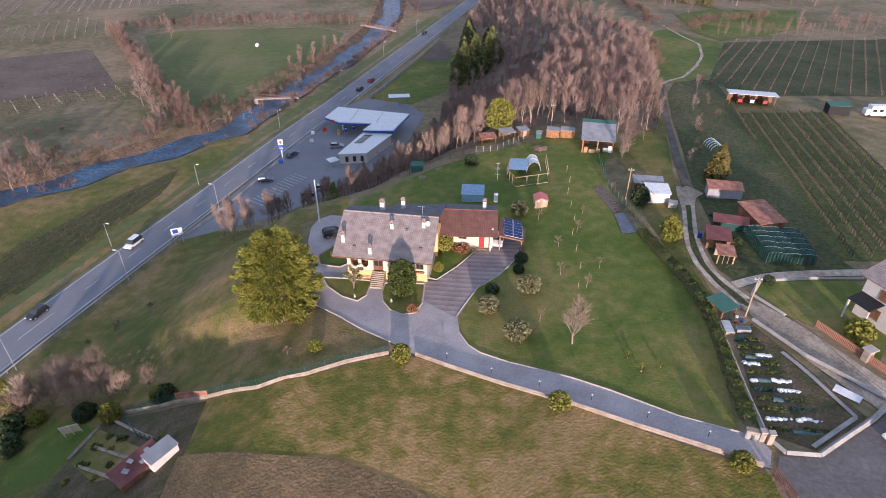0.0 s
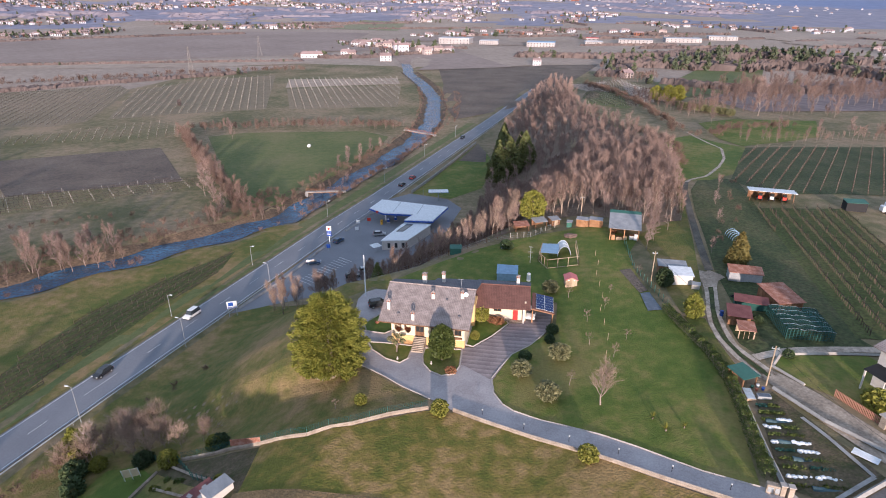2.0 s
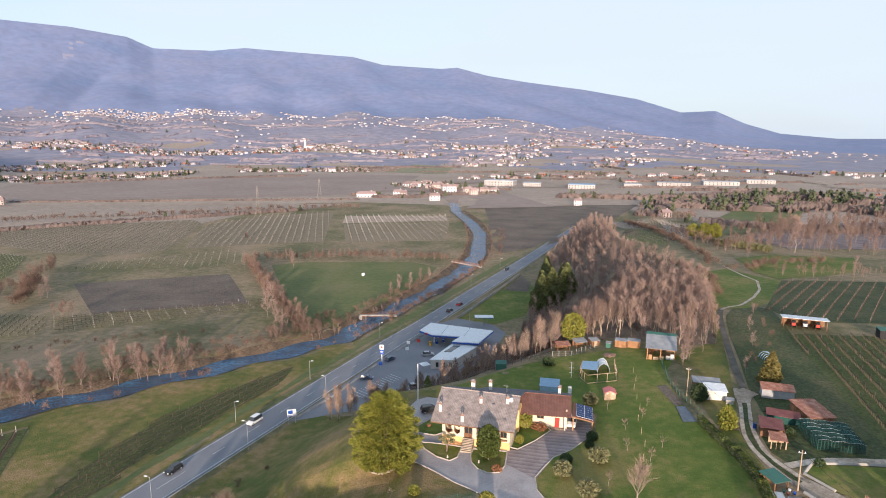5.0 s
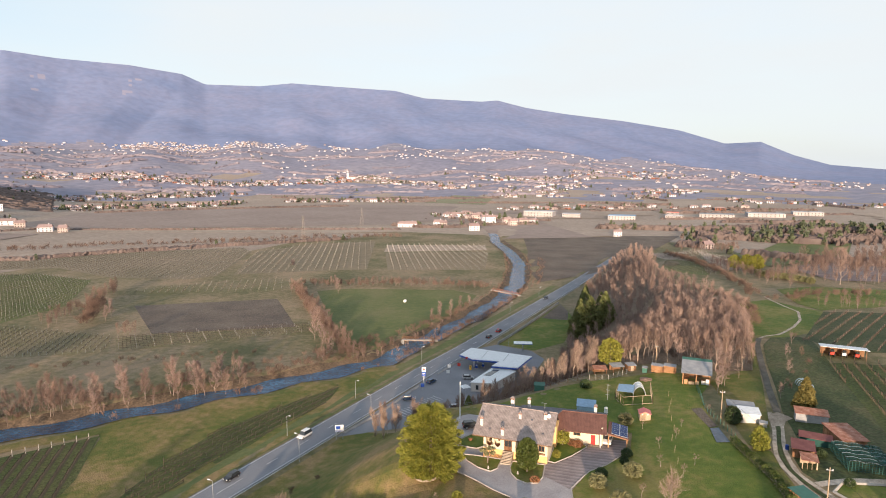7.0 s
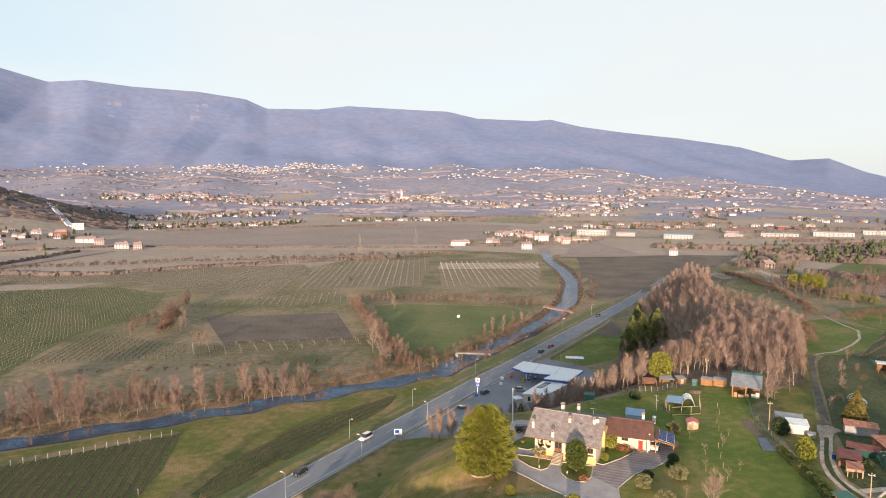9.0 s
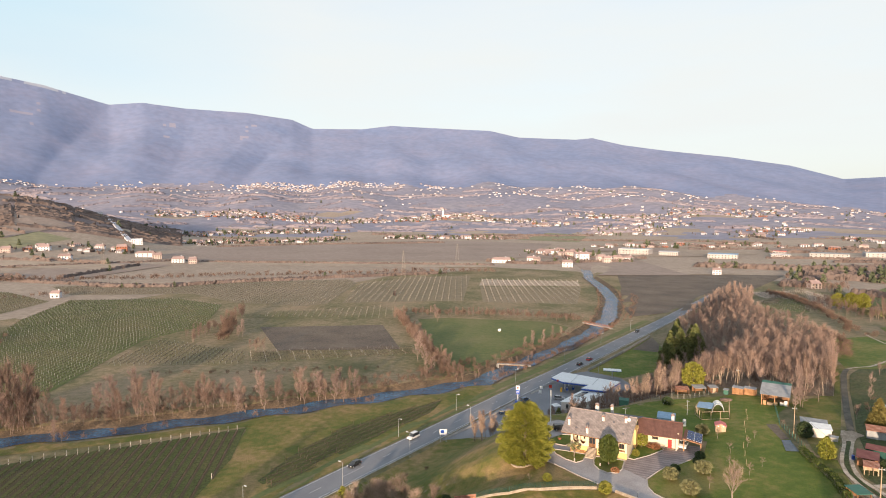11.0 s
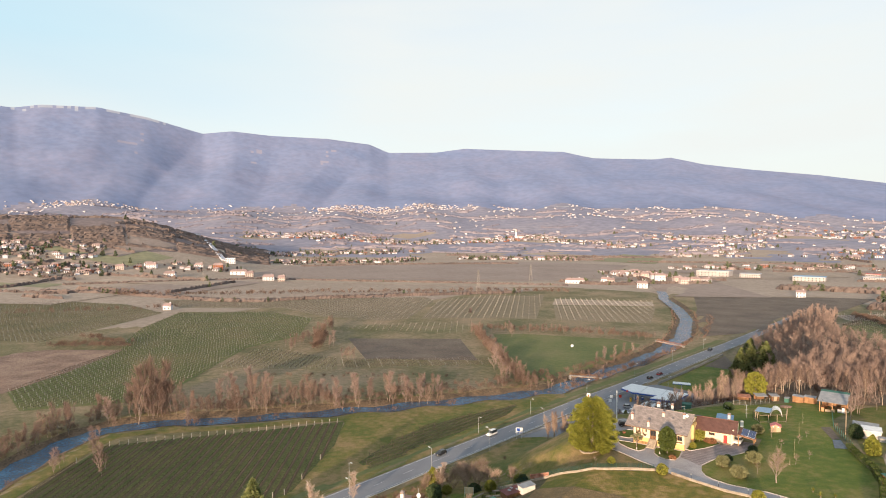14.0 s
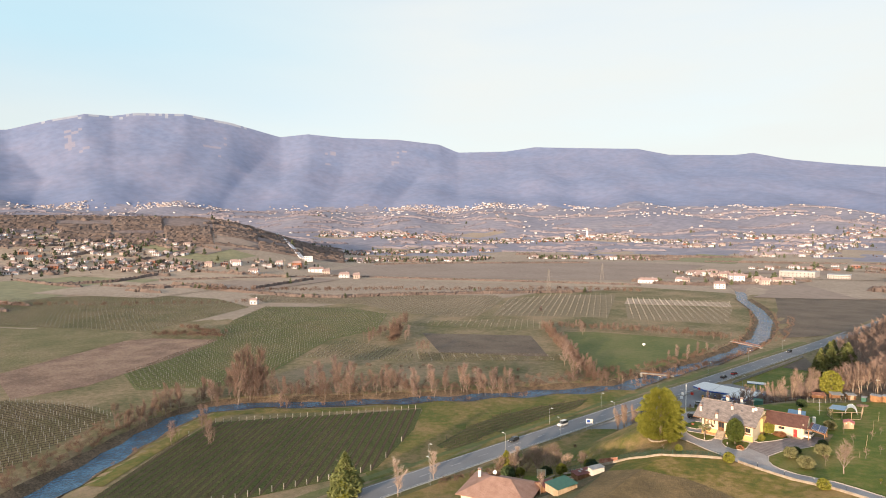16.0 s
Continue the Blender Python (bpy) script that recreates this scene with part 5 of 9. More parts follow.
ballp = ([0, 0.15, 0.5, 0.85, 1.0], [0.6, 0.9, 1.0, 0.7, 0.2])
olive = leafy("olive_bush", "rounded grey-green olive bush on the lawn", "bush", 11, 1.4, 0.10, 1900, lobed(0.5, 2.5, 1.45, ballp, 2.0, 0.3, 0.5), 0.22, M["leaf_olive"], 2.4, outward=1.0)
put(olive, 24.6, -5.3, 1.05)
for x, y, s, r in ((28.8, -10.9, 1.15, 40), (30.3, -0.4, 1.1, 90), (28.0, 23.4, 1.05, 200)):
    again(olive, x, y, s, r)
dark_bush = leafy("shrub", "low dark green evergreen shrub", "bush", 12, 0.8, 0.07, 1200, lobed(0.1, 1.6, 1.1, ballp, 4.0, 0.3, 0.5), 0.2, M["leaf_dark"])
put(dark_bush, 24.8, -0.6, 0.95)
for x, y, s, r in ((28.9, 8.0, 1.0, 30), (28.6, 5.0, 0.85, 80), (-20, -19.4, 1.4, 0), (-34, -20, 1.5, 50), (-46, -22, 1.9, 70), (-43, -25.5, 1.7, 120), (17.0, 45, 1.3, 10), (62.5, 12.5, 0.8, 0), (64.2, 2.0, 0.8, 30)):
    again(dark_bush, x, y, s, r)
green_bush = leafy("shrub", "rounded yellow-green garden shrub", "bush", 13, 0.9, 0.07, 1500, lobed(0.1, 2.0, 1.15, ballp, 6.0, 0.22, 0.5), 0.2, M["leaf_yellow"])
put(green_bush, 14.0, -16.4, 1.15)
for x, y, s, r in ((34.3, -23.3, 1.1, 40), (52.4, -30.2, 1.0, 90), (2.0, -15.8, 0.8, 60), (15.9, 4.4, 0.75, 0), (71.4, -9.2, 1.5, 60), (-28, -21.5, 1.4, 50), (-13.6, -29.4, 0.7, 80), (-20.8, -19.6, 1.2, 10), (-43, -20, 1.2, 0)):
    again(green_bush, x, y, s, r)
rust_bush = leafy("shrub", "small russet-brown winter shrub", "bush", 14, 0.6, 0.05, 700, lobed(0.05, 1.1, 0.9, ballp, 7.0, 0.35, 0.4), 0.16, M["leaf_rust"])
put(rust_bush, 13.7, -6.3, 1.0)
for x, y, s, r in ((19.3, 10.2, 1.2, 40), (18.0, 10.6, 1.0, 90), (41.5, 54, 0.9, 0)):
    again(rust_bush, x, y, s, r)
magnolia = leafy("small_tree", "small yellowing evergreen tree beside the wing", "tree", 15, 3.0, 0.08, 1300, lobed(0.8, 3.4, 1.5, ballp, 9.0, 0.35, 0.4), 0.24, M["leaf_yellow"])
put(magnolia, 16.2, 9.9)
# cloud-pruned tree: bare trunk with round tufts
topiary = thing("topiary_tree", "cloud-pruned garden tree with flat round tufts", "tree", pose(3.6, -1.9, gz(3.6, -1.9)))
bm = bmesh.new()
tube(bm, (0, 0, -0.2), (0.1, 0, 1.2), 0.13, 0.10, 7)
for dx, dz in ((-0.9, 2.6), (0.5, 3.2), (0.9, 2.3), (-0.2, 2.0)):
    tube(bm, (0.1, 0, 1.1), (dx, 0.1 * dx, dz), 0.07, 0.04, 5)
part("trunk", bm, M["bark"], topiary)
for i, (dx, dz, r) in enumerate(((-0.9, 2.7, 0.75), (0.5, 3.3, 0.65), (1.0, 2.4, 0.6), (-0.2, 2.1, 0.5))):
    v, f = leaves(random.Random(30 + i), 260, lobed(-0.3, 0.3, r, ([0, 0.5, 1], [0.6, 1, 0.6]), i, 0.2, 0.2), 0.17, 1.4)
    ob = mesh_of("tuft", v, f, M["leaf_olive"], topiary)
    ob.location = (dx, 0.1 * dx, dz)

# conifers and other evergreens further off
cone_p = ([0, 0.1, 0.3, 0.6, 0.85, 1.0], [0.75, 1.0, 0.88, 0.56, 0.26, 0.04])
conifer = leafy("conifer_tree", "dark green conical conifer", "tree", 21, 11, 0.28, 3600, lobed(0.6, 12.5, 3.2, cone_p, 5.0, 0.35, 0.45), 0.45, M["conifer_leaf"], 2.0, 0.4)
put(conifer, -73.0, -61.5, 1.5, 0, 0, 1.02)
for x, y, s, r in ((7.3, 158, 1.35, 30), (12.9, 164, 1.2, 80), (2, 165, 1.25, 120), (4, 176, 1.15, 10), (1, 188, 1.05, 0), (0, 200, 1.0, 50), (10.5, 172, 1.1, 90), (-1, 212, 0.9, 140), (-2, 224, 0.9, 20), (3, 156, 1.3, 60), (-13, 40, 0.45, 0)):
    again(conifer, x, y, s * 1.2, r, 0, s)
golden = leafy("conifer_tree", "bushy cypress with golden-green foliage", "tree", 22, 5.5, 0.16, 2600, lobed(0.2, 6.8, 2.3, ([0, 0.1, 0.4, 0.7, 1], [0.7, 0.95, 1, 0.7, 0.12]), 2.5, 0.4, 0.45), 0.36, M["cedar_leaf"], 1.9, 0.2)
put(golden, 52.7, 14.3, 0.68, 60)
again(golden, -71.5, -63.5, 0.95, 60)
again(golden, -50, -17, 0.9, 20)
yellow_tree = leafy("evergreen_tree", "rounded yellow-green evergreen tree beside bare woods", "tree", 23, 6, 0.2, 2800, lobed(0.8, 7.4, 2.9, egg, 1.5, 0.3, 0.5), 0.38, M["leaf_yellow"])
put(yellow_tree, 21.8, 64.6, 1.1)
bronze = leafy("conifer_tree", "ragged bronze-green conical conifer beside the track", "tree", 25, 6.0, 0.18, 3600, lobed(0.2, 7.2, 2.3, cone_p, 6.5, 0.45, 0.35), 0.34, M["leaf_bronze"], 2.2, 0.3)
put(bronze, 64.5, 35.8, 1.0)
laurel = leafy("shrub", "tall dark green laurel bush beside a shed", "bush", 24, 2.5, 0.1, 1700, lobed(0.1, 3.6, 1.7, ballp, 3.5, 0.3, 0.5), 0.3, M["leaf_dark"])
put(laurel, 49.4, 26.2)
again(laurel, 18.0, 44.6, 0.5, 0)
again(laurel, -44, -8.5, 0.6, 0)

# bare garden trees
fruit = bare_tree("bare_tree", "leafless spreading fruit tree on the lawn", 41, 4.6, 2.3, 0.11, 15, 8, 9, 0.8, 0.010, M["bark"], M["twig"], start=0.18, upright=1.7)
put(fruit, 36.2, -12.4, 1.25)
young = bare_tree("young_tree", "young leafless tree tied to a stake", 42, 2.6, 0.9, 0.05, 7, 4, 6, 0.4, 0.010, M["bark"], M["twig_red"], start=0.45)
put(young, 32, -7.6, 1.0)
for x, y, s in ((38.7, 0, 1.0), (39.2, 22.3, 0.7), (35, 3.4, 0.9), (34.8, 11.2, 0.9), (31.5, 20.7, 0.9), (40.9, 5.2, 0.8), (38, 16, 0.9), (50, 49, 1.3), (54, 56, 1.5), (45.4, 31, 0.8), (-1.5, -17, 0.7)):
    again(young, x, y, s, x * 37)
for i in range(9):
    x, y = 37.0 + 0.35 * math.sin(i * 2.1) + 0.10 * i, 40 - 5.0 * i
    st = thing("stake", "pale wooden stake in the lawn", "stake", pose(x, y, gz(x, y)), "stakes in the lawn")
    part("stake_post", tube(bmesh.new(), (0, 0, -0.2), (0.03, 0, 1.4), 0.035, 0.03, 6), M["wood_pale"], st)
# yuccas
yucca = thing("yucca", "small spiky yucca plant on the lawn", "plant")
v, f = [], []
rng = random.Random(77)
for i in range(46):
    a, e = rng.uniform(0, 6.28), rng.uniform(0.15, 1.4)
    d = Vector((math.cos(a) * math.cos(e), math.sin(a) * math.cos(e), math.sin(e)))
    u = d.cross(Vector((0, 0, 1))).normalized() * 0.05
    b = len(v)
    o = Vector((0, 0, 0.35))
    v += [o - u, o + u, o + d * 0.9]
    f.append((b, b + 1, b + 2))
mesh_of("foliage", v, f, M["leaf_yellow"], yucca)
part("stem", tube(bmesh.new(), (0, 0, -0.1), (0, 0, 0.4), 0.1, sides=6), M["bark"], yucca)
put(yucca, 42.9, -14.7)
for x, y, s in ((44.3, -17, 1.2), (46.7, -16.1, 0.9)):
    again(yucca, x, y, s, x * 20)

# hedge down the east side
HEDGE = [(48.3, 15.7), (50.4, 9), (52.9, 2.2), (54.3, -5.6), (54.4, -12.4), (54.3, -19.2), (54.5, -24.7)]
hv, hf = [], []
rng = random.Random(91)
for (ax, ay), (bx, by) in zip(HEDGE, HEDGE[1:]):
    L = math.hypot(bx - ax, by - ay)
    def strip(rng, ax=ax, ay=ay, bx=bx, by=by, L=L):
        u, s, t = rng.random(), rng.choice((-1, 1)) * (0.35 + 0.35 * rng.random() ** 0.5), rng.random() ** 0.7
        if rng.random() < 0.35:
            s, t = rng.uniform(-0.6, 0.6), 1.0
        x, y = ax + (bx - ax) * u, ay + (by - ay) * u
        nx_, ny_ = (by - ay) / L, -(bx - ax) / L
        bumpy = 1 + 0.25 * noise.noise(Vector((x * 0.9, y * 0.9, 0)))
        return Vector((x + nx_ * s * bumpy, y + ny_ * s * bumpy, gz(x, y) + 0.1 + 1.5 * t * bumpy)), Vector((nx_ * s, ny_ * s, 0.7)).normalized()
    v, f = leaves(rng, int(L * 380), strip, 0.13, 1.5)
    o = len(hv)
    hv += v
    hf += [tuple(i + o for i in q) for q in f]
hedge = mesh_of("hedge", hv, hf, M["leaf_green"])
tagged(hedge, "long clipped dark green hedge along the lawn", "hedge")
# ---- woods and hedgerows ----
def inside(x, y, poly):
    c = False
    for (ax, ay), (bx, by) in zip(poly, poly[1:] + poly[:1]):
        if (ay > y) != (by > y) and x < (bx - ax) * (y - ay) / (by - ay) + ax:
            c = not c
    return c


KIND = [
    bare_tree("bare_tree", "tall leafless woodland tree with reddish-brown twigs", 51, 10.0, 2.3, 0.11, 13, 5, 13, 1.35, 0.015, M["bark"], M["twig"], start=0.25, upright=2.2, simple=True),
    bare_tree("bare_tree", "slender leafless woodland tree with pale upright stems", 52, 11.5, 1.7, 0.12, 13, 5, 12, 1.2, 0.015, M["bark_pale"], M["twig_red"], start=0.3, upright=2.4, simple=True),
    bare_tree("bare_tree", "broad leafless woodland tree with mauve-brown twigs", 53, 8.5, 2.9, 0.12, 13, 5, 13, 1.35, 0.015, M["bark"], M["twig_mauve"], start=0.15, upright=1.7, simple=True),
]
SHRUB = bare_tree("bare_shrub", "leafless reddish-brown roadside shrub", 54, 3.0, 2.0, 0.04, 11, 7, 11, 0.9, 0.010, M["twig_mauve"], M["twig"], category="bush", start=0.02, upright=1.3)
SHRUB_LIGHT = bare_tree("bare_shrub", "leafless reddish-brown hedgerow shrub", 57, 2.7, 2.4, 0.05, 8, 5, 8, 1.15, 0.026, M["twig_bank"], M["twig_bank"], category="bush", start=0.0, upright=0.9, simple=True)
put(SHRUB_LIGHT, -120, 146, 1.0)
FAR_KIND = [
    bare_tree("bare_tree", "leafless brown tree on the wooded ridge", 58, 9.5, 2.6, 0.12, 9, 4, 9, 1.8, 0.029, M["bark"], M["twig_far_lifted"], start=0.15, upright=1.7, simple=True),
    bare_tree("bare_tree", "leafless russet tree on the wooded ridge", 59, 10.5, 2.1, 0.12, 9, 4, 9, 1.7, 0.029, M["bark_pale"], M["twig_far_lifted"], start=0.2, upright=2.0, simple=True),
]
put(FAR_KIND[0], 20, 300, 1.0)
put(FAR_KIND[1], 30, 320, 1.0)
POPLAR = bare_tree("bare_tree", "tall leafless riverbank tree with orange-brown twigs", 55, 14.0, 3.0, 0.16, 17, 7, 14, 1.7, 0.019, M["bark"], M["twig_mauve"], start=0.15, upright=1.4, simple=True)
PALE = bare_tree("bare_tree", "pale leafless birch tree beside the road", 56, 10.0, 2.6, 0.12, 18, 8, 9, 1.1, 0.016, M["twig_pale"], M["twig_pale"], start=0.12, upright=1.6)
used = set()
put(SHRUB, -44.5, -12.7, 1.6)
for x, y, s_ in ((-40, -15, 1.9), (-36.5, -13.5, 2.0), (-43, -16.5, 1.5), (-33, -16, 1.5), (-50, -20, 1.3), (-24.5, -15.8, 1.1), (-38, -17.5, 1.7), (-34.5, -18, 1.4), (-46, -19, 1.5), (-29, -17, 1.2), (-41.5, -12, 1.5)):
    again(SHRUB, x, y, s_, x * 50)



def plant(kind, x, y, s, rz, dz=0.0, sz=None):
    if kind.name in used:
        return again(kind, x, y, s, rz, dz, sz)
    used.add(kind.name)
    return put(kind, x, y, s, rz, dz, sz)


def joined(name, spots, kinds, label, category, pieces=("trunk", "crown"), twigs=None):
    """Many trees as one sheet of woody geometry."""
    px, py = np.array([p[0] for p in spots]), np.array([p[1] for p in spots])
    zs = height(px, py) + far_rise(px, py)
    for which in pieces:
        vs, loops, starts, n0 = [], [], [], 0
        src = []
        for k in kinds:
            me = [c for c in k.children if c.name.split(".")[0] == which][0].data
            co = np.empty(len(me.vertices) * 3)
            me.vertices.foreach_get("co", co)
            lo = np.empty(len(me.loops), int)
            me.loops.foreach_get("vertex_index", lo)
            ls = np.empty(len(me.polygons), int)
            me.polygons.foreach_get("loop_start", ls)
            src.append((co.reshape(-1, 3), lo, ls, me.materials[0]))
        total_l = 0
        for i, (x, y, s, rz) in enumerate(spots):
            co, lo, ls, _ = src[i % len(src)]
            c, sn = math.cos(rz), math.sin(rz)
            rot = np.array([[c, -sn, 0], [sn, c, 0], [0, 0, 1]])
            vs.append(co @ rot.T * s + (x, y, zs[i]))
            loops.append(lo + n0)
            starts.append(ls + total_l)
            n0 += len(co)
            total_l += len(lo)
        me = bpy.data.meshes.new(name)
        V, L, S = np.concatenate(vs), np.concatenate(loops), np.concatenate(starts)
        me.vertices.add(len(V))
        me.vertices.foreach_set("co", V.ravel())
        me.loops.add(len(L))
        me.loops.foreach_set("vertex_index", L)
        me.polygons.add(len(S))
        me.polygons.foreach_set("loop_start", S)
        me.materials.append(twigs if twigs and which == "crown" else src[0][3])
        me.update(calc_edges=True)
        me.validate()
        ob = new(name + ("_trunks" if which == "trunk" else ""), me)
        tagged(ob, label, category, kind="stuff")


WOOD = [(-15, 46), (-14, 62), (-7, 80), (0, 100), (2, 125), (-2, 150), (-5, 190), (-6, 250), (-2, 320), (4, 400), (14, 460), (32, 450), (32, 330), (34, 262), (42, 232), (55, 190), (63, 150), (62, 105), (58, 62), (49, 60), (36, 67), (27, 66), (14, 52), (1, 42), (-8, 36)]
CONIFERS = [(-9, 150), (16, 150), (16, 184), (3, 232), (-10, 232)]
rng = random.Random(5)
spots, tries = [], 0
while tries < 46000 and len(spots) < 1120:
    tries += 1
    x, y = rng.uniform(-16, 67), (rng.uniform(36, 135) if tries < 14000 else 120 + 340 * rng.random())
    gap = 2.2 if y < 130 else 3.3
    if not inside(x, y, WOOD) or inside(x, y, CONIFERS) or (x - 22) ** 2 + (y - 65) ** 2 < 30 or any((x - a) ** 2 + (y - b) ** 2 < gap * gap for a, b in spots):
        continue
    spots.append((x, y))
spots.sort(key=lambda p: p[1])
for i, (x, y) in enumerate(spots[:150]):
    k = KIND[1] if (x > 32 and rng.random() < 0.6) else KIND[rng.randrange(3)]
    s = rng.uniform(0.62, 1.0) * (0.8 if x < 12 else 0.98)
    plant(k, x, y, s, rng.uniform(0, 360), -0.2)
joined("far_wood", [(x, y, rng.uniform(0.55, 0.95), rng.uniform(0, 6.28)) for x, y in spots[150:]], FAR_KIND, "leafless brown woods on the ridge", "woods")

# bare trees on the bank above the car park
for i in range(60):
    u = i / 59
    x, y = -41 + 36 * u + rng.uniform(-2, 4), 36 + 34 * u ** 1.3 + rng.uniform(-6, 2.5)
    plant(KIND[i % 3], x, y, rng.uniform(0.5, 0.9), rng.uniform(0, 360), -0.2)

drape("woodland_floor", WOOD, M["leaf_litter"], 0.12, 5, "brown leaf litter under the bare trees", "woodland floor")
# undergrowth at the foot of the wood
under = []
while len(under) < 260:
    x, y = rng.uniform(-16, 60), rng.uniform(34, 150)
    if inside(x, y, WOOD):
        under.append((x, y, rng.uniform(0.4, 0.8), rng.uniform(0, 6.28)))
joined("undergrowth", under, [SHRUB_LIGHT], "tangled leafless undergrowth in the wood", "undergrowth", ("crown",))

# river banks: single trees and continuous scrub
river_pts = [Vector((*p, 0)) for p in RIVER]
banks = []
for a, b in zip(river_pts, river_pts[1:]):
    d = (b - a)
    n = int(d.length / 2.0)
    side = Vector((d.y, -d.x, 0)).normalized()
    for i in range(n):
        p = a.lerp(b, i / n)
        if p.y > 420:
            continue
        for s in (-1, 1):
            dens = 0.95 if s < 0 else (0.12 if p.y < 100 else 0.8)
            if rng.random() < dens:
                q = p + side * s * rng.uniform(7.0, 10.5)
                for _ in range(3 if s < 0 and p.y < 130 else 0):
                    w = p + side * s * rng.uniform(8, 20)
                    if rng.random() < 0.55:
                        banks.append((w.x, w.y, rng.uniform(0.3, 0.9), rng.uniform(0, 6.28)))
                banks.append((q.x, q.y, rng.uniform(0.35, 0.95) * (0.55 if p.y > 215 else 1), rng.uniform(0, 6.28)))
joined("riverside_scrub", banks, [SHRUB_LIGHT], "reddish-brown leafless scrub along the river banks", "scrub", ("crown",))
clumps = []
for x, y, s in ((-161, 4, 1.25), (-166, -2, 1.15), (-157, 8, 1.1), (-172, -4, 0.9), (-195, -18, 1.1), (-200, -12, 0.9), (-188, -26, 0.9), (-205, -22, 0.8), (-163, -24, 0.55), (-143, -66, 0.65), (-155, -74, 0.55), (-160, -60, 0.7), (-192, -40, 0.8), (-196, -30, 0.95),
                (-142, 26, 0.75), (-137, 30, 0.85), (-131, 36, 0.95), (-126, 40, 0.8), (-121, 47, 1.0), (-116, 52, 0.9), (-111, 56, 0.85), (-147, 22, 0.65), (-107, 64, 0.75), (-134, 27, 0.6), (-118, 56, 0.7), (-113, 62, 0.7),
                (-70, 175, 0.5), (-72, 182, 0.55), (-69, 190, 0.5), (-67, 200, 0.55), (-72, 168, 0.5), (-64, 208, 0.45), (-66, 180, 0.4),
                (-110, 120, 0.95), (-98, 108, 0.65), (-92, 102, 0.6), (-118, 136, 0.8), (-104, 116, 0.7)):
    plant(POPLAR, x, y, s, x * 31 + y * 17, -0.2)
    if x < -100 and y < 70:
        for k in range(3):
            clumps.append((x - 4.5 + 4.2 * k + rng.uniform(-1.5, 1.5), y + 3.5 - 2.0 * k + rng.uniform(-1.5, 1.5), s * rng.uniform(0.7, 1.15), rng.uniform(0, 6.28)))
# dense rows of tall bare trees between the fields, and the wood to the east
tall = clumps
for line, step, wide, smin, smax in (([(-80, 103), (-89, 110), (-108, 131), (-132, 158), (-157, 187), (-182, 214)], 1.35, 6, 0.4, 0.85), ([(-178, 225), (-152, 236), (-124, 249), (-88, 256), (-66, 256)], 1.7, 8, 0.35, 0.65), ([(-80, 100), (-70, 118), (-66, 140), (-64, 170)], 3.5, 4, 0.3, 0.55),
                                     ([(-243, 94), (-253, 106), (-260, 131), (-274, 156), (-288, 174)], 1.3, 7, 0.4, 0.8), ([(-194, 92), (-190, 96)], 1.0, 3, 0.6, 0.9), ([(-188, -32), (-186, -25), (-184, -17)], 0.9, 8, 1.1, 2.2), ([(95, 170), (123, 181), (150, 193), (190, 215)], 2.0, 6, 0.3, 0.7), ([(88, 235), (116, 282), (150, 300)], 2.0, 8, 0.5, 0.9), ([(71, 310), (79, 265), (90, 238)], 1.6, 9, 0.35, 0.7), ([(92, 296), (112, 330), (150, 345), (190, 350)], 2.2, 12, 0.4, 0.85), ([(58, 430), (84, 450), (108, 500)], 2.2, 14, 0.5, 0.9), ([(96, 250), (130, 262), (172, 270)], 2.0, 10, 0.3, 0.6)):
    for (ax, ay), (bx, by) in zip(line, line[1:]):
        k = int(math.hypot(bx - ax, by - ay) / step)
        for i in range(k):
            u = (i + rng.random()) / k
            tall.append((ax + (bx - ax) * u + rng.uniform(-wide, wide) / 2, ay + (by - ay) * u + rng.uniform(-wide, wide) / 2, rng.uniform(smin, smax), rng.uniform(0, 6.28)))
for a, b in zip(river_pts[4:16], river_pts[5:16]):
    d = b - a
    side = Vector((d.y, -d.x, 0)).normalized()
    k = int(d.length / 0.8)
    for i in range(k):
        clump = noise.noise(Vector((a.x + d.x * i / k, a.y + d.y * i / k, 0)) * 0.045)
        if clump > -0.05:
            w = a + d * ((i + rng.random()) / k) - side * rng.uniform(6.5, 13 + 9 * max(0, clump))
            tall.append((w.x, w.y, rng.uniform(0.35, 0.9) * (0.8 + clump), rng.uniform(0, 6.28)))
n_belt = len(tall) + 230
EAST = [(125, 262), (200, 300), (330, 400), (340, 560), (200, 500), (150, 400), (110, 310)]
while len(tall) < n_belt:
    x, y = rng.uniform(105, 345), rng.uniform(255, 570)
    if inside(x, y, EAST):
        tall.append((x, y, rng.uniform(0.7, 1.5), rng.uniform(0, 6.28)))
drape("scrub_ground", EAST, M["hill_wood"], 0.3, 14, "dark brown leaf-strewn ground under bare trees", "woodland floor")
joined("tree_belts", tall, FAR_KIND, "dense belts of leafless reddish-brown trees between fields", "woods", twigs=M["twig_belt"])
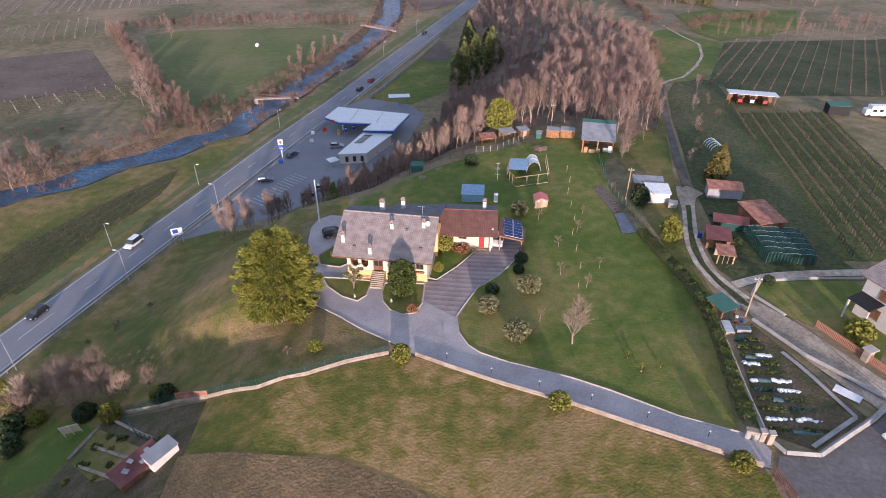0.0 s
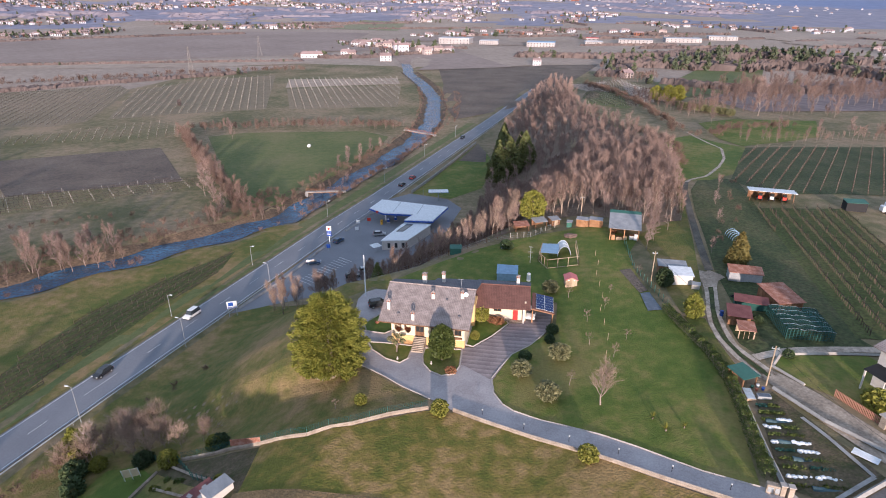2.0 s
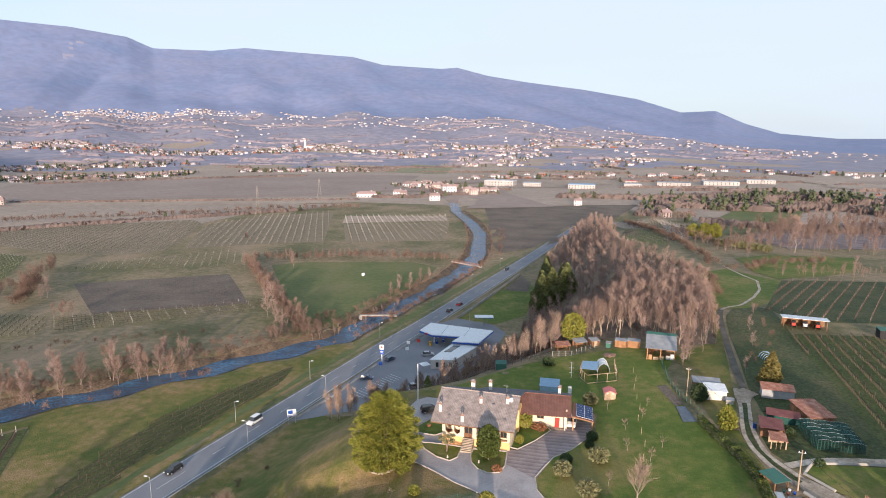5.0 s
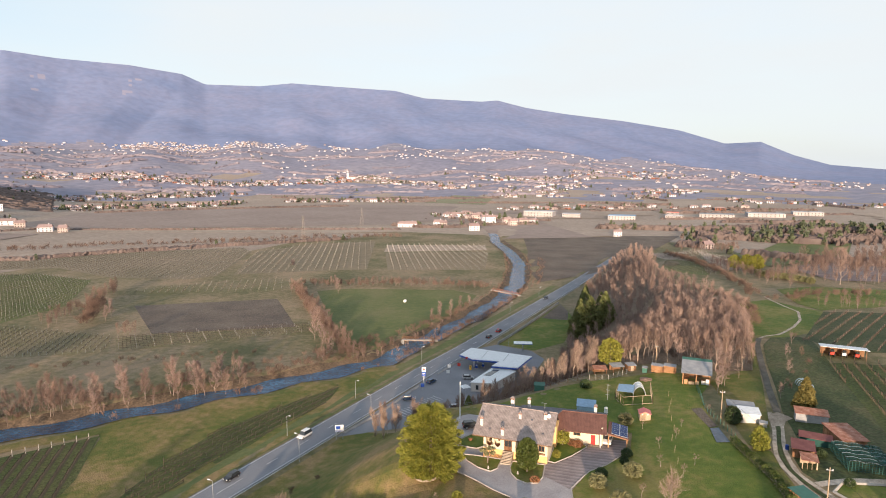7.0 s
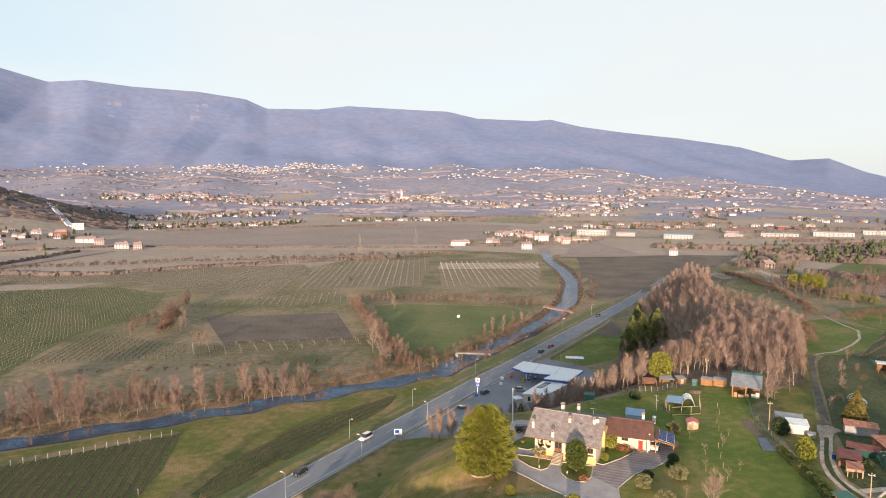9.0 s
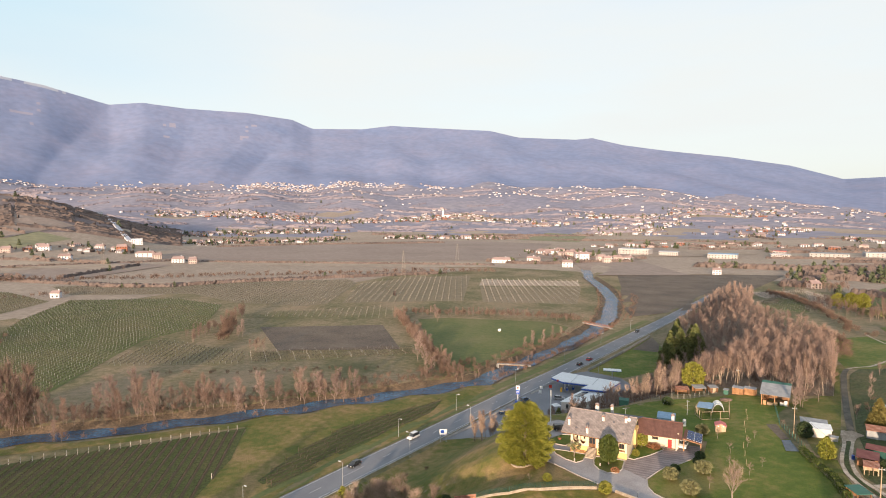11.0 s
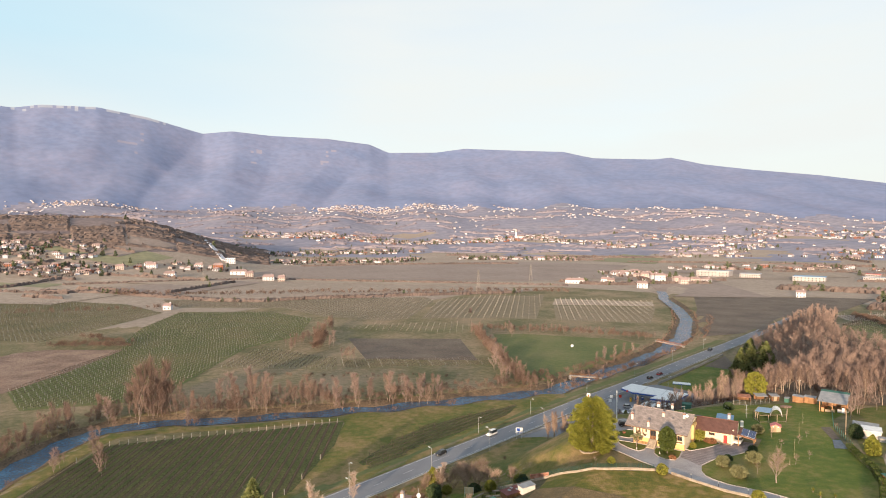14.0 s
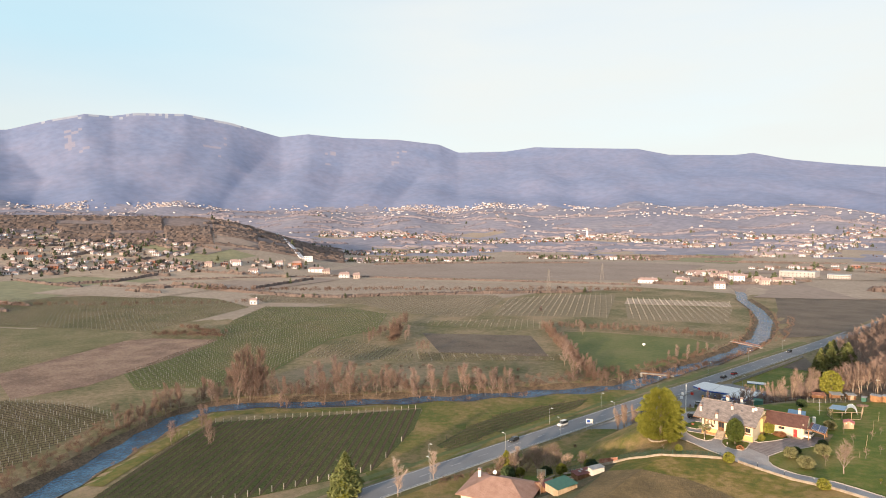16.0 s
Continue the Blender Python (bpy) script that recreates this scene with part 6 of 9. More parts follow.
# hedgerows across the plain
rows = []
for line, step, smin, smax, wide in (([(-80, 102), (-89, 109), (-108, 130), (-132, 157), (-157, 186), (-186, 220)], 1.6, 0.6, 1.2, 5), ([(-184, 228), (-152, 238), (-124, 251), (-88, 258), (-66, 258)], 1.8, 0.6, 1.2, 5),
                                     ([(-333, 40), (-356, 26), (-376, 12)], 1.0, 0.6, 1.2, 7), ([(-345, 44), (-390, 40)], 1.5, 0.6, 1.1, 8), ([(-225, 100), (-240, 116), (-262, 140)], 2.0, 0.9, 1.9, 5),
                                     ([(-470, 330), (-380, 390), (-300, 470), (-230, 500)], 3.5, 0.9, 1.8, 5), ([(-640, 180), (-520, 270), (-470, 330)], 3.5, 1, 1.8, 5), ([(-700, -60), (-560, 60), (-480, 160)], 5, 0.8, 1.5, 5),
                                     ([(-205, 40), (-170, 60), (-140, 82), (-118, 98)], 3.0, 0.3, 0.7, 5), ([(-60, 130), (-50, 200), (-42, 260)], 2.5, 0.3, 0.8, 3), ([(-40, 270), (-46, 330), (-58, 400)], 3, 0.3, 0.7, 5),
                                     ([(64, 40), (70, 70), (76, 100)], 4.0, 0.3, 0.55, 7), ([(44, 457), (61, 308), (73, 232), (75, 188), (82, 176)], 2.0, 0.5, 1.1, 6), ([(60, 190), (66, 150), (64, 112)], 1.4, 0.5, 1.0, 8), ([(88, 176), (100, 200), (130, 214)], 1.5, 0.5, 1.0, 5), ([(-58, -40), (-52, -22), (-47, -10)], 1.2, 0.4, 0.7, 2), ([(-46, -3), (-40, 8)], 2.5, 0.3, 0.5, 6)):
    for (ax, ay), (bx, by) in zip(line, line[1:]):
        n = int(math.hypot(bx - ax, by - ay) / step)
        for i in range(n):
            u = (i + rng.random()) / n
            rows.append((ax + (bx - ax) * u + rng.uniform(-wide, wide) / 2, ay + (by - ay) * u + rng.uniform(-wide, wide) / 2, rng.uniform(smin, smax), rng.uniform(0, 6.28)))
joined("hedgerow", rows, [SHRUB_LIGHT], "leafless russet hedgerows between the fields", "hedgerow", ("crown",))
for x, y, s in ((-229, 118, 0.75), (-226, 112, 0.6), (-150, 212, 0.7), (-158, 224, 0.65), (-112, 134, 0.75), (-62, -52, 0.0), (66, 60, 0.3), (68, 74, 0.32), (72, 90, 0.3), (61, 42, 0.3), (57, 66, 0.4), (-20.5, -44, 0.42), (-30, -38, 0.35), (-37.5, -14, 0.45), (-42, -13, 0.5), (-33, -15, 0.4), (-47, -16, 0.45), (-25, -16.5, 0.3), (48, 44, 0.5), (49.5, 50, 0.6)):
    if s:
        plant(KIND[2] if s < 0.5 else POPLAR, x, y, s * (1.4 if s < 0.5 else 1), x * 13)
plant(PALE, -62.3, -51.5, 1.05, 0)
plant(PALE, -61.8, -37.5, 0.9, 70)
plant(PALE, -46.0, -18, 0.8, 130)
# ---- vehicles ----
def car(name, label, paint, length=4.2, width=1.75, tall=1.48, van=False):
    c = thing(name, label, "car")
    L, W, H = length / 2, width / 2, tall
    low = [(-L, 0.45), (-L + 0.05, 0.85), (-L + 0.25, 0.95), (L - 1.0, 0.92), (L - 0.15, 0.72), (L, 0.5), (L - 0.05, 0.28), (-L + 0.05, 0.28)]
    bm = bmesh.new()
    rings = []
    for s, in_ in ((-1, 0.0), (1, 0.0)):
        rings.append([bm.verts.new((x, s * W, z)) for x, z in low])
    bm.faces.new(rings[0])
    bm.faces.new(rings[1][::-1])
    for i in range(len(low)):
        j = (i + 1) % len(low)
        bm.faces.new((rings[0][j], rings[0][i], rings[1][i], rings[1][j]))
    bmesh.ops.bevel(bm, geom=bm.edges[:], offset=0.07, segments=2, affect="EDGES")
    body = part("body", bm, paint, c)
    cab = [(-L + 0.12, 0.93), (-L + 0.35, H - 0.05), (-L + 0.7, H), (0.25 if not van else 0.7, H), (L - 1.15, 0.92)]
    bm = bmesh.new()
    r0 = [bm.verts.new((x, -W * (0.96 if z < 1 else 0.80), z)) for x, z in cab]
    r1 = [bm.verts.new((x, W * (0.96 if z < 1 else 0.80), z)) for x, z in cab]
    bm.faces.new(r0[::-1])
    bm.faces.new(r1)
    for i in range(len(cab) - 1):
        bm.faces.new((r0[i], r0[i + 1], r1[i + 1], r1[i]))
    part("window_band", bm, M["glass"], c, "dark car windows")
    part("roof", boxed(-L + 0.6, 0.28 if not van else 0.75, -W * 0.79, W * 0.79, H - 0.02, H + 0.035, 0.015), paint, c)
    for x in (-L + 0.75, L - 0.8):
        for s in (-1, 1):
            bm = bmesh.new()
            bmesh.ops.create_cone(bm, cap_ends=True, segments=14, radius1=0.32, radius2=0.32, depth=0.2, matrix=Matrix.Translation((x, s * (W - 0.06), 0.32)) @ Matrix.Rotation(radians(90), 4, "X"))
            wheel = part("wheel", bm, M["rubber"], c)
            bm = bmesh.new()
            bmesh.ops.create_cone(bm, cap_ends=True, segments=10, radius1=0.19, radius2=0.19, depth=0.22, matrix=Matrix.Translation((x, s * (W - 0.06), 0.32)) @ Matrix.Rotation(radians(90), 4, "X"))
            part("rim", bm, M["metal_grey"], wheel)
    for s in (-1, 1):
        part("headlight", boxed(L - 0.14, L + 0.005, s * W * 0.72 - 0.16, s * W * 0.72 + 0.16, 0.56, 0.70), M["lamp_lens"], c)
        part("tail_light", boxed(-L - 0.01, -L + 0.1, s * W * 0.78 - 0.12, s * W * 0.78 + 0.12, 0.66, 0.84), M["red_paint"], c)
    return c


def park(t, x, y, rz, z=None):
    t.matrix_basis = pose(x, y, gz(x, y) + 0.1 if z is None else z, 0, 0, rz)
    return t


park(car("car", "small white hatchback parked under the carport", M["car_white"], 3.6, 1.65, 1.5), 24.9, 13.2, -93, 0.62)
park(car("car", "black car parked beside the house", M["car_black"]), -4.2, 13.6, 30)
CARS = {k: car("car", lab, M[k]) for k, lab in (("car_blue", "dark blue car on the asphalt"), ("car_silver", "silver estate car on the asphalt"), ("car_red", "dark red car on the main road"))}
cw = car("van", "white delivery van on the main road", M["car_white"], 4.6, 1.85, 1.9, True)
ck = car("car", "black car driving on the main road", M["car_black"])


def on_road(t, y, lane, flip):
    a = math.degrees(math.atan2(10, float(road_x(y + 5) - road_x(y - 5))))
    park(t, float(road_x(y)) + lane, y, a + (180 if flip else 0), ROAD_Z + 0.02)


on_road(cw, 31, -2.3, True)
on_road(ck, 5, -2.4, True)
on_road(copy_thing(ck, Matrix.Identity(4)), 146, 2.2, False)
on_road(CARS["car_red"], 157, 2.2, False)
on_road(copy_thing(ck, Matrix.Identity(4)), 236, -2.0, True)
park(CARS["car_silver"], -29, 92, 20)
park(CARS["car_blue"], -41.5, 66.5, 20)
park(copy_thing(CARS["car_blue"], Matrix.Identity(4)), -40.2, 83.8, 75)
park(copy_thing(ck, Matrix.Identity(4)), -27, 60, 30)
park(copy_thing(CARS["car_silver"], Matrix.Identity(4)), -24.6, 64.5, 30)
park(car("car", "white hatchback in the parking place", M["car_white"]), 69.5, -25.5, 200)
# camper van far up the slope
camper = thing("camper_van", "white camper van with dark windows", "van", pose(110, 76, gz(110, 76), 0, 0, 185))
part("body", boxed(-2.9, 2.0, -1.05, 1.05, 0.4, 2.7, 0.12), M["car_white"], camper)
part("cab", boxed(2.0, 3.0, -0.95, 0.95, 0.4, 1.9, 0.2), M["car_white"], camper)
for x in (-1.8, -0.3, 1.2):
    part("window", boxed(x - 0.45, x + 0.45, 1.04, 1.08, 1.4, 2.0), M["glass"], camper)
for x in (-1.9, 2.1):
    for s in (-1, 1):
        bm = bmesh.new()
        bmesh.ops.create_cone(bm, cap_ends=True, segments=12, radius1=0.36, radius2=0.36, depth=0.22, matrix=Matrix.Translation((x, s * 0.95, 0.36)) @ Matrix.Rotation(radians(90), 4, "X"))
        part("wheel", bm, M["rubber"], camper)


# ---- sheds and garden structures ----
def shed(name, label, x, y, w, d, h, rz, wall, roofm, rise=0.4, over=0.25, gable=True, open_front=False, category="shed", door=None, high_front=False):
    """A shed w wide and d deep standing on its centre; gable: ridge along its depth, else one slope."""
    s = thing(name, label, category, pose(x, y, gz(x, y) - 0.05, 0, 0, rz))
    t = 0.1
    a, b = w / 2, d / 2
    if open_front:
        part("back_wall", boxed(-a, a, b - t, b, 0, h), wall, s)
        for sx in (-1, 1):
            for sy in (-1, 1):
                part("post", boxed(sx * (a - 0.08) - 0.08, sx * (a - 0.08) + 0.08, sy * (b - 0.1) - 0.08, sy * (b - 0.1) + 0.08, 0, h + (0 if gable else 0)), wall, s)
    else:
        part("wall", boxed(-a, a, -b, -b + t, 0, h), wall, s)
        part("wall", boxed(-a, a, b - t, b, 0, h), wall, s)
        part("wall", boxed(-a, -a + t, -b + t, b - t, 0, h), wall, s)
        part("wall", boxed(a - t, a, -b + t, b - t, 0, h), wall, s)
    o = over
    if gable:
        roof_sheet("roof", s, [(-a - o, b + o, h - 0.05), (-a - o, -b - o, h - 0.05), (0, -b - o, h + rise), (0, b + o, h + rise)], roofm, 0.08)
        roof_sheet("roof", s, [(a + o, -b - o, h - 0.05), (a + o, b + o, h - 0.05), (0, b + o, h + rise - 0.004), (0, -b - o, h + rise - 0.004)], roofm, 0.08)
        for yy in (-b + 0.002, b - t - 0.002):
            bm = bmesh.new()
            q = [(-a, h - 0.02), (a, h - 0.02), (0, h + rise - 0.1)]
            lo = [bm.verts.new((px, yy, pz)) for px, pz in q]
            hi = [bm.verts.new((px, yy + t, pz)) for px, pz in q]
            bm.faces.new(lo)
            bm.faces.new(hi[::-1])
            for i in range(3):
                bm.faces.new((lo[i], lo[(i + 1) % 3], hi[(i + 1) % 3], hi[i]))
            part("gable", bm, wall, s)
    else:
        f, k = (h + rise, h) if high_front else (h + 0.02, h + rise)
        roof_sheet("roof", s, [(-a - o, -b - o, f), (a + o, -b - o, f), (a + o, b + o, k), (-a - o, b + o, k)], roofm, 0.08)
    if door:
        dd = part("door", boxed(-0.45, 0.45, -b - 0.03, -b + 0.01, 0, min(1.9, h - 0.1)), door, s)
        part("door_handle", tube(bmesh.new(), (0.3, -b - 0.06, 1.0), (0.3, -b - 0.06, 1.15), 0.02, sides=5), M["metal_grey"], dd)
    return s


# pink-roofed garden hut with two round vents
hut = shed("garden_hut", "small pale hut with a pink-red gable roof", 31.8, 26.5, 2.3, 2.3, 1.7, 8, M["wood_pale"], M["pink_paint"], 0.55, 0.2, door=M["wood_pale"])
for sx in (-0.55, 0.55):
    bm = bmesh.new()
    bmesh.ops.create_cone(bm, cap_ends=True, segments=12, radius1=0.14, radius2=0.14, depth=0.05, matrix=Matrix.Translation((sx, -1.17, 1.55)) @ Matrix.Rotation(radians(90), 4, "X"))
    part("vent", bm, M["metal_white"], hut)
shed("awning_shed", "garden shelter covered with a pale blue sheet", 18.9, 29.2, 4.2, 2.8, 1.7, 4, M["blue_sheet"], M["blue_sheet"], 0.75, 0.1, False)
tank = thing("water_tank", "white plastic tank on the lawn", "tank", pose(23.4, 28.4, gz(23.4, 28.4)))
bm = bmesh.new()
bmesh.ops.create_cone(bm, cap_ends=True, segments=16, radius1=0.42, radius2=0.40, depth=1.7, matrix=Matrix.Translation((0, 0, 0.85)))
part("barrel", bm, M["metal_white"], tank)
part("cap", tube(bmesh.new(), (0, 0, 1.7), (0, 0, 1.85), 0.18, sides=10), M["metal_grey"], tank)
# run with posts, net and a hooped tunnel
run = thing("poultry_run", "timber-framed netted poultry run", "enclosure")
for x0, y0, x1, y1 in ((24.9, 38.4, 26.9, 34.6), (26.9, 34.6, 33.4, 35.4), (33.4, 35.4, 32.8, 44.6), (24.9, 38.4, 25.4, 44)):
    n = 3
    for i in range(n + 1):
        x, y = x0 + (x1 - x0) * i / n, y0 + (y1 - y0) * i / n
        part("post", tube(bmesh.new(), (x, y, gz(x, y) - 0.2), (x, y, gz(x, y) + 2.2), 0.07, sides=5), M["wood_pale"], run)
    part("rail", tube(bmesh.new(), (x0, y0, gz(x0, y0) + 2.15), (x1, y1, gz(x1, y1) + 2.15), 0.06, sides=4), M["wood_pale"], run)
    part("rail", tube(bmesh.new(), (x0, y0, gz(x0, y0) + 0.2), (x1, y1, gz(x1, y1) + 0.2), 0.06, sides=4), M["wood_pale"], run)
part("net_cover", slab(bmesh.new(), [(25.2, 38.6, 2.5), (29.0, 38.2, 2.7), (29.2, 43.8, 2.7), (25.4, 43.8, 2.5)], 0.04), M["blue_sheet"], run, "grey-blue netting cover")
tunnel = thing("hoop_tunnel", "small arched tunnel of pale translucent sheet", "greenhouse", pose(30.2, 42.5, gz(30.2, 42.5), 0, 0, 8))
bm = bmesh.new()
n = 14
for r, flip in ((1.45, 0), (1.40, 1)):
    prev = None
    for i in range(n + 1):
        a = math.pi * i / n
        cur = (bm.verts.new((-math.cos(a) * r, -1.5, math.sin(a) * (r + 0.9))), bm.verts.new((-math.cos(a) * r, 2.2, math.sin(a) * (r + 0.9))))
        if prev:
            q = (prev[0], cur[0], cur[1], prev[1])
            bm.faces.new(q if not flip else q[::-1])
        prev = cur
part("cover", bm, M["plastic_clear"], tunnel)
for yy in (-1.5, 0.3, 2.2):
    bm = bmesh.new()
    for i in range(n):
        a, b = math.pi * i / n, math.pi * (i + 1) / n
        tube(bm, (-math.cos(a) * 1.48, yy, math.sin(a) * 2.38), (-math.cos(b) * 1.48, yy, math.sin(b) * 2.38), 0.04, sides=4)
    part("hoop", bm, M["metal_white"], tunnel)
mast = thing("antenna_mast", "thin metal antenna mast with cross arms", "mast", pose(23.1, 37.5, gz(23.1, 37.5)))
part("pole", tube(bmesh.new(), (0, 0, -0.2), (0, 0, 4.0), 0.05), M["metal_grey"], mast)
for z in (1.4, 2.6, 3.8):
    part("arm", tube(bmesh.new(), (-0.5, 0, z), (0.5, 0, z), 0.035, sides=5), M["metal_grey"], mast)
heap = thing("leaf_heap", "heap of brown dead leaves on the lawn", "heap", pose(31.9, 52.6, gz(31.9, 52.6)))
part("mound", ball(bmesh.new(), (0, 0, 0.1), 1.0, (1.7, 1.3, 0.5), 3, 0.35), M["reed"], heap)
# firewood stacks under zinc roofs: the log ends are single pieces
for x, y, label in ((34.5, 58.6, "stack of split orange firewood under a zinc roof"), (37.6, 58.0, "long stack of firewood under a zinc roof")):
    st = thing("firewood_stack", label, "firewood", pose(x, y, gz(x, y), 0, 0, -8))
    part("roof", slab(bmesh.new(), [(-1.6, -0.9, 2.05), (1.6, -0.9, 2.05), (1.6, 0.9, 2.3), (-1.6, 0.9, 2.3)], 0.07), M["zinc"], st)
    for sx in (-1.5, 1.5):
        part("post", boxed(sx - 0.06, sx + 0.06, -0.7, -0.58, 0, 2.05), M["wood"], st)
        part("post", boxed(sx - 0.06, sx + 0.06, 0.6, 0.72, 0, 2.2), M["wood"], st)
    rng = random.Random(int(x))
    log = tube(bmesh.new(), (0, -0.5, 0), (0, 0.5, 0), 0.12, 0.12, 6)
    first = part("log", log, M["timber"], st)
    first.location = (-1.36, 0, 0.14)
    for i in range(1, 96):
        o = new("log", first.data)
        o.parent = st
        o.location = (-1.36 + 0.235 * (i % 12) + rng.uniform(-0.03, 0.03), rng.uniform(-0.08, 0.08), 0.14 + 0.23 * (i // 12))
shed("tool_box", "small green tool box with zinc lid", 31.3, 59.4, 1.2, 1.2, 1.4, -8, M["green_metal"], M["zinc"], 0.2, 0.1, False)
shed("chicken_coop", "rough brown board chicken coop", 27.5, 62.0, 2.2, 2.0, 1.6, 30, M["wood"], M["zinc"], 0.3, 0.2, False, door=M["wood_pale"])
shed("chicken_coop", "low open board shelter beside the wood", 23.8, 60.5, 3.2, 2.4, 1.6, 30, M["wood"], M["zinc"], 0.4, 0.2, False, open_front=True)
shed("chicken_coop", "old weathered board shelter under trees", 19.5, 57.5, 3.4, 2.4, 1.5, 20, M["wood"], M["rust"], 0.4, 0.2, False, open_front=True)
shed("compost_box", "clipped green box with a white board end", 16.6, 45.2, 1.4, 1.2, 1.2, 10, M["metal_white"], M["green_metal"], 0.1, 0.05, False)
shed("green_box", "dark green garden box beside the wood", 5.5, 42.6, 2.6, 1.8, 1.6, 10, M["green_metal"], M["green_metal"], 0.3, 0.1, False)


def post_fence(name, label, line, gap, h, postm, netm, wires=3):
    f = thing(name, label, "fence")
    f["kind"] = "structure"
    for (ax, ay), (bx, by) in zip(line, line[1:]):
        n = max(1, int(math.hypot(bx - ax, by - ay) / gap))
        for i in range(n):
            x0, y0 = ax + (bx - ax) * i / n, ay + (by - ay) * i / n
            x1, y1 = ax + (bx - ax) * (i + 1) / n, ay + (by - ay) * (i + 1) / n
            part("fence_post", tube(bmesh.new(), (x0, y0, gz(x0, y0) - 0.2), (x0, y0, gz(x0, y0) + h), 0.06, sides=5), postm, f)
            bm = bmesh.new()
            for k in range(wires):
                z = 0.15 + (h - 0.25) * k / max(1, wires - 1)
                tube(bm, (x0, y0, gz(x0, y0) + z), (x1, y1, gz(x1, y1) + z), 0.014, sides=3)
            part("fence_wire", bm, netm, f)
    return f


post_fence("coop_fence", "white-posted wire fence round the coop", [(17.4, 51.4), (22.2, 52.5), (24.5, 55.6), (28.8, 60.8)], 1.5, 1.4, M["post_grey"], M["metal_grey"])
post_fence("garden_fence", "green wire fence behind the lawn", [(43.6, 47), (44, 41), (44.5, 33.4), (46.4, 26.5), (47.9, 21.4), (49.4, 15.4)], 1.6, 1.5, M["green_metal"], M["green_net"], 5)
post_fence("garden_fence", "low wire fence along the wood", [(-12, 30), (-6, 34), (2, 40), (12, 48), (17, 51)], 2.2, 1.1, M["wood"], M["metal_grey"])
# pole barn
barn = thing("pole_barn", "open timber barn with a grey sheet roof", "barn", pose(43.8, 52.5, gz(43.8, 52.5), 0, 0, -4))
for sx in (-3.1, 0, 3.1):
    part("post", boxed(sx - 0.11, sx + 0.11, -3.3, -3.08, -0.3, 2.9), M["timber"], barn)
    part("post", boxed(sx - 0.11, sx + 0.11, 3.1, 3.32, -0.3, 4.2), M["timber"], barn)
part("back_wall", boxed(-3.2, 3.2, 3.2, 3.3, 0, 4.0), M["wood"], barn)
roof_sheet("roof", barn, [(-3.6, -3.9, 2.95), (3.6, -3.9, 2.95), (3.6, 2.9, 4.4), (-3.6, 2.9, 4.4)], M["zinc"], 0.09)
roof_sheet("roof", barn, [(-3.6, 2.92, 4.42), (3.6, 2.92, 4.42), (3.6, 4.2, 4.7), (-3.6, 4.2, 4.7)], M["green_metal"], 0.09, "green sheet strip on the roof")
for k, (x, y, w, d, h, m_) in enumerate(((-2.6, -2.8, 0.8, 0.7, 1.3, "timber"), (-1.3, -2.9, 1.3, 0.8, 0.8, "wood_pale"), (0.0, -2.8, 0.9, 0.8, 0.9, "wood_pale"), (1.6, -2.6, 1.2, 1.0, 1.0, "metal_grey"), (2.5, -2.9, 0.9, 0.9, 1.5, "metal_white"))):
    crate = thing("crate", ("wooden storage crate under the barn roof", "metal farm box under the barn roof")[k > 2], "crate", pose(43.8 + x, 52.5 + y, gz(43.8 + x, 52.5 + y)))
    part("box_body", boxed(-w / 2, w / 2, -d / 2, d / 2, 0, h, 0.03), M[m_], crate)
    part("box_lid", boxed(-w / 2 - 0.03, w / 2 + 0.03, -d / 2 - 0.03, d / 2 + 0.03, h, h + 0.05), M["wood"], crate)
drape("vegetable_bed", [(41.6, 32.6), (43.8, 33.4), (46.3, 23.6), (44.6, 22.6)], M["soil"], 0.14, 1.5, "narrow tilled vegetable bed", "garden bed")
sheet = drape("covered_bed", [(44.7, 22.2), (46.4, 22.8), (47.9, 16.0), (45.4, 15.4)], M["sheet_dark"], 0.2, 1.5, "vegetable bed covered with grey-blue sheet", "garden bed")


def utility_pole(label, x, y, h, arms=True, material="wood_pale", r=0.11):
    p = thing("utility_pole", label, "pole", pose(x, y, gz(x, y)))
    part("pole", tube(bmesh.new(), (0, 0, -0.4), (0, 0, h), r, r * 0.7, 8), M[material], p)
    if arms:
        part("cross_arm", boxed(-0.5, 0.5, -0.05, 0.05, h - 0.5, h - 0.38), M["metal_grey"], p)
        for sx in (-0.4, 0.4):
            part("insulator", tube(bmesh.new(), (sx, 0, h - 0.38), (sx, 0, h - 0.2), 0.04, sides=6), M["metal_white"], p)
    return p


utility_pole("tall wooden utility pole beside a shed", 47.3, 28.0, 6.4)
utility_pole("wooden utility pole at the edge of the wood", 34.1, 65.3, 5.8)
utility_pole("leaning wooden utility pole beside the lane", 59.2, -5.6, 6.6)
utility_pole("tall white concrete pole behind the house", -8.2, 17.4, 8.9, False, "metal_white", 0.16)
wires = bmesh.new()
for a, b in (((34.1, 65.3, gz(34.1, 65.3) + 5.6), (47.3, 28, gz(47.3, 28) + 6.1)), ((47.3, 28, gz(47.3, 28) + 6.1), (59.2, -5.6, gz(59.2, -5.6) + 6.3)), ((59.2, -5.6, gz(59.2, -5.6) + 6.3), (71, -30, 9.5))):
    a, b = Vector(a), Vector(b)
    for i in range(12):
        p, q = a.lerp(b, i / 12), a.lerp(b, (i + 1) / 12)
        sag = lambda u: Vector((0, 0, -1.2 * 4 * u * (1 - u)))
        tube(wires, p + sag(i / 12), q + sag((i + 1) / 12), 0.022, sides=3)
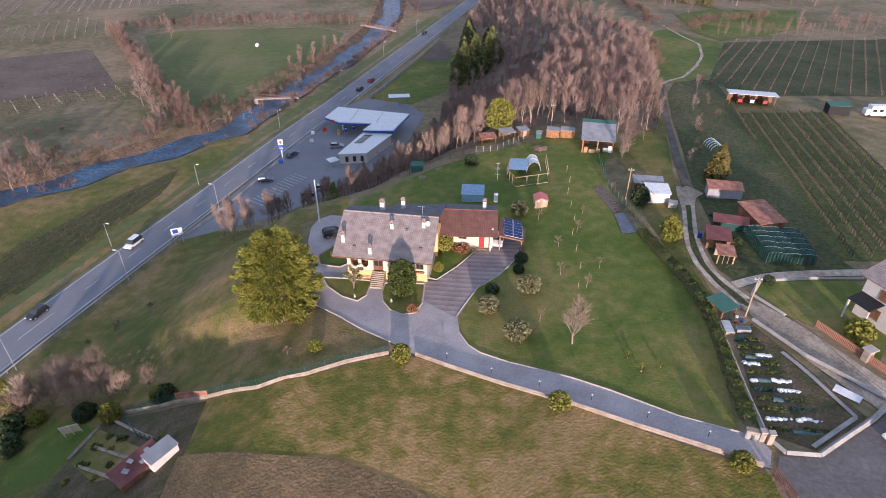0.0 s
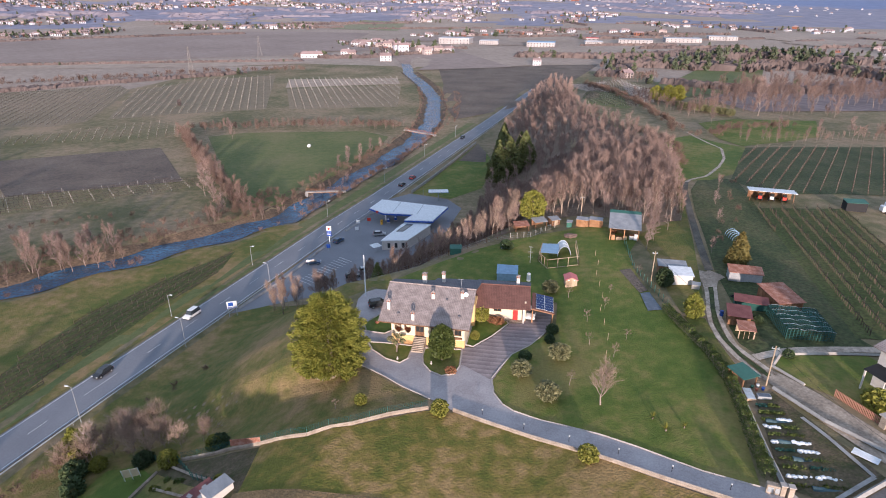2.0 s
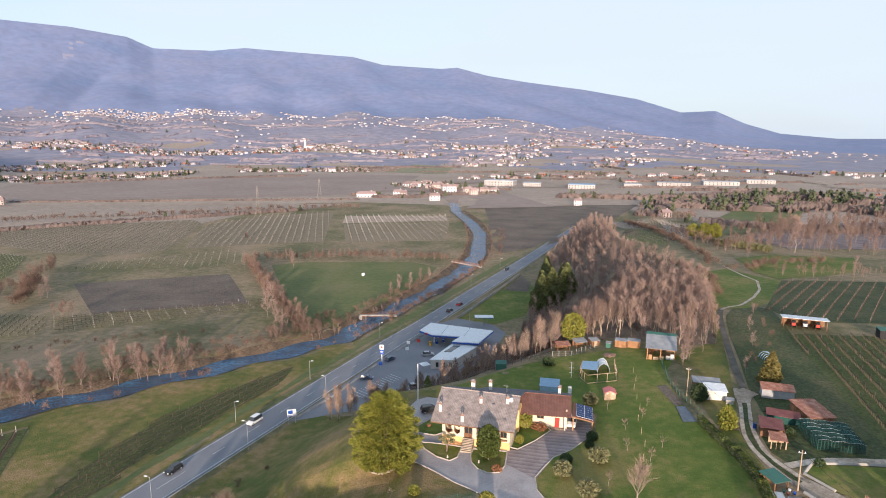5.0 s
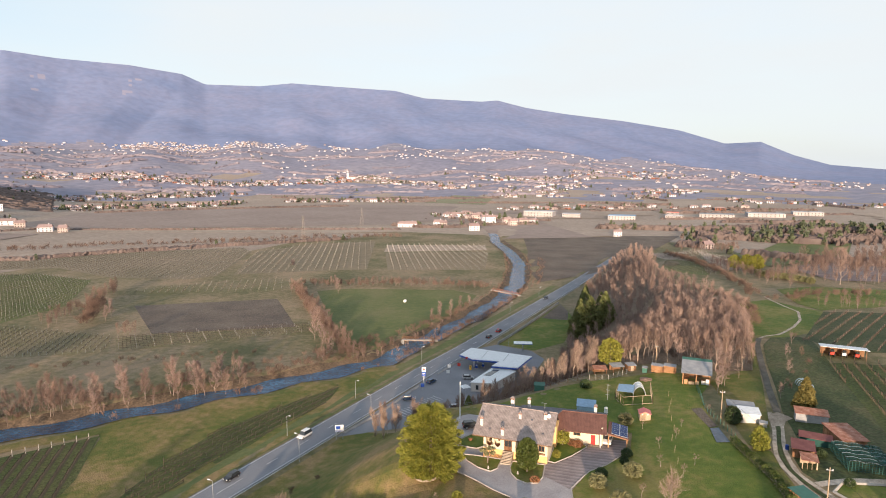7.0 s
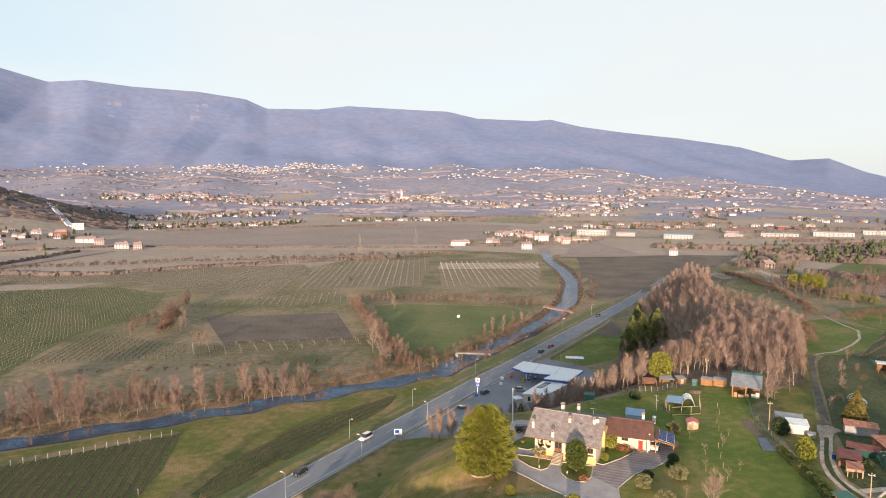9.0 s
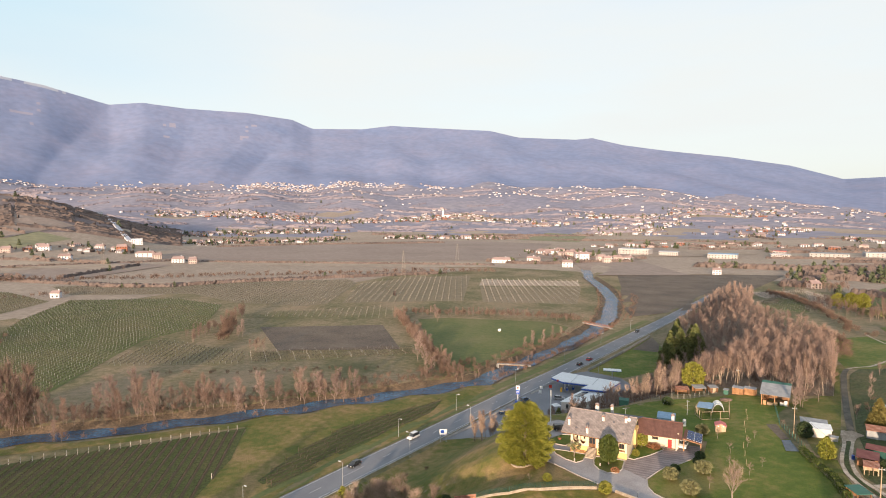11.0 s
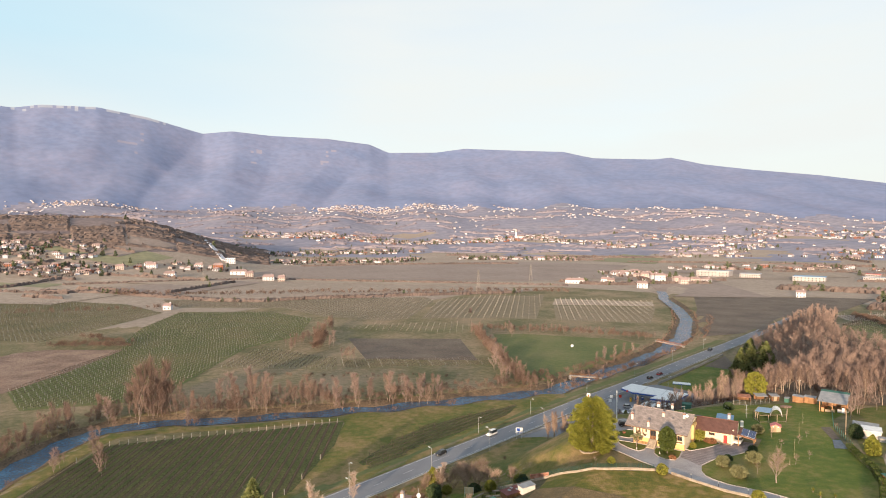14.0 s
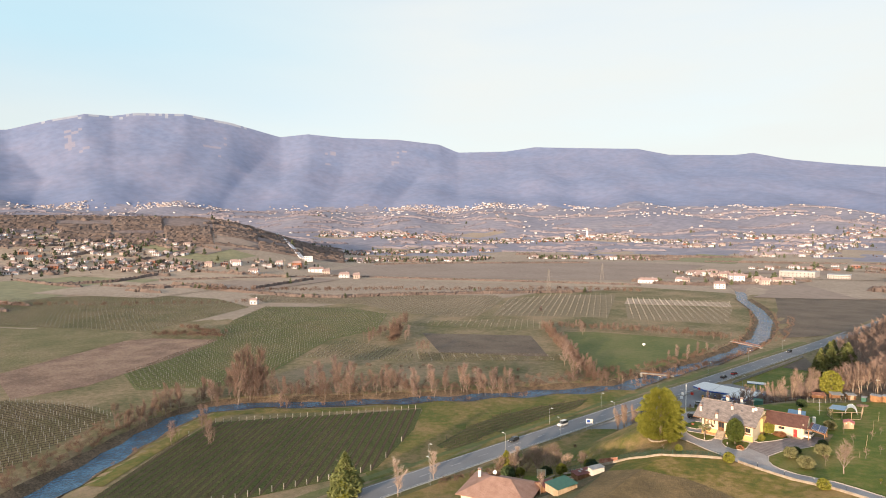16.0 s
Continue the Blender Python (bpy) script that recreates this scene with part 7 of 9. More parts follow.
tagged(part("overhead_cable", wires, M["rubber"], None), "thin overhead cable between utility poles", "cable")

# sheds along the lane
white_shed = shed("white_shed", "white rendered shed with a pale sheet roof", 52.6, 28.2, 3.9, 3.4, 2.1, 2, M["plaster_white"], M["metal_white"], 0.3, 0.2, False)
shed("lean_to", "old grey board lean-to behind the white shed", 51.4, 31.6, 5.2, 2.6, 2.2, 0, M["wood"], M["zinc"], 0.3, 0.2, False)
shed("rabbit_hutch", "small grey hutch beside the white shed", 55.0, 25.2, 1.4, 1.1, 1.0, -10, M["concrete"], M["zinc"], 0.15, 0.1, False)
shed("tin_shed", "long tin shed with rusty ridged roof", 64.3, 29.2, 5.8, 2.6, 1.9, -4, M["zinc"], M["rust"], 0.5, 0.2, False)
shed("rust_shed", "open board shed with rusty sheet roof", 67.8, 19.6, 4.4, 6.2, 2.0, 18, M["wood"], M["rust"], 0.6, 0.3, False)
shed("maroon_shed", "long low shed with maroon sheet roof", 62.6, 17.6, 5.2, 2.0, 1.6, -10, M["green_net"], M["maroon_roof"], 0.4, 0.2, False)
shed("maroon_shed", "small shed with maroon sheet roof", 59.6, 13.0, 3.4, 3.6, 1.8, -8, M["wood"], M["maroon_roof"], 0.35, 0.25, False)
aviary = shed("bird_cage", "small timber cage with rusty sheet roof", 59.6, 8.2, 2.4, 2.6, 1.7, -4, M["wood_pale"], M["rust"], 0.3, 0.15, False, open_front=True)
for i in range(4):
    part("bar", boxed(-1.1 + 0.7 * i, -1.04 + 0.7 * i, -1.28, -1.22, 0, 1.7), M["wood_pale"], aviary)
barrel = thing("barrel", "blue plastic barrel beside a shed", "barrel", pose(57.4, 14.6, gz(57.4, 14.6)))
part("barrel_body", tube(bmesh.new(), (0, 0, 0), (0, 0, 0.95), 0.32, sides=14), M["blue_paint"], barrel)
part("barrel_lid", tube(bmesh.new(), (0, 0, 0.95), (0, 0, 1.0), 0.28, sides=14), M["blue_paint"], barrel)
for i, (x, y) in enumerate(((60.8, 21.8), (61.8, 21.4), (62.6, 22.0))):
    tyre = thing("tyre", "old black tyre on the ground", "tyre", pose(x, y, gz(x, y)), "old tyres by the sheds")
    bm = bmesh.new()
    for k in range(12):
        a, b = 2 * math.pi * k / 12, 2 * math.pi * (k + 1) / 12
        tube(bm, (0.3 * math.cos(a), 0.3 * math.sin(a), 0.12), (0.3 * math.cos(b), 0.3 * math.sin(b), 0.12), 0.12, sides=6)
    part("tread", bm, M["rubber"], tyre)
# netted cage over hoops
cage = thing("net_cage", "hooped fruit cage covered with dark green net", "greenhouse")
bm = bmesh.new()
CO = [(64.6, 15.4), (65.4, 7.4), (72.4, 7.6), (72.0, 15.0)]
for i in range(4):
    (ax, ay), (bx, by) = CO[i], CO[(i + 1) % 4]
    q = [(ax, ay, gz(ax, ay)), (bx, by, gz(bx, by)), (bx, by, gz(bx, by) + 1.9), (ax, ay, gz(ax, ay) + 1.9)]
    for u in range(14):
        f0 = u / 14
        tube(bm, (ax + (bx - ax) * f0, ay + (by - ay) * f0, q[0][2]), (ax + (bx - ax) * f0, ay + (by - ay) * f0, q[0][2] + 1.9), 0.05, sides=3)
    for u in range(6):
        tube(bm, (ax, ay, gz(ax, ay) + 0.3 * u + 0.2), (bx, by, gz(bx, by) + 0.3 * u + 0.2), 0.05, sides=3)
part("side_net", bm, M["green_net"], cage)
bm = bmesh.new()
net_rows = []
for u in range(21):
    f0 = u / 20
    x0, x1, y = 64.6 + 0.8 * f0, 72.0 + 0.4 * f0, 15.2 - 7.8 * f0
    net_rows.append([bm.verts.new((x0 + (x1 - x0) * k / 18, y, 6.34 + 0.2 * abs(math.sin(math.pi * k / 6)) - 0.12 * abs(math.sin(math.pi * u / 4)))) for k in range(19)])
for lo_, hi_ in zip(net_rows, net_rows[1:]):
    for k in range(18):
        bm.faces.new((lo_[k], hi_[k], hi_[k + 1], lo_[k + 1]))
part("roof_net", bm, M["net_sheet"], cage)
for u in range(6):
    f0 = u / 5
    x0, x1, y = 64.6 + 0.8 * f0, 72.0 + 0.4 * f0, 15.2 - 7.8 * f0
    bm = bmesh.new()
    for k in range(12):
        g0, g1 = k / 12, (k + 1) / 12
        arch = lambda g: 1.9 + 0.2 * abs(math.sin(g * 3 * math.pi))
        tube(bm, (x0 + (x1 - x0) * g0, y, 4.48 + arch(g0)), (x0 + (x1 - x0) * g1, y, 4.48 + arch(g1)), 0.02, sides=4)
    part("hoop", bm, M["metal_grey"], cage)
# tractor shed on the slope
ts = shed("tractor_shed", "long open shed with a white sheet roof", 82.8, 80.5, 10.4, 3.6, 2.6, -6, M["wood"], M["metal_white"], 0.35, 0.5, False, open_front=True, high_front=True)
for dx, m_, lab in ((-2.6, "red_paint", "orange-red tractor parked under the shed"), (0.2, "metal_white", "small white trailer under the shed"), (3.2, "red_paint", "red farm implement under the shed")):
    x, y = 82.8 + dx, 80.2 - 0.1 * dx
    tr = thing("tractor" if dx < -2 else "farm_machine", lab, "tractor" if dx < -2 else "machine", pose(x, y, gz(x, y), 0, 0, 80))
    part("body", boxed(-0.9, 0.7, -0.5, 0.5, 0.5, 1.3, 0.08), M[m_], tr)
    part("cab", boxed(-0.7, 0.1, -0.45, 0.45, 1.3, 1.95, 0.06), M["glass"], tr)
    for wx, r in ((-0.5, 0.55), (0.6, 0.35)):
        for s in (-0.6, 0.6):
            bm = bmesh.new()
            bmesh.ops.create_cone(bm, cap_ends=True, segments=14, radius1=r, radius2=r, depth=0.25, matrix=Matrix.Translation((wx, s, r)) @ Matrix.Rotation(radians(90), 4, "X"))
            part("wheel", bm, M["rubber"], tr)
shed("dark_shed", "dark boarded shed with a green roof", 101, 75.8, 4.8, 2.6, 2.3, 2, M["rubber"], M["green_metal"], 0.3, 0.1, False)
shed("dark_shed", "low black container beside the vineyard", 115.5, 73.8, 5.5, 2.4, 2.2, 10, M["rubber"], M["rubber"], 0.1, 0.05, False)
hoops = thing("garden_hoops", "low blue-green hooped garden tunnel", "greenhouse", pose(68.0, 49.5, gz(68, 49.5), 0, 0, 12))
for k in range(5):
    bm = bmesh.new()
    for i in range(8):
        a, b = math.pi * i / 8, math.pi * (i + 1) / 8
        tube(bm, (-math.cos(a) * 1.4, k * 0.9, math.sin(a) * 1.4), (-math.cos(b) * 1.4, k * 0.9, math.sin(b) * 1.4), 0.06, sides=4)
    part("hoop", bm, M["blue_sheet"], hoops)
# white house at the east edge
nh = thing("neighbour_house", "white rendered two-storey house with brown shutters", "house", pose(79.0, -5.5, gz(79, -5.5), 0, 0, 28))
part("wall", boxed(-4.2, 4.2, -4.5, 4.5, 0, 6.3), M["plaster_white"], nh)
roof_sheet("roof", nh, [(-5.0, 5.2, 6.1), (-5.0, -5.2, 6.1), (0, -5.2, 7.9), (0, 5.2, 7.9)], M["roof_grey"], 0.2)
roof_sheet("roof", nh, [(5.0, -5.2, 6.1), (5.0, 5.2, 6.1), (0, 5.2, 7.89), (0, -5.2, 7.89)], M["roof_grey"], 0.2)
for y in (-2.6, 1.2):
    for z in (1.0, 3.9):
        w = part("window", boxed(-4.27, -4.2, y, y + 1.1, z, z + 1.4), M["wood"], nh, "closed brown window shutters")
        part("sill", boxed(-4.38, -4.2, y - 0.1, y + 1.2, z - 0.08, z), M["stone"], w)
part("porch_roof", slab(bmesh.new(), [(-6.6, 1.2, 3.2), (-4.2, 1.2, 3.6), (-4.2, 4.4, 3.6), (-6.6, 4.4, 3.2)], 0.15), M["rubber"], nh, "dark lean-to porch roof")
part("porch_post", boxed(-6.5, -6.3, 1.3, 1.5, 0, 3.1), M["plaster_white"], nh)
part("porch_post", boxed(-6.5, -6.3, 4.1, 4.3, 0, 3.1), M["plaster_white"], nh)
fence = thing("picket_fence", "terracotta-coloured picket fence beside the lane", "fence")
fence["kind"] = "structure"
a, b = Vector((67.3, -7.3, 0)), Vector((73.0, -16.4, 0))
for i in range(54):
    p = a.lerp(b, i / 53)
    part("picket", boxed(p.x - 0.05, p.x + 0.05, p.y - 0.03, p.y + 0.03, gz(p.x, p.y), gz(p.x, p.y) + 1.15), M["terracotta"], fence)
for z in (0.3, 0.9):
    part("rail", tube(bmesh.new(), (a.x, a.y, gz(a.x, a.y) + z), (b.x, b.y, gz(b.x, b.y) + z), 0.05, sides=4), M["terracotta"], fence)
gp = thing("gate_pillar", "stone gate pillar with a flat cap", "pillar", pose(71.0, -13.0, gz(71, -13), 0, 0, 30))
part("shaft", boxed(-0.5, 0.5, -0.4, 0.4, 0, 1.7, 0.03), M["stone"], gp)
part("cap", boxed(-0.75, 0.75, -0.6, 0.6, 1.7, 1.85, 0.02), M["kerb"], gp)
lw = thing("low_wall", "low white concrete wall round a lawn", "wall")
lw["kind"] = "structure"
for (ax, ay), (bx, by) in zip([(64.2, -5.3), (61.3, -0.8), (63.2, 2.4), (71, 3.9)], [(61.3, -0.8), (63.2, 2.4), (71, 3.9), (78, 4.8)]):
    part("wall_block", tube(bmesh.new(), (ax, ay, gz(ax, ay) + 0.15), (bx, by, gz(bx, by) + 0.15), 0.26, sides=4), M["post_grey"], lw)
drape("neighbour_lawn", [(64.2, -5.3), (61.6, -0.8), (63.4, 2.2), (76, 4.2), (80, -2), (72, -14), (67.3, -7.5)], M["lawn"], 0.07, 2.5, "dark green lawn of the neighbouring house", "lawn")

# kitchen garden: lean-to, coverings, beds, walls
shed("green_lean_to", "garden lean-to with a green sheet roof", 56.1, -4.9, 2.6, 2.9, 1.8, 32, M["wood"], M["green_metal"], 0.25, 0.2, False, open_front=True)
gw = thing("garden_wall", "low concrete wall round the vegetable garden", "wall")
gw["kind"] = "structure"
for line in ([(55.2, -2.8), (55.4, -12), (55.6, -20), (55.9, -25.6)], [(57.2, -28.3), (60.4, -28.4), (67.6, -23.0), (70.6, -20.2)], [(59.8, -6.6), (64.0, -13.4), (70.3, -19.6)], [(55.9, -26.2), (57.2, -28.3)]):
    for (ax, ay), (bx, by) in zip(line, line[1:]):
        n = max(1, int(math.hypot(bx - ax, by - ay) / 3))
        for i in range(n):
            p0, p1 = (ax + (bx - ax) * i / n, ay + (by - ay) * i / n), (ax + (bx - ax) * (i + 1) / n, ay + (by - ay) * (i + 1) / n)
            part("wall_block", tube(bmesh.new(), (*p0, gz(*p0) + 0.35), (*p1, gz(*p1) + 0.35), 0.30, sides=4), M["concrete"], gw)
rng = random.Random(17)
for i in range(11):
    y = -10.5 - 1.45 * i
    x0, x1 = 56.6, 59.6 + 0.36 * i
    for k in range(2):
        xa, xb = x0 + (x1 - x0) * k / 2, x0 + (x1 - x0) * (k + 0.94) / 2
        cover = (i, k) in ((3, 0), (5, 0), (5, 1), (9, 0), (9, 1), (6, 1), (2, 1))
        rowt = thing("vegetable_row", "garden row under crumpled white fleece" if cover else "row of low green winter vegetables", "garden row", pose(0, 0, 0))
        bm = bmesh.new()
        if cover:
            for j in range(5):
                ball(bm, (xa + (xb - xa) * (j + 0.5) / 5, y + rng.uniform(-0.15, 0.15), gz(xa, y) + 0.15), 0.4, (0.9, 0.8, 0.55), 2, 0.5)
            part("fleece", bm, M["metal_white"], rowt)
        else:
            v, f = leaves(rng, 150, lambda r, xa=xa, xb=xb, y=y: (Vector((r.uniform(xa, xb), y + r.uniform(-0.3, 0.3), gz(xa, y) + 0.1 + r.uniform(0, 0.3))), Vector((0, 0, 1))), 0.2, 1.4)
            mesh_of("foliage", v, f, M["leaf_green"] if (i + k) % 3 else M["green_net"], rowt)
for i, (y, x0, x1) in enumerate(((-12.9, 57.0, 60.2), (-16.9, 57.4, 61.4), (-19.9, 58.2, 62.6), (-24.6, 58.8, 63.4))):
    tn = thing("net_tunnel", "low dark blue-green net tunnel over a garden row", "garden net", pose(x0, y - 0.75, gz(x0, y)))
    bm = bmesh.new()
    arc = [(0.38 * math.cos(math.pi * k / 8), 0.05 + 0.32 * math.sin(math.pi * k / 8)) for k in range(9)]
    L = x1 - x0
    rings = [[bm.verts.new((L * j / 6, yy + 0.05 * math.sin(j * 2.3 + i), zz * (1 + 0.12 * math.sin(j * 1.7)))) for yy, zz in arc] for j in range(7)]
    for j in range(6):
        for k in range(8):
            bm.faces.new((rings[j][k], rings[j + 1][k], rings[j + 1][k + 1], rings[j][k + 1]))
    bm.faces.new(rings[0])
    bm.faces.new(rings[6][::-1])
    part("net", bm, M["tunnel_net"], tn)
slabm = thing("sheet_board", "white board lying in the garden", "board", pose(66.4, -19.4, gz(66.4, -19.4) + 0.25, 4, 0, -38))
part("board", boxed(-1.4, 1.4, -0.6, 0.6, 0, 0.05), M["metal_white"], slabm)
ribbon("garden_path", [(61.6, -12.6), (63.4, -16.2), (64.8, -20), (66.0, -22.8)], 0.5, M["concrete"], lift=0.16, label="pale concrete garden path", category="path", step=1)
ribbon("garden_path", [(60.2, -27.2), (66.0, -22.8)], 0.5, M["concrete"], lift=0.16, label="pale concrete edging path", category="path", step=1)
for x, y, h in ((55.3, -26.6, 1.5), (56.0, -26.9, 1.6)):
    p = thing("gate_pillar", "pale stone entrance pillar", "pillar", pose(x, y, gz(x, y)))
    part("shaft", boxed(-0.28, 0.28, -0.28, 0.28, 0, h, 0.02), M["stone"], p)
    part("cap", boxed(-0.36, 0.36, -0.36, 0.36, h, h + 0.1, 0.02), M["kerb"], p)
mb = thing("meter_box", "pale meter cabinet beside the gate", "cabinet", pose(54.5, -26.3, gz(54.5, -26.3), 0, 0, -8))
part("cabinet_body", boxed(-0.8, 0.8, -0.35, 0.35, 0, 1.25, 0.02), M["stone"], mb)
for sx in (-0.38, 0.38):
    part("cabinet_door", boxed(sx - 0.3, sx + 0.3, -0.38, -0.34, 0.3, 1.0), M["metal_grey"], mb)
cf = thing("cold_frame", "low garden cold frame with pale panes", "cold frame", pose(56.3, -8.2, gz(56.3, -8.2), 0, 0, 3))
part("frame", boxed(-0.6, 0.6, -1.3, 1.3, 0, 0.4, 0.02), M["wood_pale"], cf)
for k in range(3):
    part("pane", boxed(-0.56, 0.56, -1.24 + 0.84 * k, -0.46 + 0.84 * k, 0.4, 0.44), M["plastic_clear"], cf)
tk = thing("water_trough", "dark rectangular trough beside the cold frame", "trough", pose(58.1, -8.6, gz(58.1, -8.6), 0, 0, 4))
part("trough_body", boxed(-0.9, 0.9, -0.45, 0.45, 0, 0.5, 0.03), M["metal_grey"], tk)
part("trough_water", boxed(-0.8, 0.8, -0.36, 0.36, 0.5, 0.51), M["sheet_dark"], tk)
for i, (x, y, c) in enumerate(((57.2, -6.3, "green_metal"), (58.0, -6.0, "metal_white"), (58.5, -6.7, "blue_paint"), (57.6, -7.0, "brick"))):
    bk = thing("bucket", ("green plastic bucket by the lean-to", "white plastic bucket by the lean-to", "blue plastic bucket by the lean-to", "terracotta bucket by the lean-to")[i], "bucket", pose(x, y, gz(x, y)))
    part("bucket_body", tube(bmesh.new(), (0, 0, 0), (0, 0, 0.42), 0.17, 0.23, 12), M[c], bk)
gate = thing("gate", "red-brown iron driveway gate standing open", "gate", pose(55.2, -30.9, gz(55.2, -30.9), 0, 0, -72))
part("gate_frame", boxed(0, 3.4, -0.04, 0.04, 0.1, 0.2), M["rust"], gate)
part("gate_frame", boxed(0, 3.4, -0.04, 0.04, 1.35, 1.45), M["rust"], gate)
for i in range(18):
    part("gate_bar", boxed(0.02 + 0.195 * i, 0.09 + 0.195 * i, -0.03, 0.03, 0.2, 1.35), M["rust"], gate)
small_gate = thing("gate", "brown timber gate in the garden wall", "gate", pose(-16.6, -21.6, gz(-14, -21.9) + 0.2, 0, 0, -8))
for i in range(20):
    part("gate_board", boxed(0.28 * i, 0.28 * i + 0.24, -0.04, 0.04, -0.6 + 0.11 * i, 0.5 + 0.11 * i), M["rust"], small_gate)
for i in range(6):
    u = (i + 0.5) / 6
    x, y = 17 + 36 * u, -15.0 - 13.2 * u
    lp = thing("garden_lamp", "small dark path lamp beside the driveway", "lamp", pose(x, y + 0.5, gz(x, y + 0.5)), "path lamps")
    part("stem", tube(bmesh.new(), (0, 0, 0), (0, 0, 0.95), 0.04, sides=6), M["rubber"], lp)
    part("lamp_head", ball(bmesh.new(), (0, 0, 1.02), 0.14, sub=2), M["metal_grey"], lp)
pot = thing("flower_pot", "terracotta pot on the small lawn", "pot", pose(-2.6, 7.2, gz(-2.6, 7.2) + 0.2))
part("pot_body", tube(bmesh.new(), (0, 0, 0), (0, 0, 0.5), 0.35, 0.5, 12), M["brick"], pot)
part("pot_plant", ball(bmesh.new(), (0, 0, 0.55), 0.4, (1, 1, 0.5), 2, 0.4), M["leaf_green"], pot)
for x, y in ((4.4, -4.2), (10.2, -4.8)):
    st = thing("garden_figure", "small pale stone garden ornament", "ornament", pose(x, y, gz(x, y) + 0.2))
    ornament = ball(ball(bmesh.new(), (0, 0, 0.2), 0.18, (1, 1, 1.2), 2, 0.2), (0, 0, 0.5), 0.13, sub=2)
    part("ornament_body", ornament, M["kerb"], st)

# garden of the house below, to the west
shed("red_shed", "garden shed with red-brown sheet roof", -14.6, -33.4, 2.9, 5.6, 1.4, -28, M["wood"], M["maroon_roof"], 0.5, 0.2, False)
shed("white_hut", "small white rendered hut with grey flat roof", -12.0, -32.2, 2.0, 3.4, 1.7, -28, M["plaster_white"], M["zinc"], 0.25, 0.15, False)
for k, (dx, dy, w, d) in enumerate(((-0.4, 1.7, 0.9, 0.6), (0.5, 0.6, 0.6, 0.8), (-0.6, -0.4, 0.7, 0.5), (0.3, -1.5, 0.8, 0.6), (0.6, 2.1, 0.6, 0.5))):
    c28, s28 = math.cos(radians(-28)), math.sin(radians(-28))
    px, py = -14.6 + c28 * dx - s28 * dy, -33.4 + s28 * dx + c28 * dy
    patch = thing("loose_sheet", "loose pale roofing sheet lying on the red shed roof", "sheet", pose(px, py, gz(-14.6, -33.4) + 1.78 + 0.02 * k, 6, 4, -28 + 9 * k))
    part("sheet", boxed(-w / 2, w / 2, -d / 2, d / 2, 0, 0.05), M["zinc"], patch)
goal = thing("board_screen", "white-framed yellow board screen", "screen", pose(-33.4, -23.4, gz(-33.4, -23.4), 18, 0, 30))
part("board", boxed(-1.1, 1.1, -0.04, 0.04, 0.9, 3.0), M["plaster_cream"], goal)
for sx in (-1.15, 0, 1.15):
    part("frame_bar", boxed(sx - 0.06, sx + 0.06, -0.08, 0.0, 0, 3.1), M["metal_white"], goal)
post_fence("garden_fence", "green mesh fence between the gardens", [(-26.5, -21.2), (-20, -26.6), (-13.4, -30.2), (-10.6, -31.0)], 1.4, 1.4, M["green_metal"], M["green_net"], 8)
post_fence("garden_fence", "green mesh fence above the road slope", [(-26.5, -21.2), (-32, -19.6), (-38, -18.5)], 1.6, 1.4, M["green_metal"], M["green_net"], 6)
for line in ([(-27.6, -21.9), (-16.4, -28.0)], [(-26.6, -27.1), (-17, -31.2)], [(-26.7, -30.3), (-16.9, -34.3)], [(-29.4, -22.8), (-30.2, -28.5)]):
    for (ax, ay), (bx, by) in zip(line, line[1:]):
        w = thing("terrace_wall", "low pale concrete terrace wall", "wall")
        w["kind"] = "structure"
        for i in range(6):
            u, v_ = i / 6, (i + 1) / 6
            p0, p1 = (ax + (bx - ax) * u, ay + (by - ay) * u), (ax + (bx - ax) * v_, ay + (by - ay) * v_)
            part("wall_block", tube(bmesh.new(), (*p0, gz(*p0) + 0.2), (*p1, gz(*p1) + 0.2), 0.25, sides=4), M["stone"], w)
drape("garden_lawn", [(-42, -27), (-41, -20.5), (-35, -20), (-30, -23.5), (-30.5, -29), (-32, -31.5), (-38, -33)], M["lawn"], 0.07, 2, "small green garden lawn on the slope", "lawn")
drape("kitchen_garden", [(-29, -23.3), (-17, -29.4), (-16.2, -33.6), (-22, -33.5), (-29, -29.4)], M["slope_grass"], 0.08, 2, "small terraced vegetable garden", "garden")
shed("green_roof_shed", "garden shelter with pale green sheet roof", -13.6, -46.0, 4.6, 5.6, 2.0, -20, M["wood_pale"], M["green_metal"], 0.5, 0.2, False)
shed("red_shed", "small shed with dark red roof", -21.0, -40.4, 4.2, 4.0, 1.7, -20, M["wood"], M["maroon_roof"], 0.8, 0.2)
wg = random.Random(61)
for i in range(12):
    x, y = wg.uniform(-28, -18), wg.uniform(-33, -24.5)
    tuftp = thing("garden_plant", "leafy winter vegetable plant in the terraced garden", "plant", pose(x, y, gz(x, y)))
    v, f = leaves(wg, 90, lobed(0.0, 0.5, 0.55, ballp, i * 1.3, 0.4, 0.2), 0.22, 1.6)
    mesh_of("foliage", v, f, M["leaf_green"] if i % 3 else M["leaf_yellow"], tuftp)
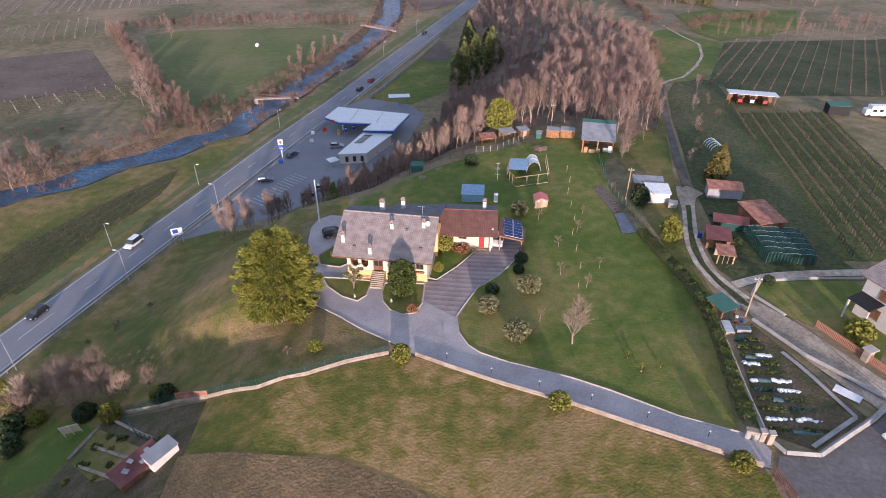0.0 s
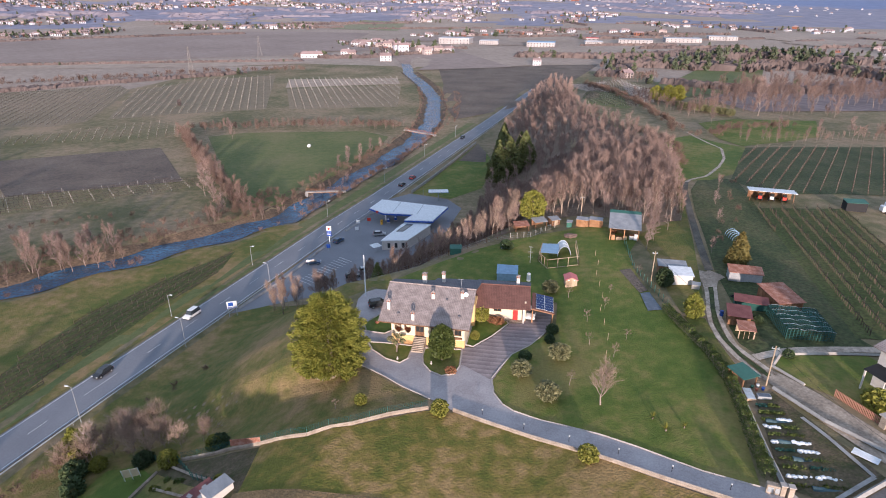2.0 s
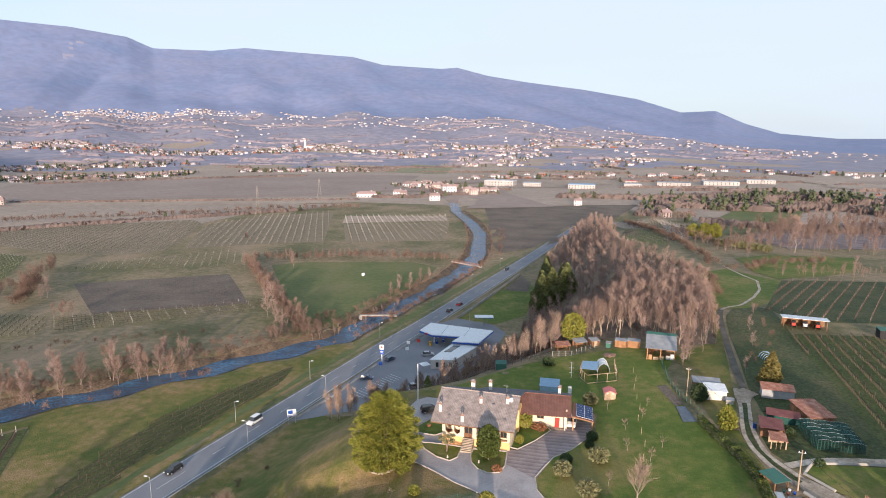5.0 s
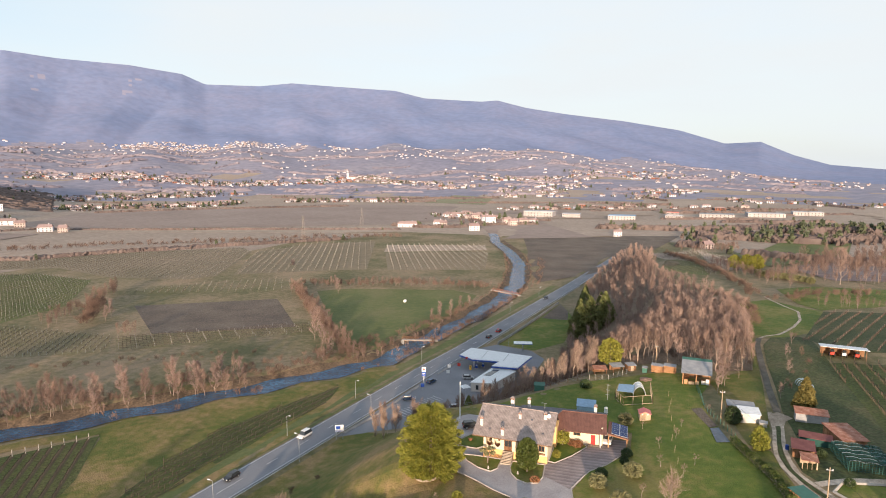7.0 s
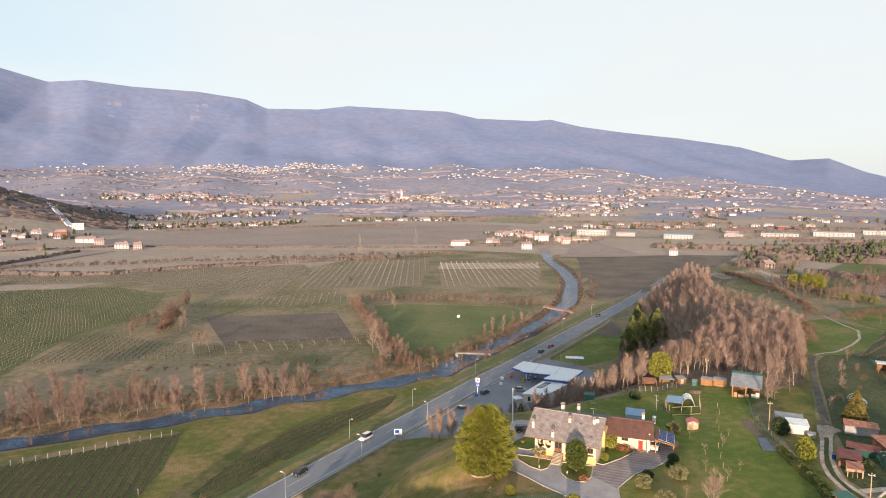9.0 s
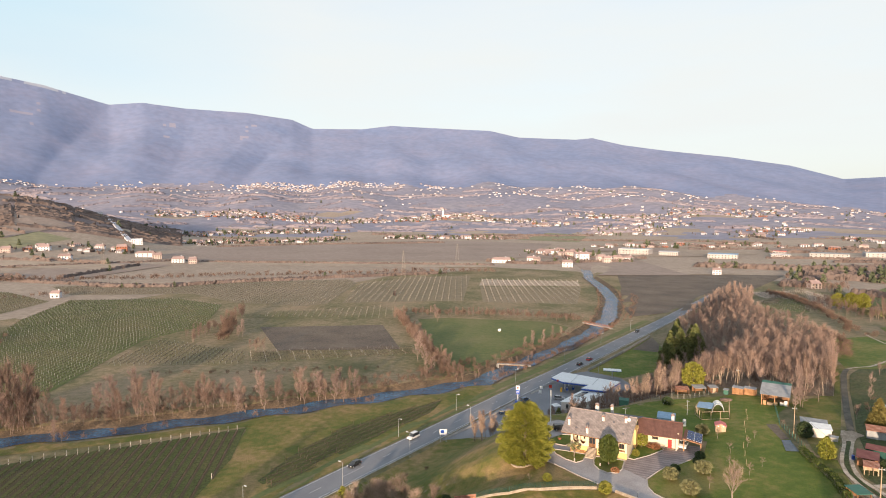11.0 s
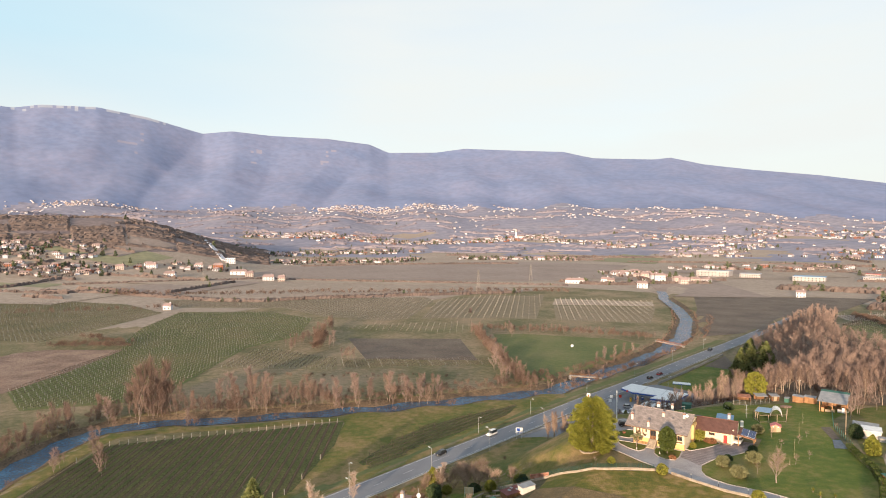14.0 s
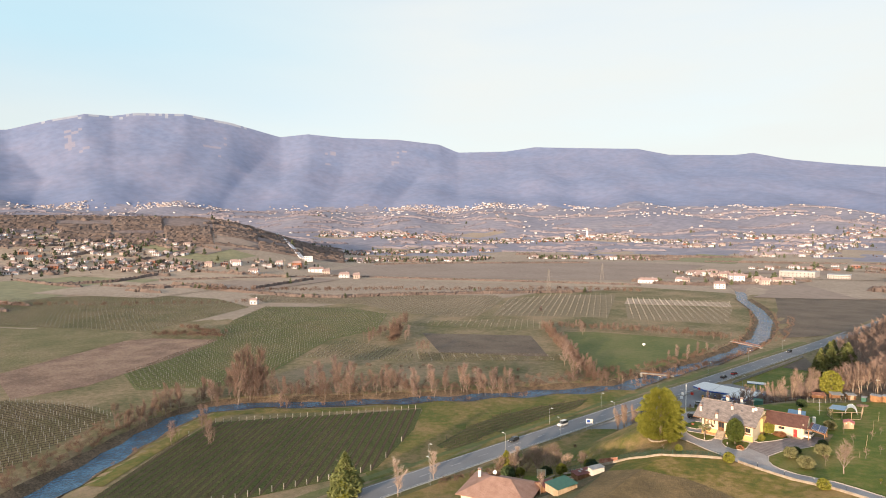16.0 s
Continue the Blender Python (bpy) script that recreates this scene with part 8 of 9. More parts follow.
# the house below the slope
lh = thing("lower_house", "house with a broad pink-brown tiled hip roof", "house", pose(-29.5, -48.5, -12.1, 0, 0, 18))
part("wall", boxed(-7.5, 8.2, -6.5, 6.2, -4, 4.0), M["plaster_cream"], lh)
R = [(-8.6, -7.6, 3.9), (9.2, -7.6, 3.9), (9.2, 7.2, 3.9), (-8.6, 7.2, 3.9)]
ridge_a, ridge_b = (-1.8, -0.2, 6.6), (3.0, -0.2, 6.6)
roof_sheet("roof", lh, [R[0], R[1], ridge_b, ridge_a], M["roof_pink"], 0.18)
roof_sheet("roof", lh, [R[2], R[3], ridge_a, ridge_b], M["roof_pink"], 0.18)
for tri in ((R[1], R[2], ridge_b), (R[3], R[0], ridge_a)):
    bm = bmesh.new()
    slab(bm, tri, 0.18)
    part("roof", bm, M["roof_pink"], lh)
chimney(lh, -5.6, 1.6, 4.9, 7.4, 0.8)
part("dormer", boxed(-3.6, -1.2, 2.2, 4.6, 4.6, 6.0, 0.03), M["wood"], lh, "brown timber dormer")
bm = bmesh.new()
bmesh.ops.create_cone(bm, cap_ends=True, segments=16, radius1=0.5, radius2=0.35, depth=0.12, matrix=Matrix.Translation((-1.6, 1.4, 6.9)) @ Matrix.Rotation(radians(70), 4, "X"))
part("satellite_dish", bm, M["metal_white"], lh, "white satellite dish")
part("aerial", tube(bmesh.new(), (-1.6, 1.5, 6.3), (-1.6, 1.5, 8.6), 0.035), M["metal_grey"], lh)

# ---- filling station ----
stn = thing("canopy", "flat white filling station canopy with blue edge", "canopy")
CAN = [(-36.4, 105.2), (-30.5, 101.6), (-20.0, 102.4), (-21.5, 96.5), (-12.2, 97.5), (-9.9, 112.2), (-35.0, 115.2)]
bm = prism(bmesh.new(), CAN, -15.6, -14.85)
part("roof", bm, M["metal_white"], stn)
bm = bmesh.new()
for (ax, ay), (bx, by) in zip(CAN, CAN[1:] + CAN[:1]):
    tube(bm, (ax, ay, -15.42), (bx, by, -15.42), 0.30, sides=4)
part("fascia", bm, M["blue_paint"], stn, "blue fascia band")
for u in (0.33, 0.66):
    part("roof_joint", boxed(-36 + 26 * u - 0.1, -36 + 26 * u + 0.1, 103, 113.5, -14.85, -14.82), M["metal_grey"], stn)
logo = bmesh.new()
bmesh.ops.create_cone(logo, cap_ends=True, segments=16, radius1=0.5, radius2=0.5, depth=0.1, matrix=Matrix.Translation((-33.0, 102.75, -15.2)) @ Matrix.Rotation(radians(90), 4, "X"))
part("emblem", logo, M["red_paint"], stn, "round red emblem")
for x, y in ((-31, 106), (-18, 108), (-31, 111.5), (-18, 111)):
    part("column", boxed(x - 0.2, x + 0.2, y - 0.2, y + 0.2, ROAD_Z - 0.1, -15.6), M["metal_white"], stn)
pump = thing("fuel_pump", "blue and white fuel pump under the canopy", "pump")
part("base", boxed(-0.6, 0.6, -0.4, 0.4, 0, 0.15), M["kerb"], pump)
part("pump_body", boxed(-0.45, 0.45, -0.28, 0.28, 0.15, 1.7, 0.04), M["blue_paint"], pump)
part("display", boxed(-0.3, 0.3, -0.31, -0.27, 1.1, 1.5), M["metal_white"], pump)
pump.matrix_basis = pose(-29.5, 104.2, -19.28, 0, 0, 15)
for x, y in ((-27.6, 106.6), (-22.5, 105.2), (-20.8, 107.4)):
    copy_thing(pump, pose(x, y, -19.28, 0, 0, 15))
tm = thing("pay_terminal", "yellow payment terminal on the forecourt", "terminal", pose(-31.2, 101.8, -19.28))
part("terminal_body", boxed(-0.35, 0.35, -0.3, 0.3, 0, 1.7, 0.04), M["yellow_paint"], tm)
part("screen", boxed(-0.2, 0.2, -0.33, -0.29, 1.1, 1.45), M["glass"], tm)
shop = thing("station_shop", "low pale shop building with a flat grey roof", "building")
SH = [(-24.6, 80.5), (-17.0, 82.5), (-12.8, 96.8), (-21.2, 99.0)]
part("wall", prism(bmesh.new(), SH, ROAD_Z - 0.2, -16.2), M["plaster_white"], shop)
part("roof", prism(bmesh.new(), [(-24.9, 80.2), (-16.8, 82.2), (-12.5, 97.0), (-21.4, 99.3)], -16.2, -16.0), M["metal_white"], shop)
part("roof_panel", prism(bmesh.new(), [(-22.3, 88.5), (-20.0, 88.9), (-18.4, 95.5), (-20.6, 95.2)], -16.0, -15.85), M["glass"], shop, "dark rooflight panel")
for i in range(3):
    u0 = 0.15 + 0.28 * i
    p = Vector((-24.6, 80.5, 0)).lerp(Vector((-17.0, 82.5, 0)), u0)
    part("window", boxed(p.x, p.x + 1.4, p.y - 0.05 + 0.26 * 0.7, p.y + 0.3, -18.6, -17.0), M["glass"], shop)
for x, y in ((-26.0, 78.6),):
    tent = thing("parasol", "white square parasol beside the shop", "parasol", pose(x, y, -19.28))
    part("pole", tube(bmesh.new(), (0, 0, 0), (0, 0, 2.7), 0.05), M["metal_grey"], tent)
    bm = bmesh.new()
    bmesh.ops.create_cone(bm, cap_ends=True, segments=4, radius1=2.1, radius2=0.05, depth=0.8, matrix=Matrix.Translation((0, 0, 2.6)))
    part("cover", bm, M["metal_white"], tent)
totem = thing("price_sign", "tall blue and white roadside price sign", "sign", pose(-41.2, 79, -19.28, 0, 0, 12))
part("mast", boxed(-0.12, 0.12, -0.1, 0.1, 0, 7.0), M["metal_white"], totem)
part("panel", boxed(-0.72, 0.72, -0.16, 0.16, 3.9, 7.2, 0.03), M["metal_white"], totem)
part("panel", boxed(-0.72, 0.72, -0.19, 0.19, 3.95, 5.6), M["blue_paint"], totem, "blue sign panel with plain white bars")
for z in (4.4, 4.9):
    part("text_bar", boxed(-0.5, 0.5, -0.21, -0.19, z, z + 0.12), M["metal_white"], totem)
bm = bmesh.new()
bmesh.ops.create_cone(bm, cap_ends=True, segments=16, radius1=0.4, radius2=0.4, depth=0.4, matrix=Matrix.Translation((0, 0, 6.4)) @ Matrix.Rotation(radians(90), 4, "X"))
part("emblem", bm, M["red_paint"], totem, "round red emblem")
small = thing("canopy", "small white canopy on a single post", "canopy", pose(-17.4, 131.5, -19.28, 0, 0, 14))
part("roof", boxed(-3.8, 3.8, -1.8, 1.8, 3.4, 3.75, 0.04), M["metal_white"], small)
part("fascia", boxed(-3.84, 3.84, -1.84, 1.84, 3.42, 3.58), M["blue_paint"], small)
part("column", boxed(-0.2, 0.2, -0.2, 0.2, 0, 3.4), M["metal_grey"], small)
for line in ([(-49.4, 37), (-46.0, 52), (-43.2, 79)], [(-41.2, 93), (-38.6, 108), (-37.2, 114)]):
    isl = thing("traffic_island", "long kerbed traffic island between road and forecourt", "kerb")
    isl["kind"] = "structure"
    for (ax, ay), (bx, by) in zip(line, line[1:]):
        for i in range(5):
            u, v_ = i / 5, (i + 0.97) / 5
            part("kerb_stone", tube(bmesh.new(), (ax + (bx - ax) * u, ay + (by - ay) * u, -19.2), (ax + (bx - ax) * v_, ay + (by - ay) * v_, -19.2), 0.45, sides=4), M["concrete"], isl)
for (x, y), m_ in (((-38.4, 98), "metal_white"), ((-35.5, 101), "red_paint"), ((-36.8, 92), "metal_white"), ((-40.5, 76), "blue_paint")):
    s = thing("road_sign", "small roadside sign board on a post", "sign", pose(x, y, -19.28, 0, 0, 20))
    part("post", tube(bmesh.new(), (0, 0, 0), (0, 0, 2.2), 0.04, sides=6), M["metal_grey"], s)
    part("panel", boxed(-0.6, 0.6, -0.05, 0.02, 1.2, 2.4, 0.02), M[m_], s)
for i in range(14):
    x0, y0 = -41.5 + 0.9 * i * 0.5, 55.5 + i * 1.3
    bay = bmesh.new()
    tube(bay, (x0, y0, -19.26), (x0 + 4.6, y0 - 2.2, -19.26), 0.06, sides=4)
    tagged(part("bay_line", bay, M["paint_white"], None), "white painted parking bay line", "road marking", kind="structure")
board = thing("billboard", "white and blue roadside billboard on posts", "sign", pose(-48.9, 33.4, gz(-48.9, 33.4), 0, 0, 30))
for sx in (-0.9, 0.9):
    part("post", tube(bmesh.new(), (sx, 0, -0.3), (sx, 0, 4.2), 0.09, sides=6), M["metal_grey"], board)
part("panel", boxed(-1.2, 1.2, -0.1, 0.1, 2.2, 4.1, 0.02), M["metal_white"], board)
part("emblem", boxed(-0.9, 0.3, -0.13, -0.1, 2.9, 3.9), M["blue_paint"], board, "plain blue shape")
for z in (2.25, 2.5):
    part("text_bar", boxed(-1.1, 1.1, -0.13, -0.1, z, z + 0.12), M["blue_paint"], board)
lot_wall = thing("lot_wall", "low concrete wall round the grass lot", "wall")
lot_wall["kind"] = "structure"
for (ax, ay), (bx, by) in zip([(-29.6, 137.6), (-25.5, 162)], [(-25.5, 162), (-17, 226)]):
    for i in range(10):
        u, v_ = i / 10, (i + 0.98) / 10
        p0, p1 = (ax + (bx - ax) * u, ay + (by - ay) * u), (ax + (bx - ax) * v_, ay + (by - ay) * v_)
        part("wall_block", boxed(-0.15, 0.15, 0, math.dist(p0, p1), 0, 1.3), M["concrete"], lot_wall).matrix_basis = pose(*p0, -19.4, 0, 0, -math.degrees(math.atan2(bx - ax, by - ay)))


def street_lamp(x, y, h, z=None, turn=0):
    s = thing("street_lamp", "grey street lamp on a tapered steel post", "street lamp", pose(x, y, gz(x, y) if z is None else z, 0, 0, turn), "street lamps along the road")
    part("post", tube(bmesh.new(), (0, 0, -0.3), (0, 0, h), 0.065, 0.04, 8), M["metal_grey"], s)
    part("arm", tube(bmesh.new(), (0, 0, h - 0.05), (0.8, 0, h + 0.15), 0.04, sides=6), M["metal_grey"], s)
    part("lamp_head", boxed(0.6, 1.3, -0.14, 0.14, h + 0.08, h + 0.24, 0.03), M["metal_white"], s)


for y, h in ((-9, 8), (18.2, 7.5), (-40, 8), (50, 7)):
    street_lamp(float(road_x(y)) + 6.3, y, h, turn=180)
for y in (-62, -28, 30, 62, 105, 150, 195, 240):
    street_lamp(float(road_x(y)) - 7.2, y, 6.0)
street_lamp(-24.5, 136, 5)


def bridge(name, label, ax, ay, bx, by, z, width, railm):
    L = math.hypot(bx - ax, by - ay)
    b = thing(name, label, "bridge", pose(ax, ay, z, 0, 0, math.degrees(math.atan2(by - ay, bx - ax))))
    part("deck", boxed(0, L, -width / 2, width / 2, -0.3, 0, 0.03), M["concrete"], b)
    for s in (-1, 1):
        y = s * (width / 2 - 0.1)
        for zz in (0.5, 1.0):
            part("handrail", tube(bmesh.new(), (0, y, zz), (L, y, zz), 0.06, sides=5), railm, b)
        for i in range(int(L / 2) + 1):
            part("rail_post", tube(bmesh.new(), (min(L, 2 * i), y, 0), (min(L, 2 * i), y, 1.0), 0.05, sides=4), railm, b)
        part("girder", boxed(0, L, s * width * 0.38 - 0.12, s * width * 0.38 + 0.12, -0.6, -0.3), railm, b)
    for x in (0.2, L - 0.2):
        part("abutment", boxed(x - 0.6, x + 0.6, -width / 2, width / 2, -3.4, -0.3), M["concrete"], b)


bridge("bridge", "narrow concrete footbridge over the river", -72.5, 132.5, -57.5, 136.8, -19.8, 1.8, M["wood"])
bridge("bridge", "rusty red iron bridge over the river", -63.5, 254.5, -43, 244, -19.7, 1.8, M["rust"])
# ---- vineyards ----
def clip_rows(poly, direction, gap):
    """Parallel segments inside a plan outline."""
    d = Vector((direction[0], direction[1])).normalized()
    n = Vector((-d.y, d.x))
    offs = [n.dot(Vector(p)) for p in poly]
    k = math.ceil(min(offs) / gap) * gap
    out = []
    while k < max(offs):
        hits = []
        for a, b in zip(poly, poly[1:] + poly[:1]):
            oa, ob_ = n.dot(Vector(a)) - k, n.dot(Vector(b)) - k
            if (oa > 0) != (ob_ > 0):
                u = oa / (oa - ob_)
                p = Vector(a).lerp(Vector(b), u)
                hits.append(d.dot(p))
        hits.sort()
        for h0, h1 in zip(hits[::2], hits[1::2]):
            if h1 - h0 > 4:
                out.append((n * k + d * (h0 + 1.0), n * k + d * (h1 - 1.0)))
        k += gap
    return out


def vineyard(label, poly, direction, gap, plant, post_gap, post_h, post_w, ends=False, seed=1, floor="vine_ground", strips=True, vine_h=0.9, cell=10.0, postm="post_grey", ragged=0.25, strip_w=0.36):
    rng = random.Random(seed)
    drape("vineyard_ground", poly, M[floor], 0.09, cell, "grass floor of a vineyard in winter", "field")
    rows_ = clip_rows(poly, direction, gap)
    pv, pf, vv, vf, sv, sf = [], [], [], [], [], []

    def bar(vs, fs, x, y, z0, z1, w, lean=(0, 0)):
        b = len(vs)
        for (dx, dy) in ((-w, -w), (w, -w), (0, w)):
            vs.append((x + dx, y + dy, z0))
        for (dx, dy) in ((-w, -w), (w, -w), (0, w)):
            vs.append((x + dx + lean[0], y + dy + lean[1], z1))
        fs.extend(((b, b + 1, b + 4, b + 3), (b + 1, b + 2, b + 5, b + 4), (b + 2, b, b + 3, b + 5), (b + 3, b + 4, b + 5)))

    for a, b in rows_:
        L = (b - a).length
        d = (b - a) / L
        nn = Vector((-d.y, d.x))
        m = max(2, int(L / plant))
        us = (np.arange(m + 1) / m) * L
        zz = height(a.x + d.x * us, a.y + d.y * us)
        for i in range(m):
            p = a + d * float(us[i]) + nn * rng.uniform(-0.06, 0.06)
            z = float(zz[i])
            h = vine_h * rng.uniform(0.8, 1.15)
            bar(vv, vf, p.x, p.y, z - 0.05, z + h, 0.05 + 0.03 * rng.random(), (rng.uniform(-0.08, 0.08), rng.uniform(-0.08, 0.08)))
            # canes tied along the wire, and loose shoots
            q = a + d * float(us[i + 1])
            zq = float(zz[i + 1])
            base = len(vv)
            s = nn * 0.05
            vv.extend(((p.x - s.x, p.y - s.y, z + h), (p.x + s.x, p.y + s.y, z + h), (q.x + s.x, q.y + s.y, zq + h * 0.95), (q.x - s.x, q.y - s.y, zq + h * 0.95),
                       (p.x, p.y, z + h + 0.14), (q.x, q.y, zq + h * 0.95 + 0.1)))
            vf.extend(((base, base + 3, base + 5, base + 4), (base + 1, base + 4, base + 5, base + 2), (base, base + 1, base + 2, base + 3)))
            for _ in range(3 if cell < 12 else 1):
                u = rng.random()
                c = p.lerp(q, u)
                zc = z + (zq - z) * u + h
                base = len(vv)
                t = d * rng.uniform(-0.35, 0.35) + nn * rng.uniform(-0.2, 0.2)
                vv.extend(((c.x - d.x * 0.03, c.y - d.y * 0.03, zc), (c.x + d.x * 0.03, c.y + d.y * 0.03, zc), (c.x + t.x, c.y + t.y, zc + rng.uniform(0.2, 0.2 + 2 * ragged))))
                vf.append((base, base + 1, base + 2))
        if strips:
            base = len(sv)
            ms = max(1, int(L / cell))
            for i in range(ms + 1):
                p = a + d * (L * i / ms)
                wv_ = strip_w + 0.08 * rng.random()
                for s in (-1, 1):
                    x, y = p.x + nn.x * s * wv_, p.y + nn.y * s * wv_
                    sv.append((x, y, gz(x, y) + 0.13))
                if i:
                    o = base + 2 * (i - 1)
                    sf.append((o, o + 2, o + 3, o + 1))
        if post_gap:
            m = max(1, int(L / post_gap))
            marks = [0, m] if ends else range(m + 1)
            for i in marks:
                p = a + d * (L * i / m)
                z = gz(p.x, p.y)
                bar(pv, pf, p.x, p.y, z - 0.1, z + post_h * rng.uniform(0.95, 1.06), post_w)
    ob = mesh_of("vines", vv, vf, M["vine_wood"])
    tagged(ob, label, "vineyard", kind="stuff")
    if pv:
        tagged(mesh_of("vine_posts", pv, pf, M[postm]), "rows of vineyard posts and stakes", "posts", kind="stuff")
    if sv:
        tagged(mesh_of("soil_strips", sv, sf, M["soil_strip"]), "strips of bare soil under the vine rows", "soil", kind="stuff")


DIR = (-0.45, 0.89)
VA = [(-165, -54), (-149, -32), (-132, -10), (-115.6, 13.3), (-100, -7), (-82, -43), (-88, -61), (-96, -84), (-118, -120), (-133, -100), (-149, -78)]
vineyard("rows of pruned leafless vines with dark soil strips", VA, (-0.6, 0.8), 2.8, 1.0, 6.0, 1.9, 0.09, True, 1, "vine_mid", True, 0.9, 5.0, strip_w=0.5)
vineyard("young vines on dark posts beside the road", [(-75, -16), (-73, 7), (-70, 32), (-67, 58), (-70, 72), (-79, 50), (-86, 28), (-86, 6), (-82, -14)], (0.16, 1), 2.6, 1.2, 5.0, 1.7, 0.05, False, 2, "vine_mid", True, 0.7, 5.0, "vine_wood", strip_w=0.2)
vineyard("leafless vines on pale posts beyond the river", [(-166, -122), (-202, -76), (-226, -80), (-262, -100), (-250, -160), (-190, -165)], (0.07, 1), 2.7, 1.2, 5.5, 1.9, 0.07, False, 3)
vineyard("broad vineyard of pale posts on the plain", [(-236, -55), (-205, -14), (-270, 82), (-276, 130), (-330, 192), (-388, 198), (-458, 150), (-400, 84), (-352, 46), (-331, 34), (-276, -46)], (-0.52, 0.85), 2.9, 1.8, 4.0, 1.7, 0.045, False, 4, "green_field", cell=16, strips=False)
vineyard("small vineyard with pale posts beside a ploughed field", [(-238, 38), (-181, 74), (-199, 92), (-262, 88)], (0.55, -0.83), 2.9, 1.6, 4.6, 1.6, 0.04, False, 5, cell=12, strips=False)
vineyard("narrow vineyard strip with pale posts", [(-179, 76), (-114, 131), (-127, 143), (-197, 92)], (0.76, 0.65), 3.2, 1.6, 6.5, 1.7, 0.055, False, 6, cell=12, strips=False)
vineyard("vineyard rows with pale end posts", [(-274, 164), (-192, 204), (-180, 226), (-216, 243), (-266, 192)], (-0.54, 0.84), 4.6, 2.0, 4.6, 1.7, 0.04, False, 7, cell=14, strips=False)
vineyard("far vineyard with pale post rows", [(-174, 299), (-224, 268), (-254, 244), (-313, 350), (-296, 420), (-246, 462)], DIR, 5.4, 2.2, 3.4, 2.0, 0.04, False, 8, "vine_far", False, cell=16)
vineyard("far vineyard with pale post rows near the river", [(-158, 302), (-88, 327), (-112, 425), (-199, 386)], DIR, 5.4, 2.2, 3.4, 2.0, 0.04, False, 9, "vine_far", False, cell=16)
vineyard("far vineyard of short vines", [(-203, 392), (-116, 436), (-128, 470), (-222, 440)], DIR, 5.4, 2.5, 4.5, 1.8, 0.11, False, 10, "far_field_haze", False, cell=18)
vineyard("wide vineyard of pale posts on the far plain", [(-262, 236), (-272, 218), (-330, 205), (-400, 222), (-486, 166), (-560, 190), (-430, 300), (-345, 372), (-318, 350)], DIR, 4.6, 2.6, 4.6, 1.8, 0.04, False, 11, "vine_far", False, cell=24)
vineyard("far vineyard of dark vines on the plain", [(-395, 14), (-505, -50), (-640, -110), (-760, -40), (-650, 120), (-553, 150), (-466, 138)], (-0.52, 0.85), 4.2, 2.6, 4.6, 1.8, 0.035, False, 12, "vine_ground", False, cell=26)
vineyard("vineyard rows on dark posts beside the sheds", [(77.6, 73.0), (99, 76), (98, 40), (91, 22), (85, 10), (76.5, 9.5)], (0.03, 1), 2.8, 0.9, 5.0, 1.9, 0.045, False, 13, "vine_mid", False, 1.0, 4.0, "vine_wood", 0.4, strip_w=0.2)
vineyard("upper vineyard with pale posts on the slope", [(83, 85), (77.5, 100), (95.5, 156), (164, 186), (185, 130), (126, 94)], (0.4, 0.92), 3.6, 1.6, 4.5, 1.4, 0.025, False, 14, "vine_dark", False, 0.9, 6.0, "twig_mauve")
vineyard("small vineyard on the terrace behind the wood", [(40, 285), (38, 335), (42, 390), (60, 384), (67, 320), (72, 268), (60, 258)], (0.23, -0.97), 3.4, 1.6, 4.5, 1.6, 0.04, False, 15, "green_field", False, 0.9, 10.0)
# ---- the far plain: fields, woods, towns ----
def gzf(x, y):
    return gz(x, y) + float(far_rise(np.array(float(x)), np.array(float(y))))


rng = random.Random(23)


def far_plot(outline, material, label, lift=0.25):
    drape("field", outline, M[material], lift, 40, label, "field")


far_plot([(-740, 420), (-890, 640), (-645, 1030), (-498, 1065), (-345, 1062), (-300, 760), (-300, 650), (-440, 562), (-560, 500)], "far_soil_haze", "wide bare ploughed field before the villages")
far_plot([(-690, 436), (-560, 478), (-440, 535), (-300, 620), (-262, 560), (-340, 512), (-545, 440), (-670, 400)], "far_field_haze", "long pale stubble strip along the ditch")
far_plot([(-660, 380), (-545, 430), (-348, 505), (-262, 545), (-290, 470), (-438, 372), (-560, 320)], "far_land_haze", "rough brown fallow strip", 0.3)
far_plot([(-466, 1170), (-485, 1445), (-365, 1406), (-313, 1135)], "far_green_haze", "green winter wheat field before the town", 0.5)
far_plot([(-905, 28), (-905, 120), (-805, 200), (-755, 115), (-671, -18), (-760, -60)], "far_green_haze", "dull green field beside a ditch", 0.3)
far_plot([(-100, 565), (-84, 681), (-20, 640), (30, 612)], "far_land_haze", "reddish-brown bare field near the river", 0.3)
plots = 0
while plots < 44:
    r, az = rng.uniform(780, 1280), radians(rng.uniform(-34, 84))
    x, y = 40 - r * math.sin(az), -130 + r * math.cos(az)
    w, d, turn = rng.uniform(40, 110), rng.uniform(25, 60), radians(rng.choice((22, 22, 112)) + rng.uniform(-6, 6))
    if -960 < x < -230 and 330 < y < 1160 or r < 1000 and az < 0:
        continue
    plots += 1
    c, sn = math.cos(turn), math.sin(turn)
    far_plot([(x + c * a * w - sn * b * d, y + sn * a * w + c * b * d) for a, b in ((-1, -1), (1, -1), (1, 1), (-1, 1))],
             rng.choice(("far_field_haze", "far_land_haze", "far_soil_haze", "far_green_haze", "far_field_haze")), rng.choice(("bare brown field on the far plain", "pale stubble field on the far plain", "winter field between hedges on the far plain")), 0.3 + 0.012 * plots)

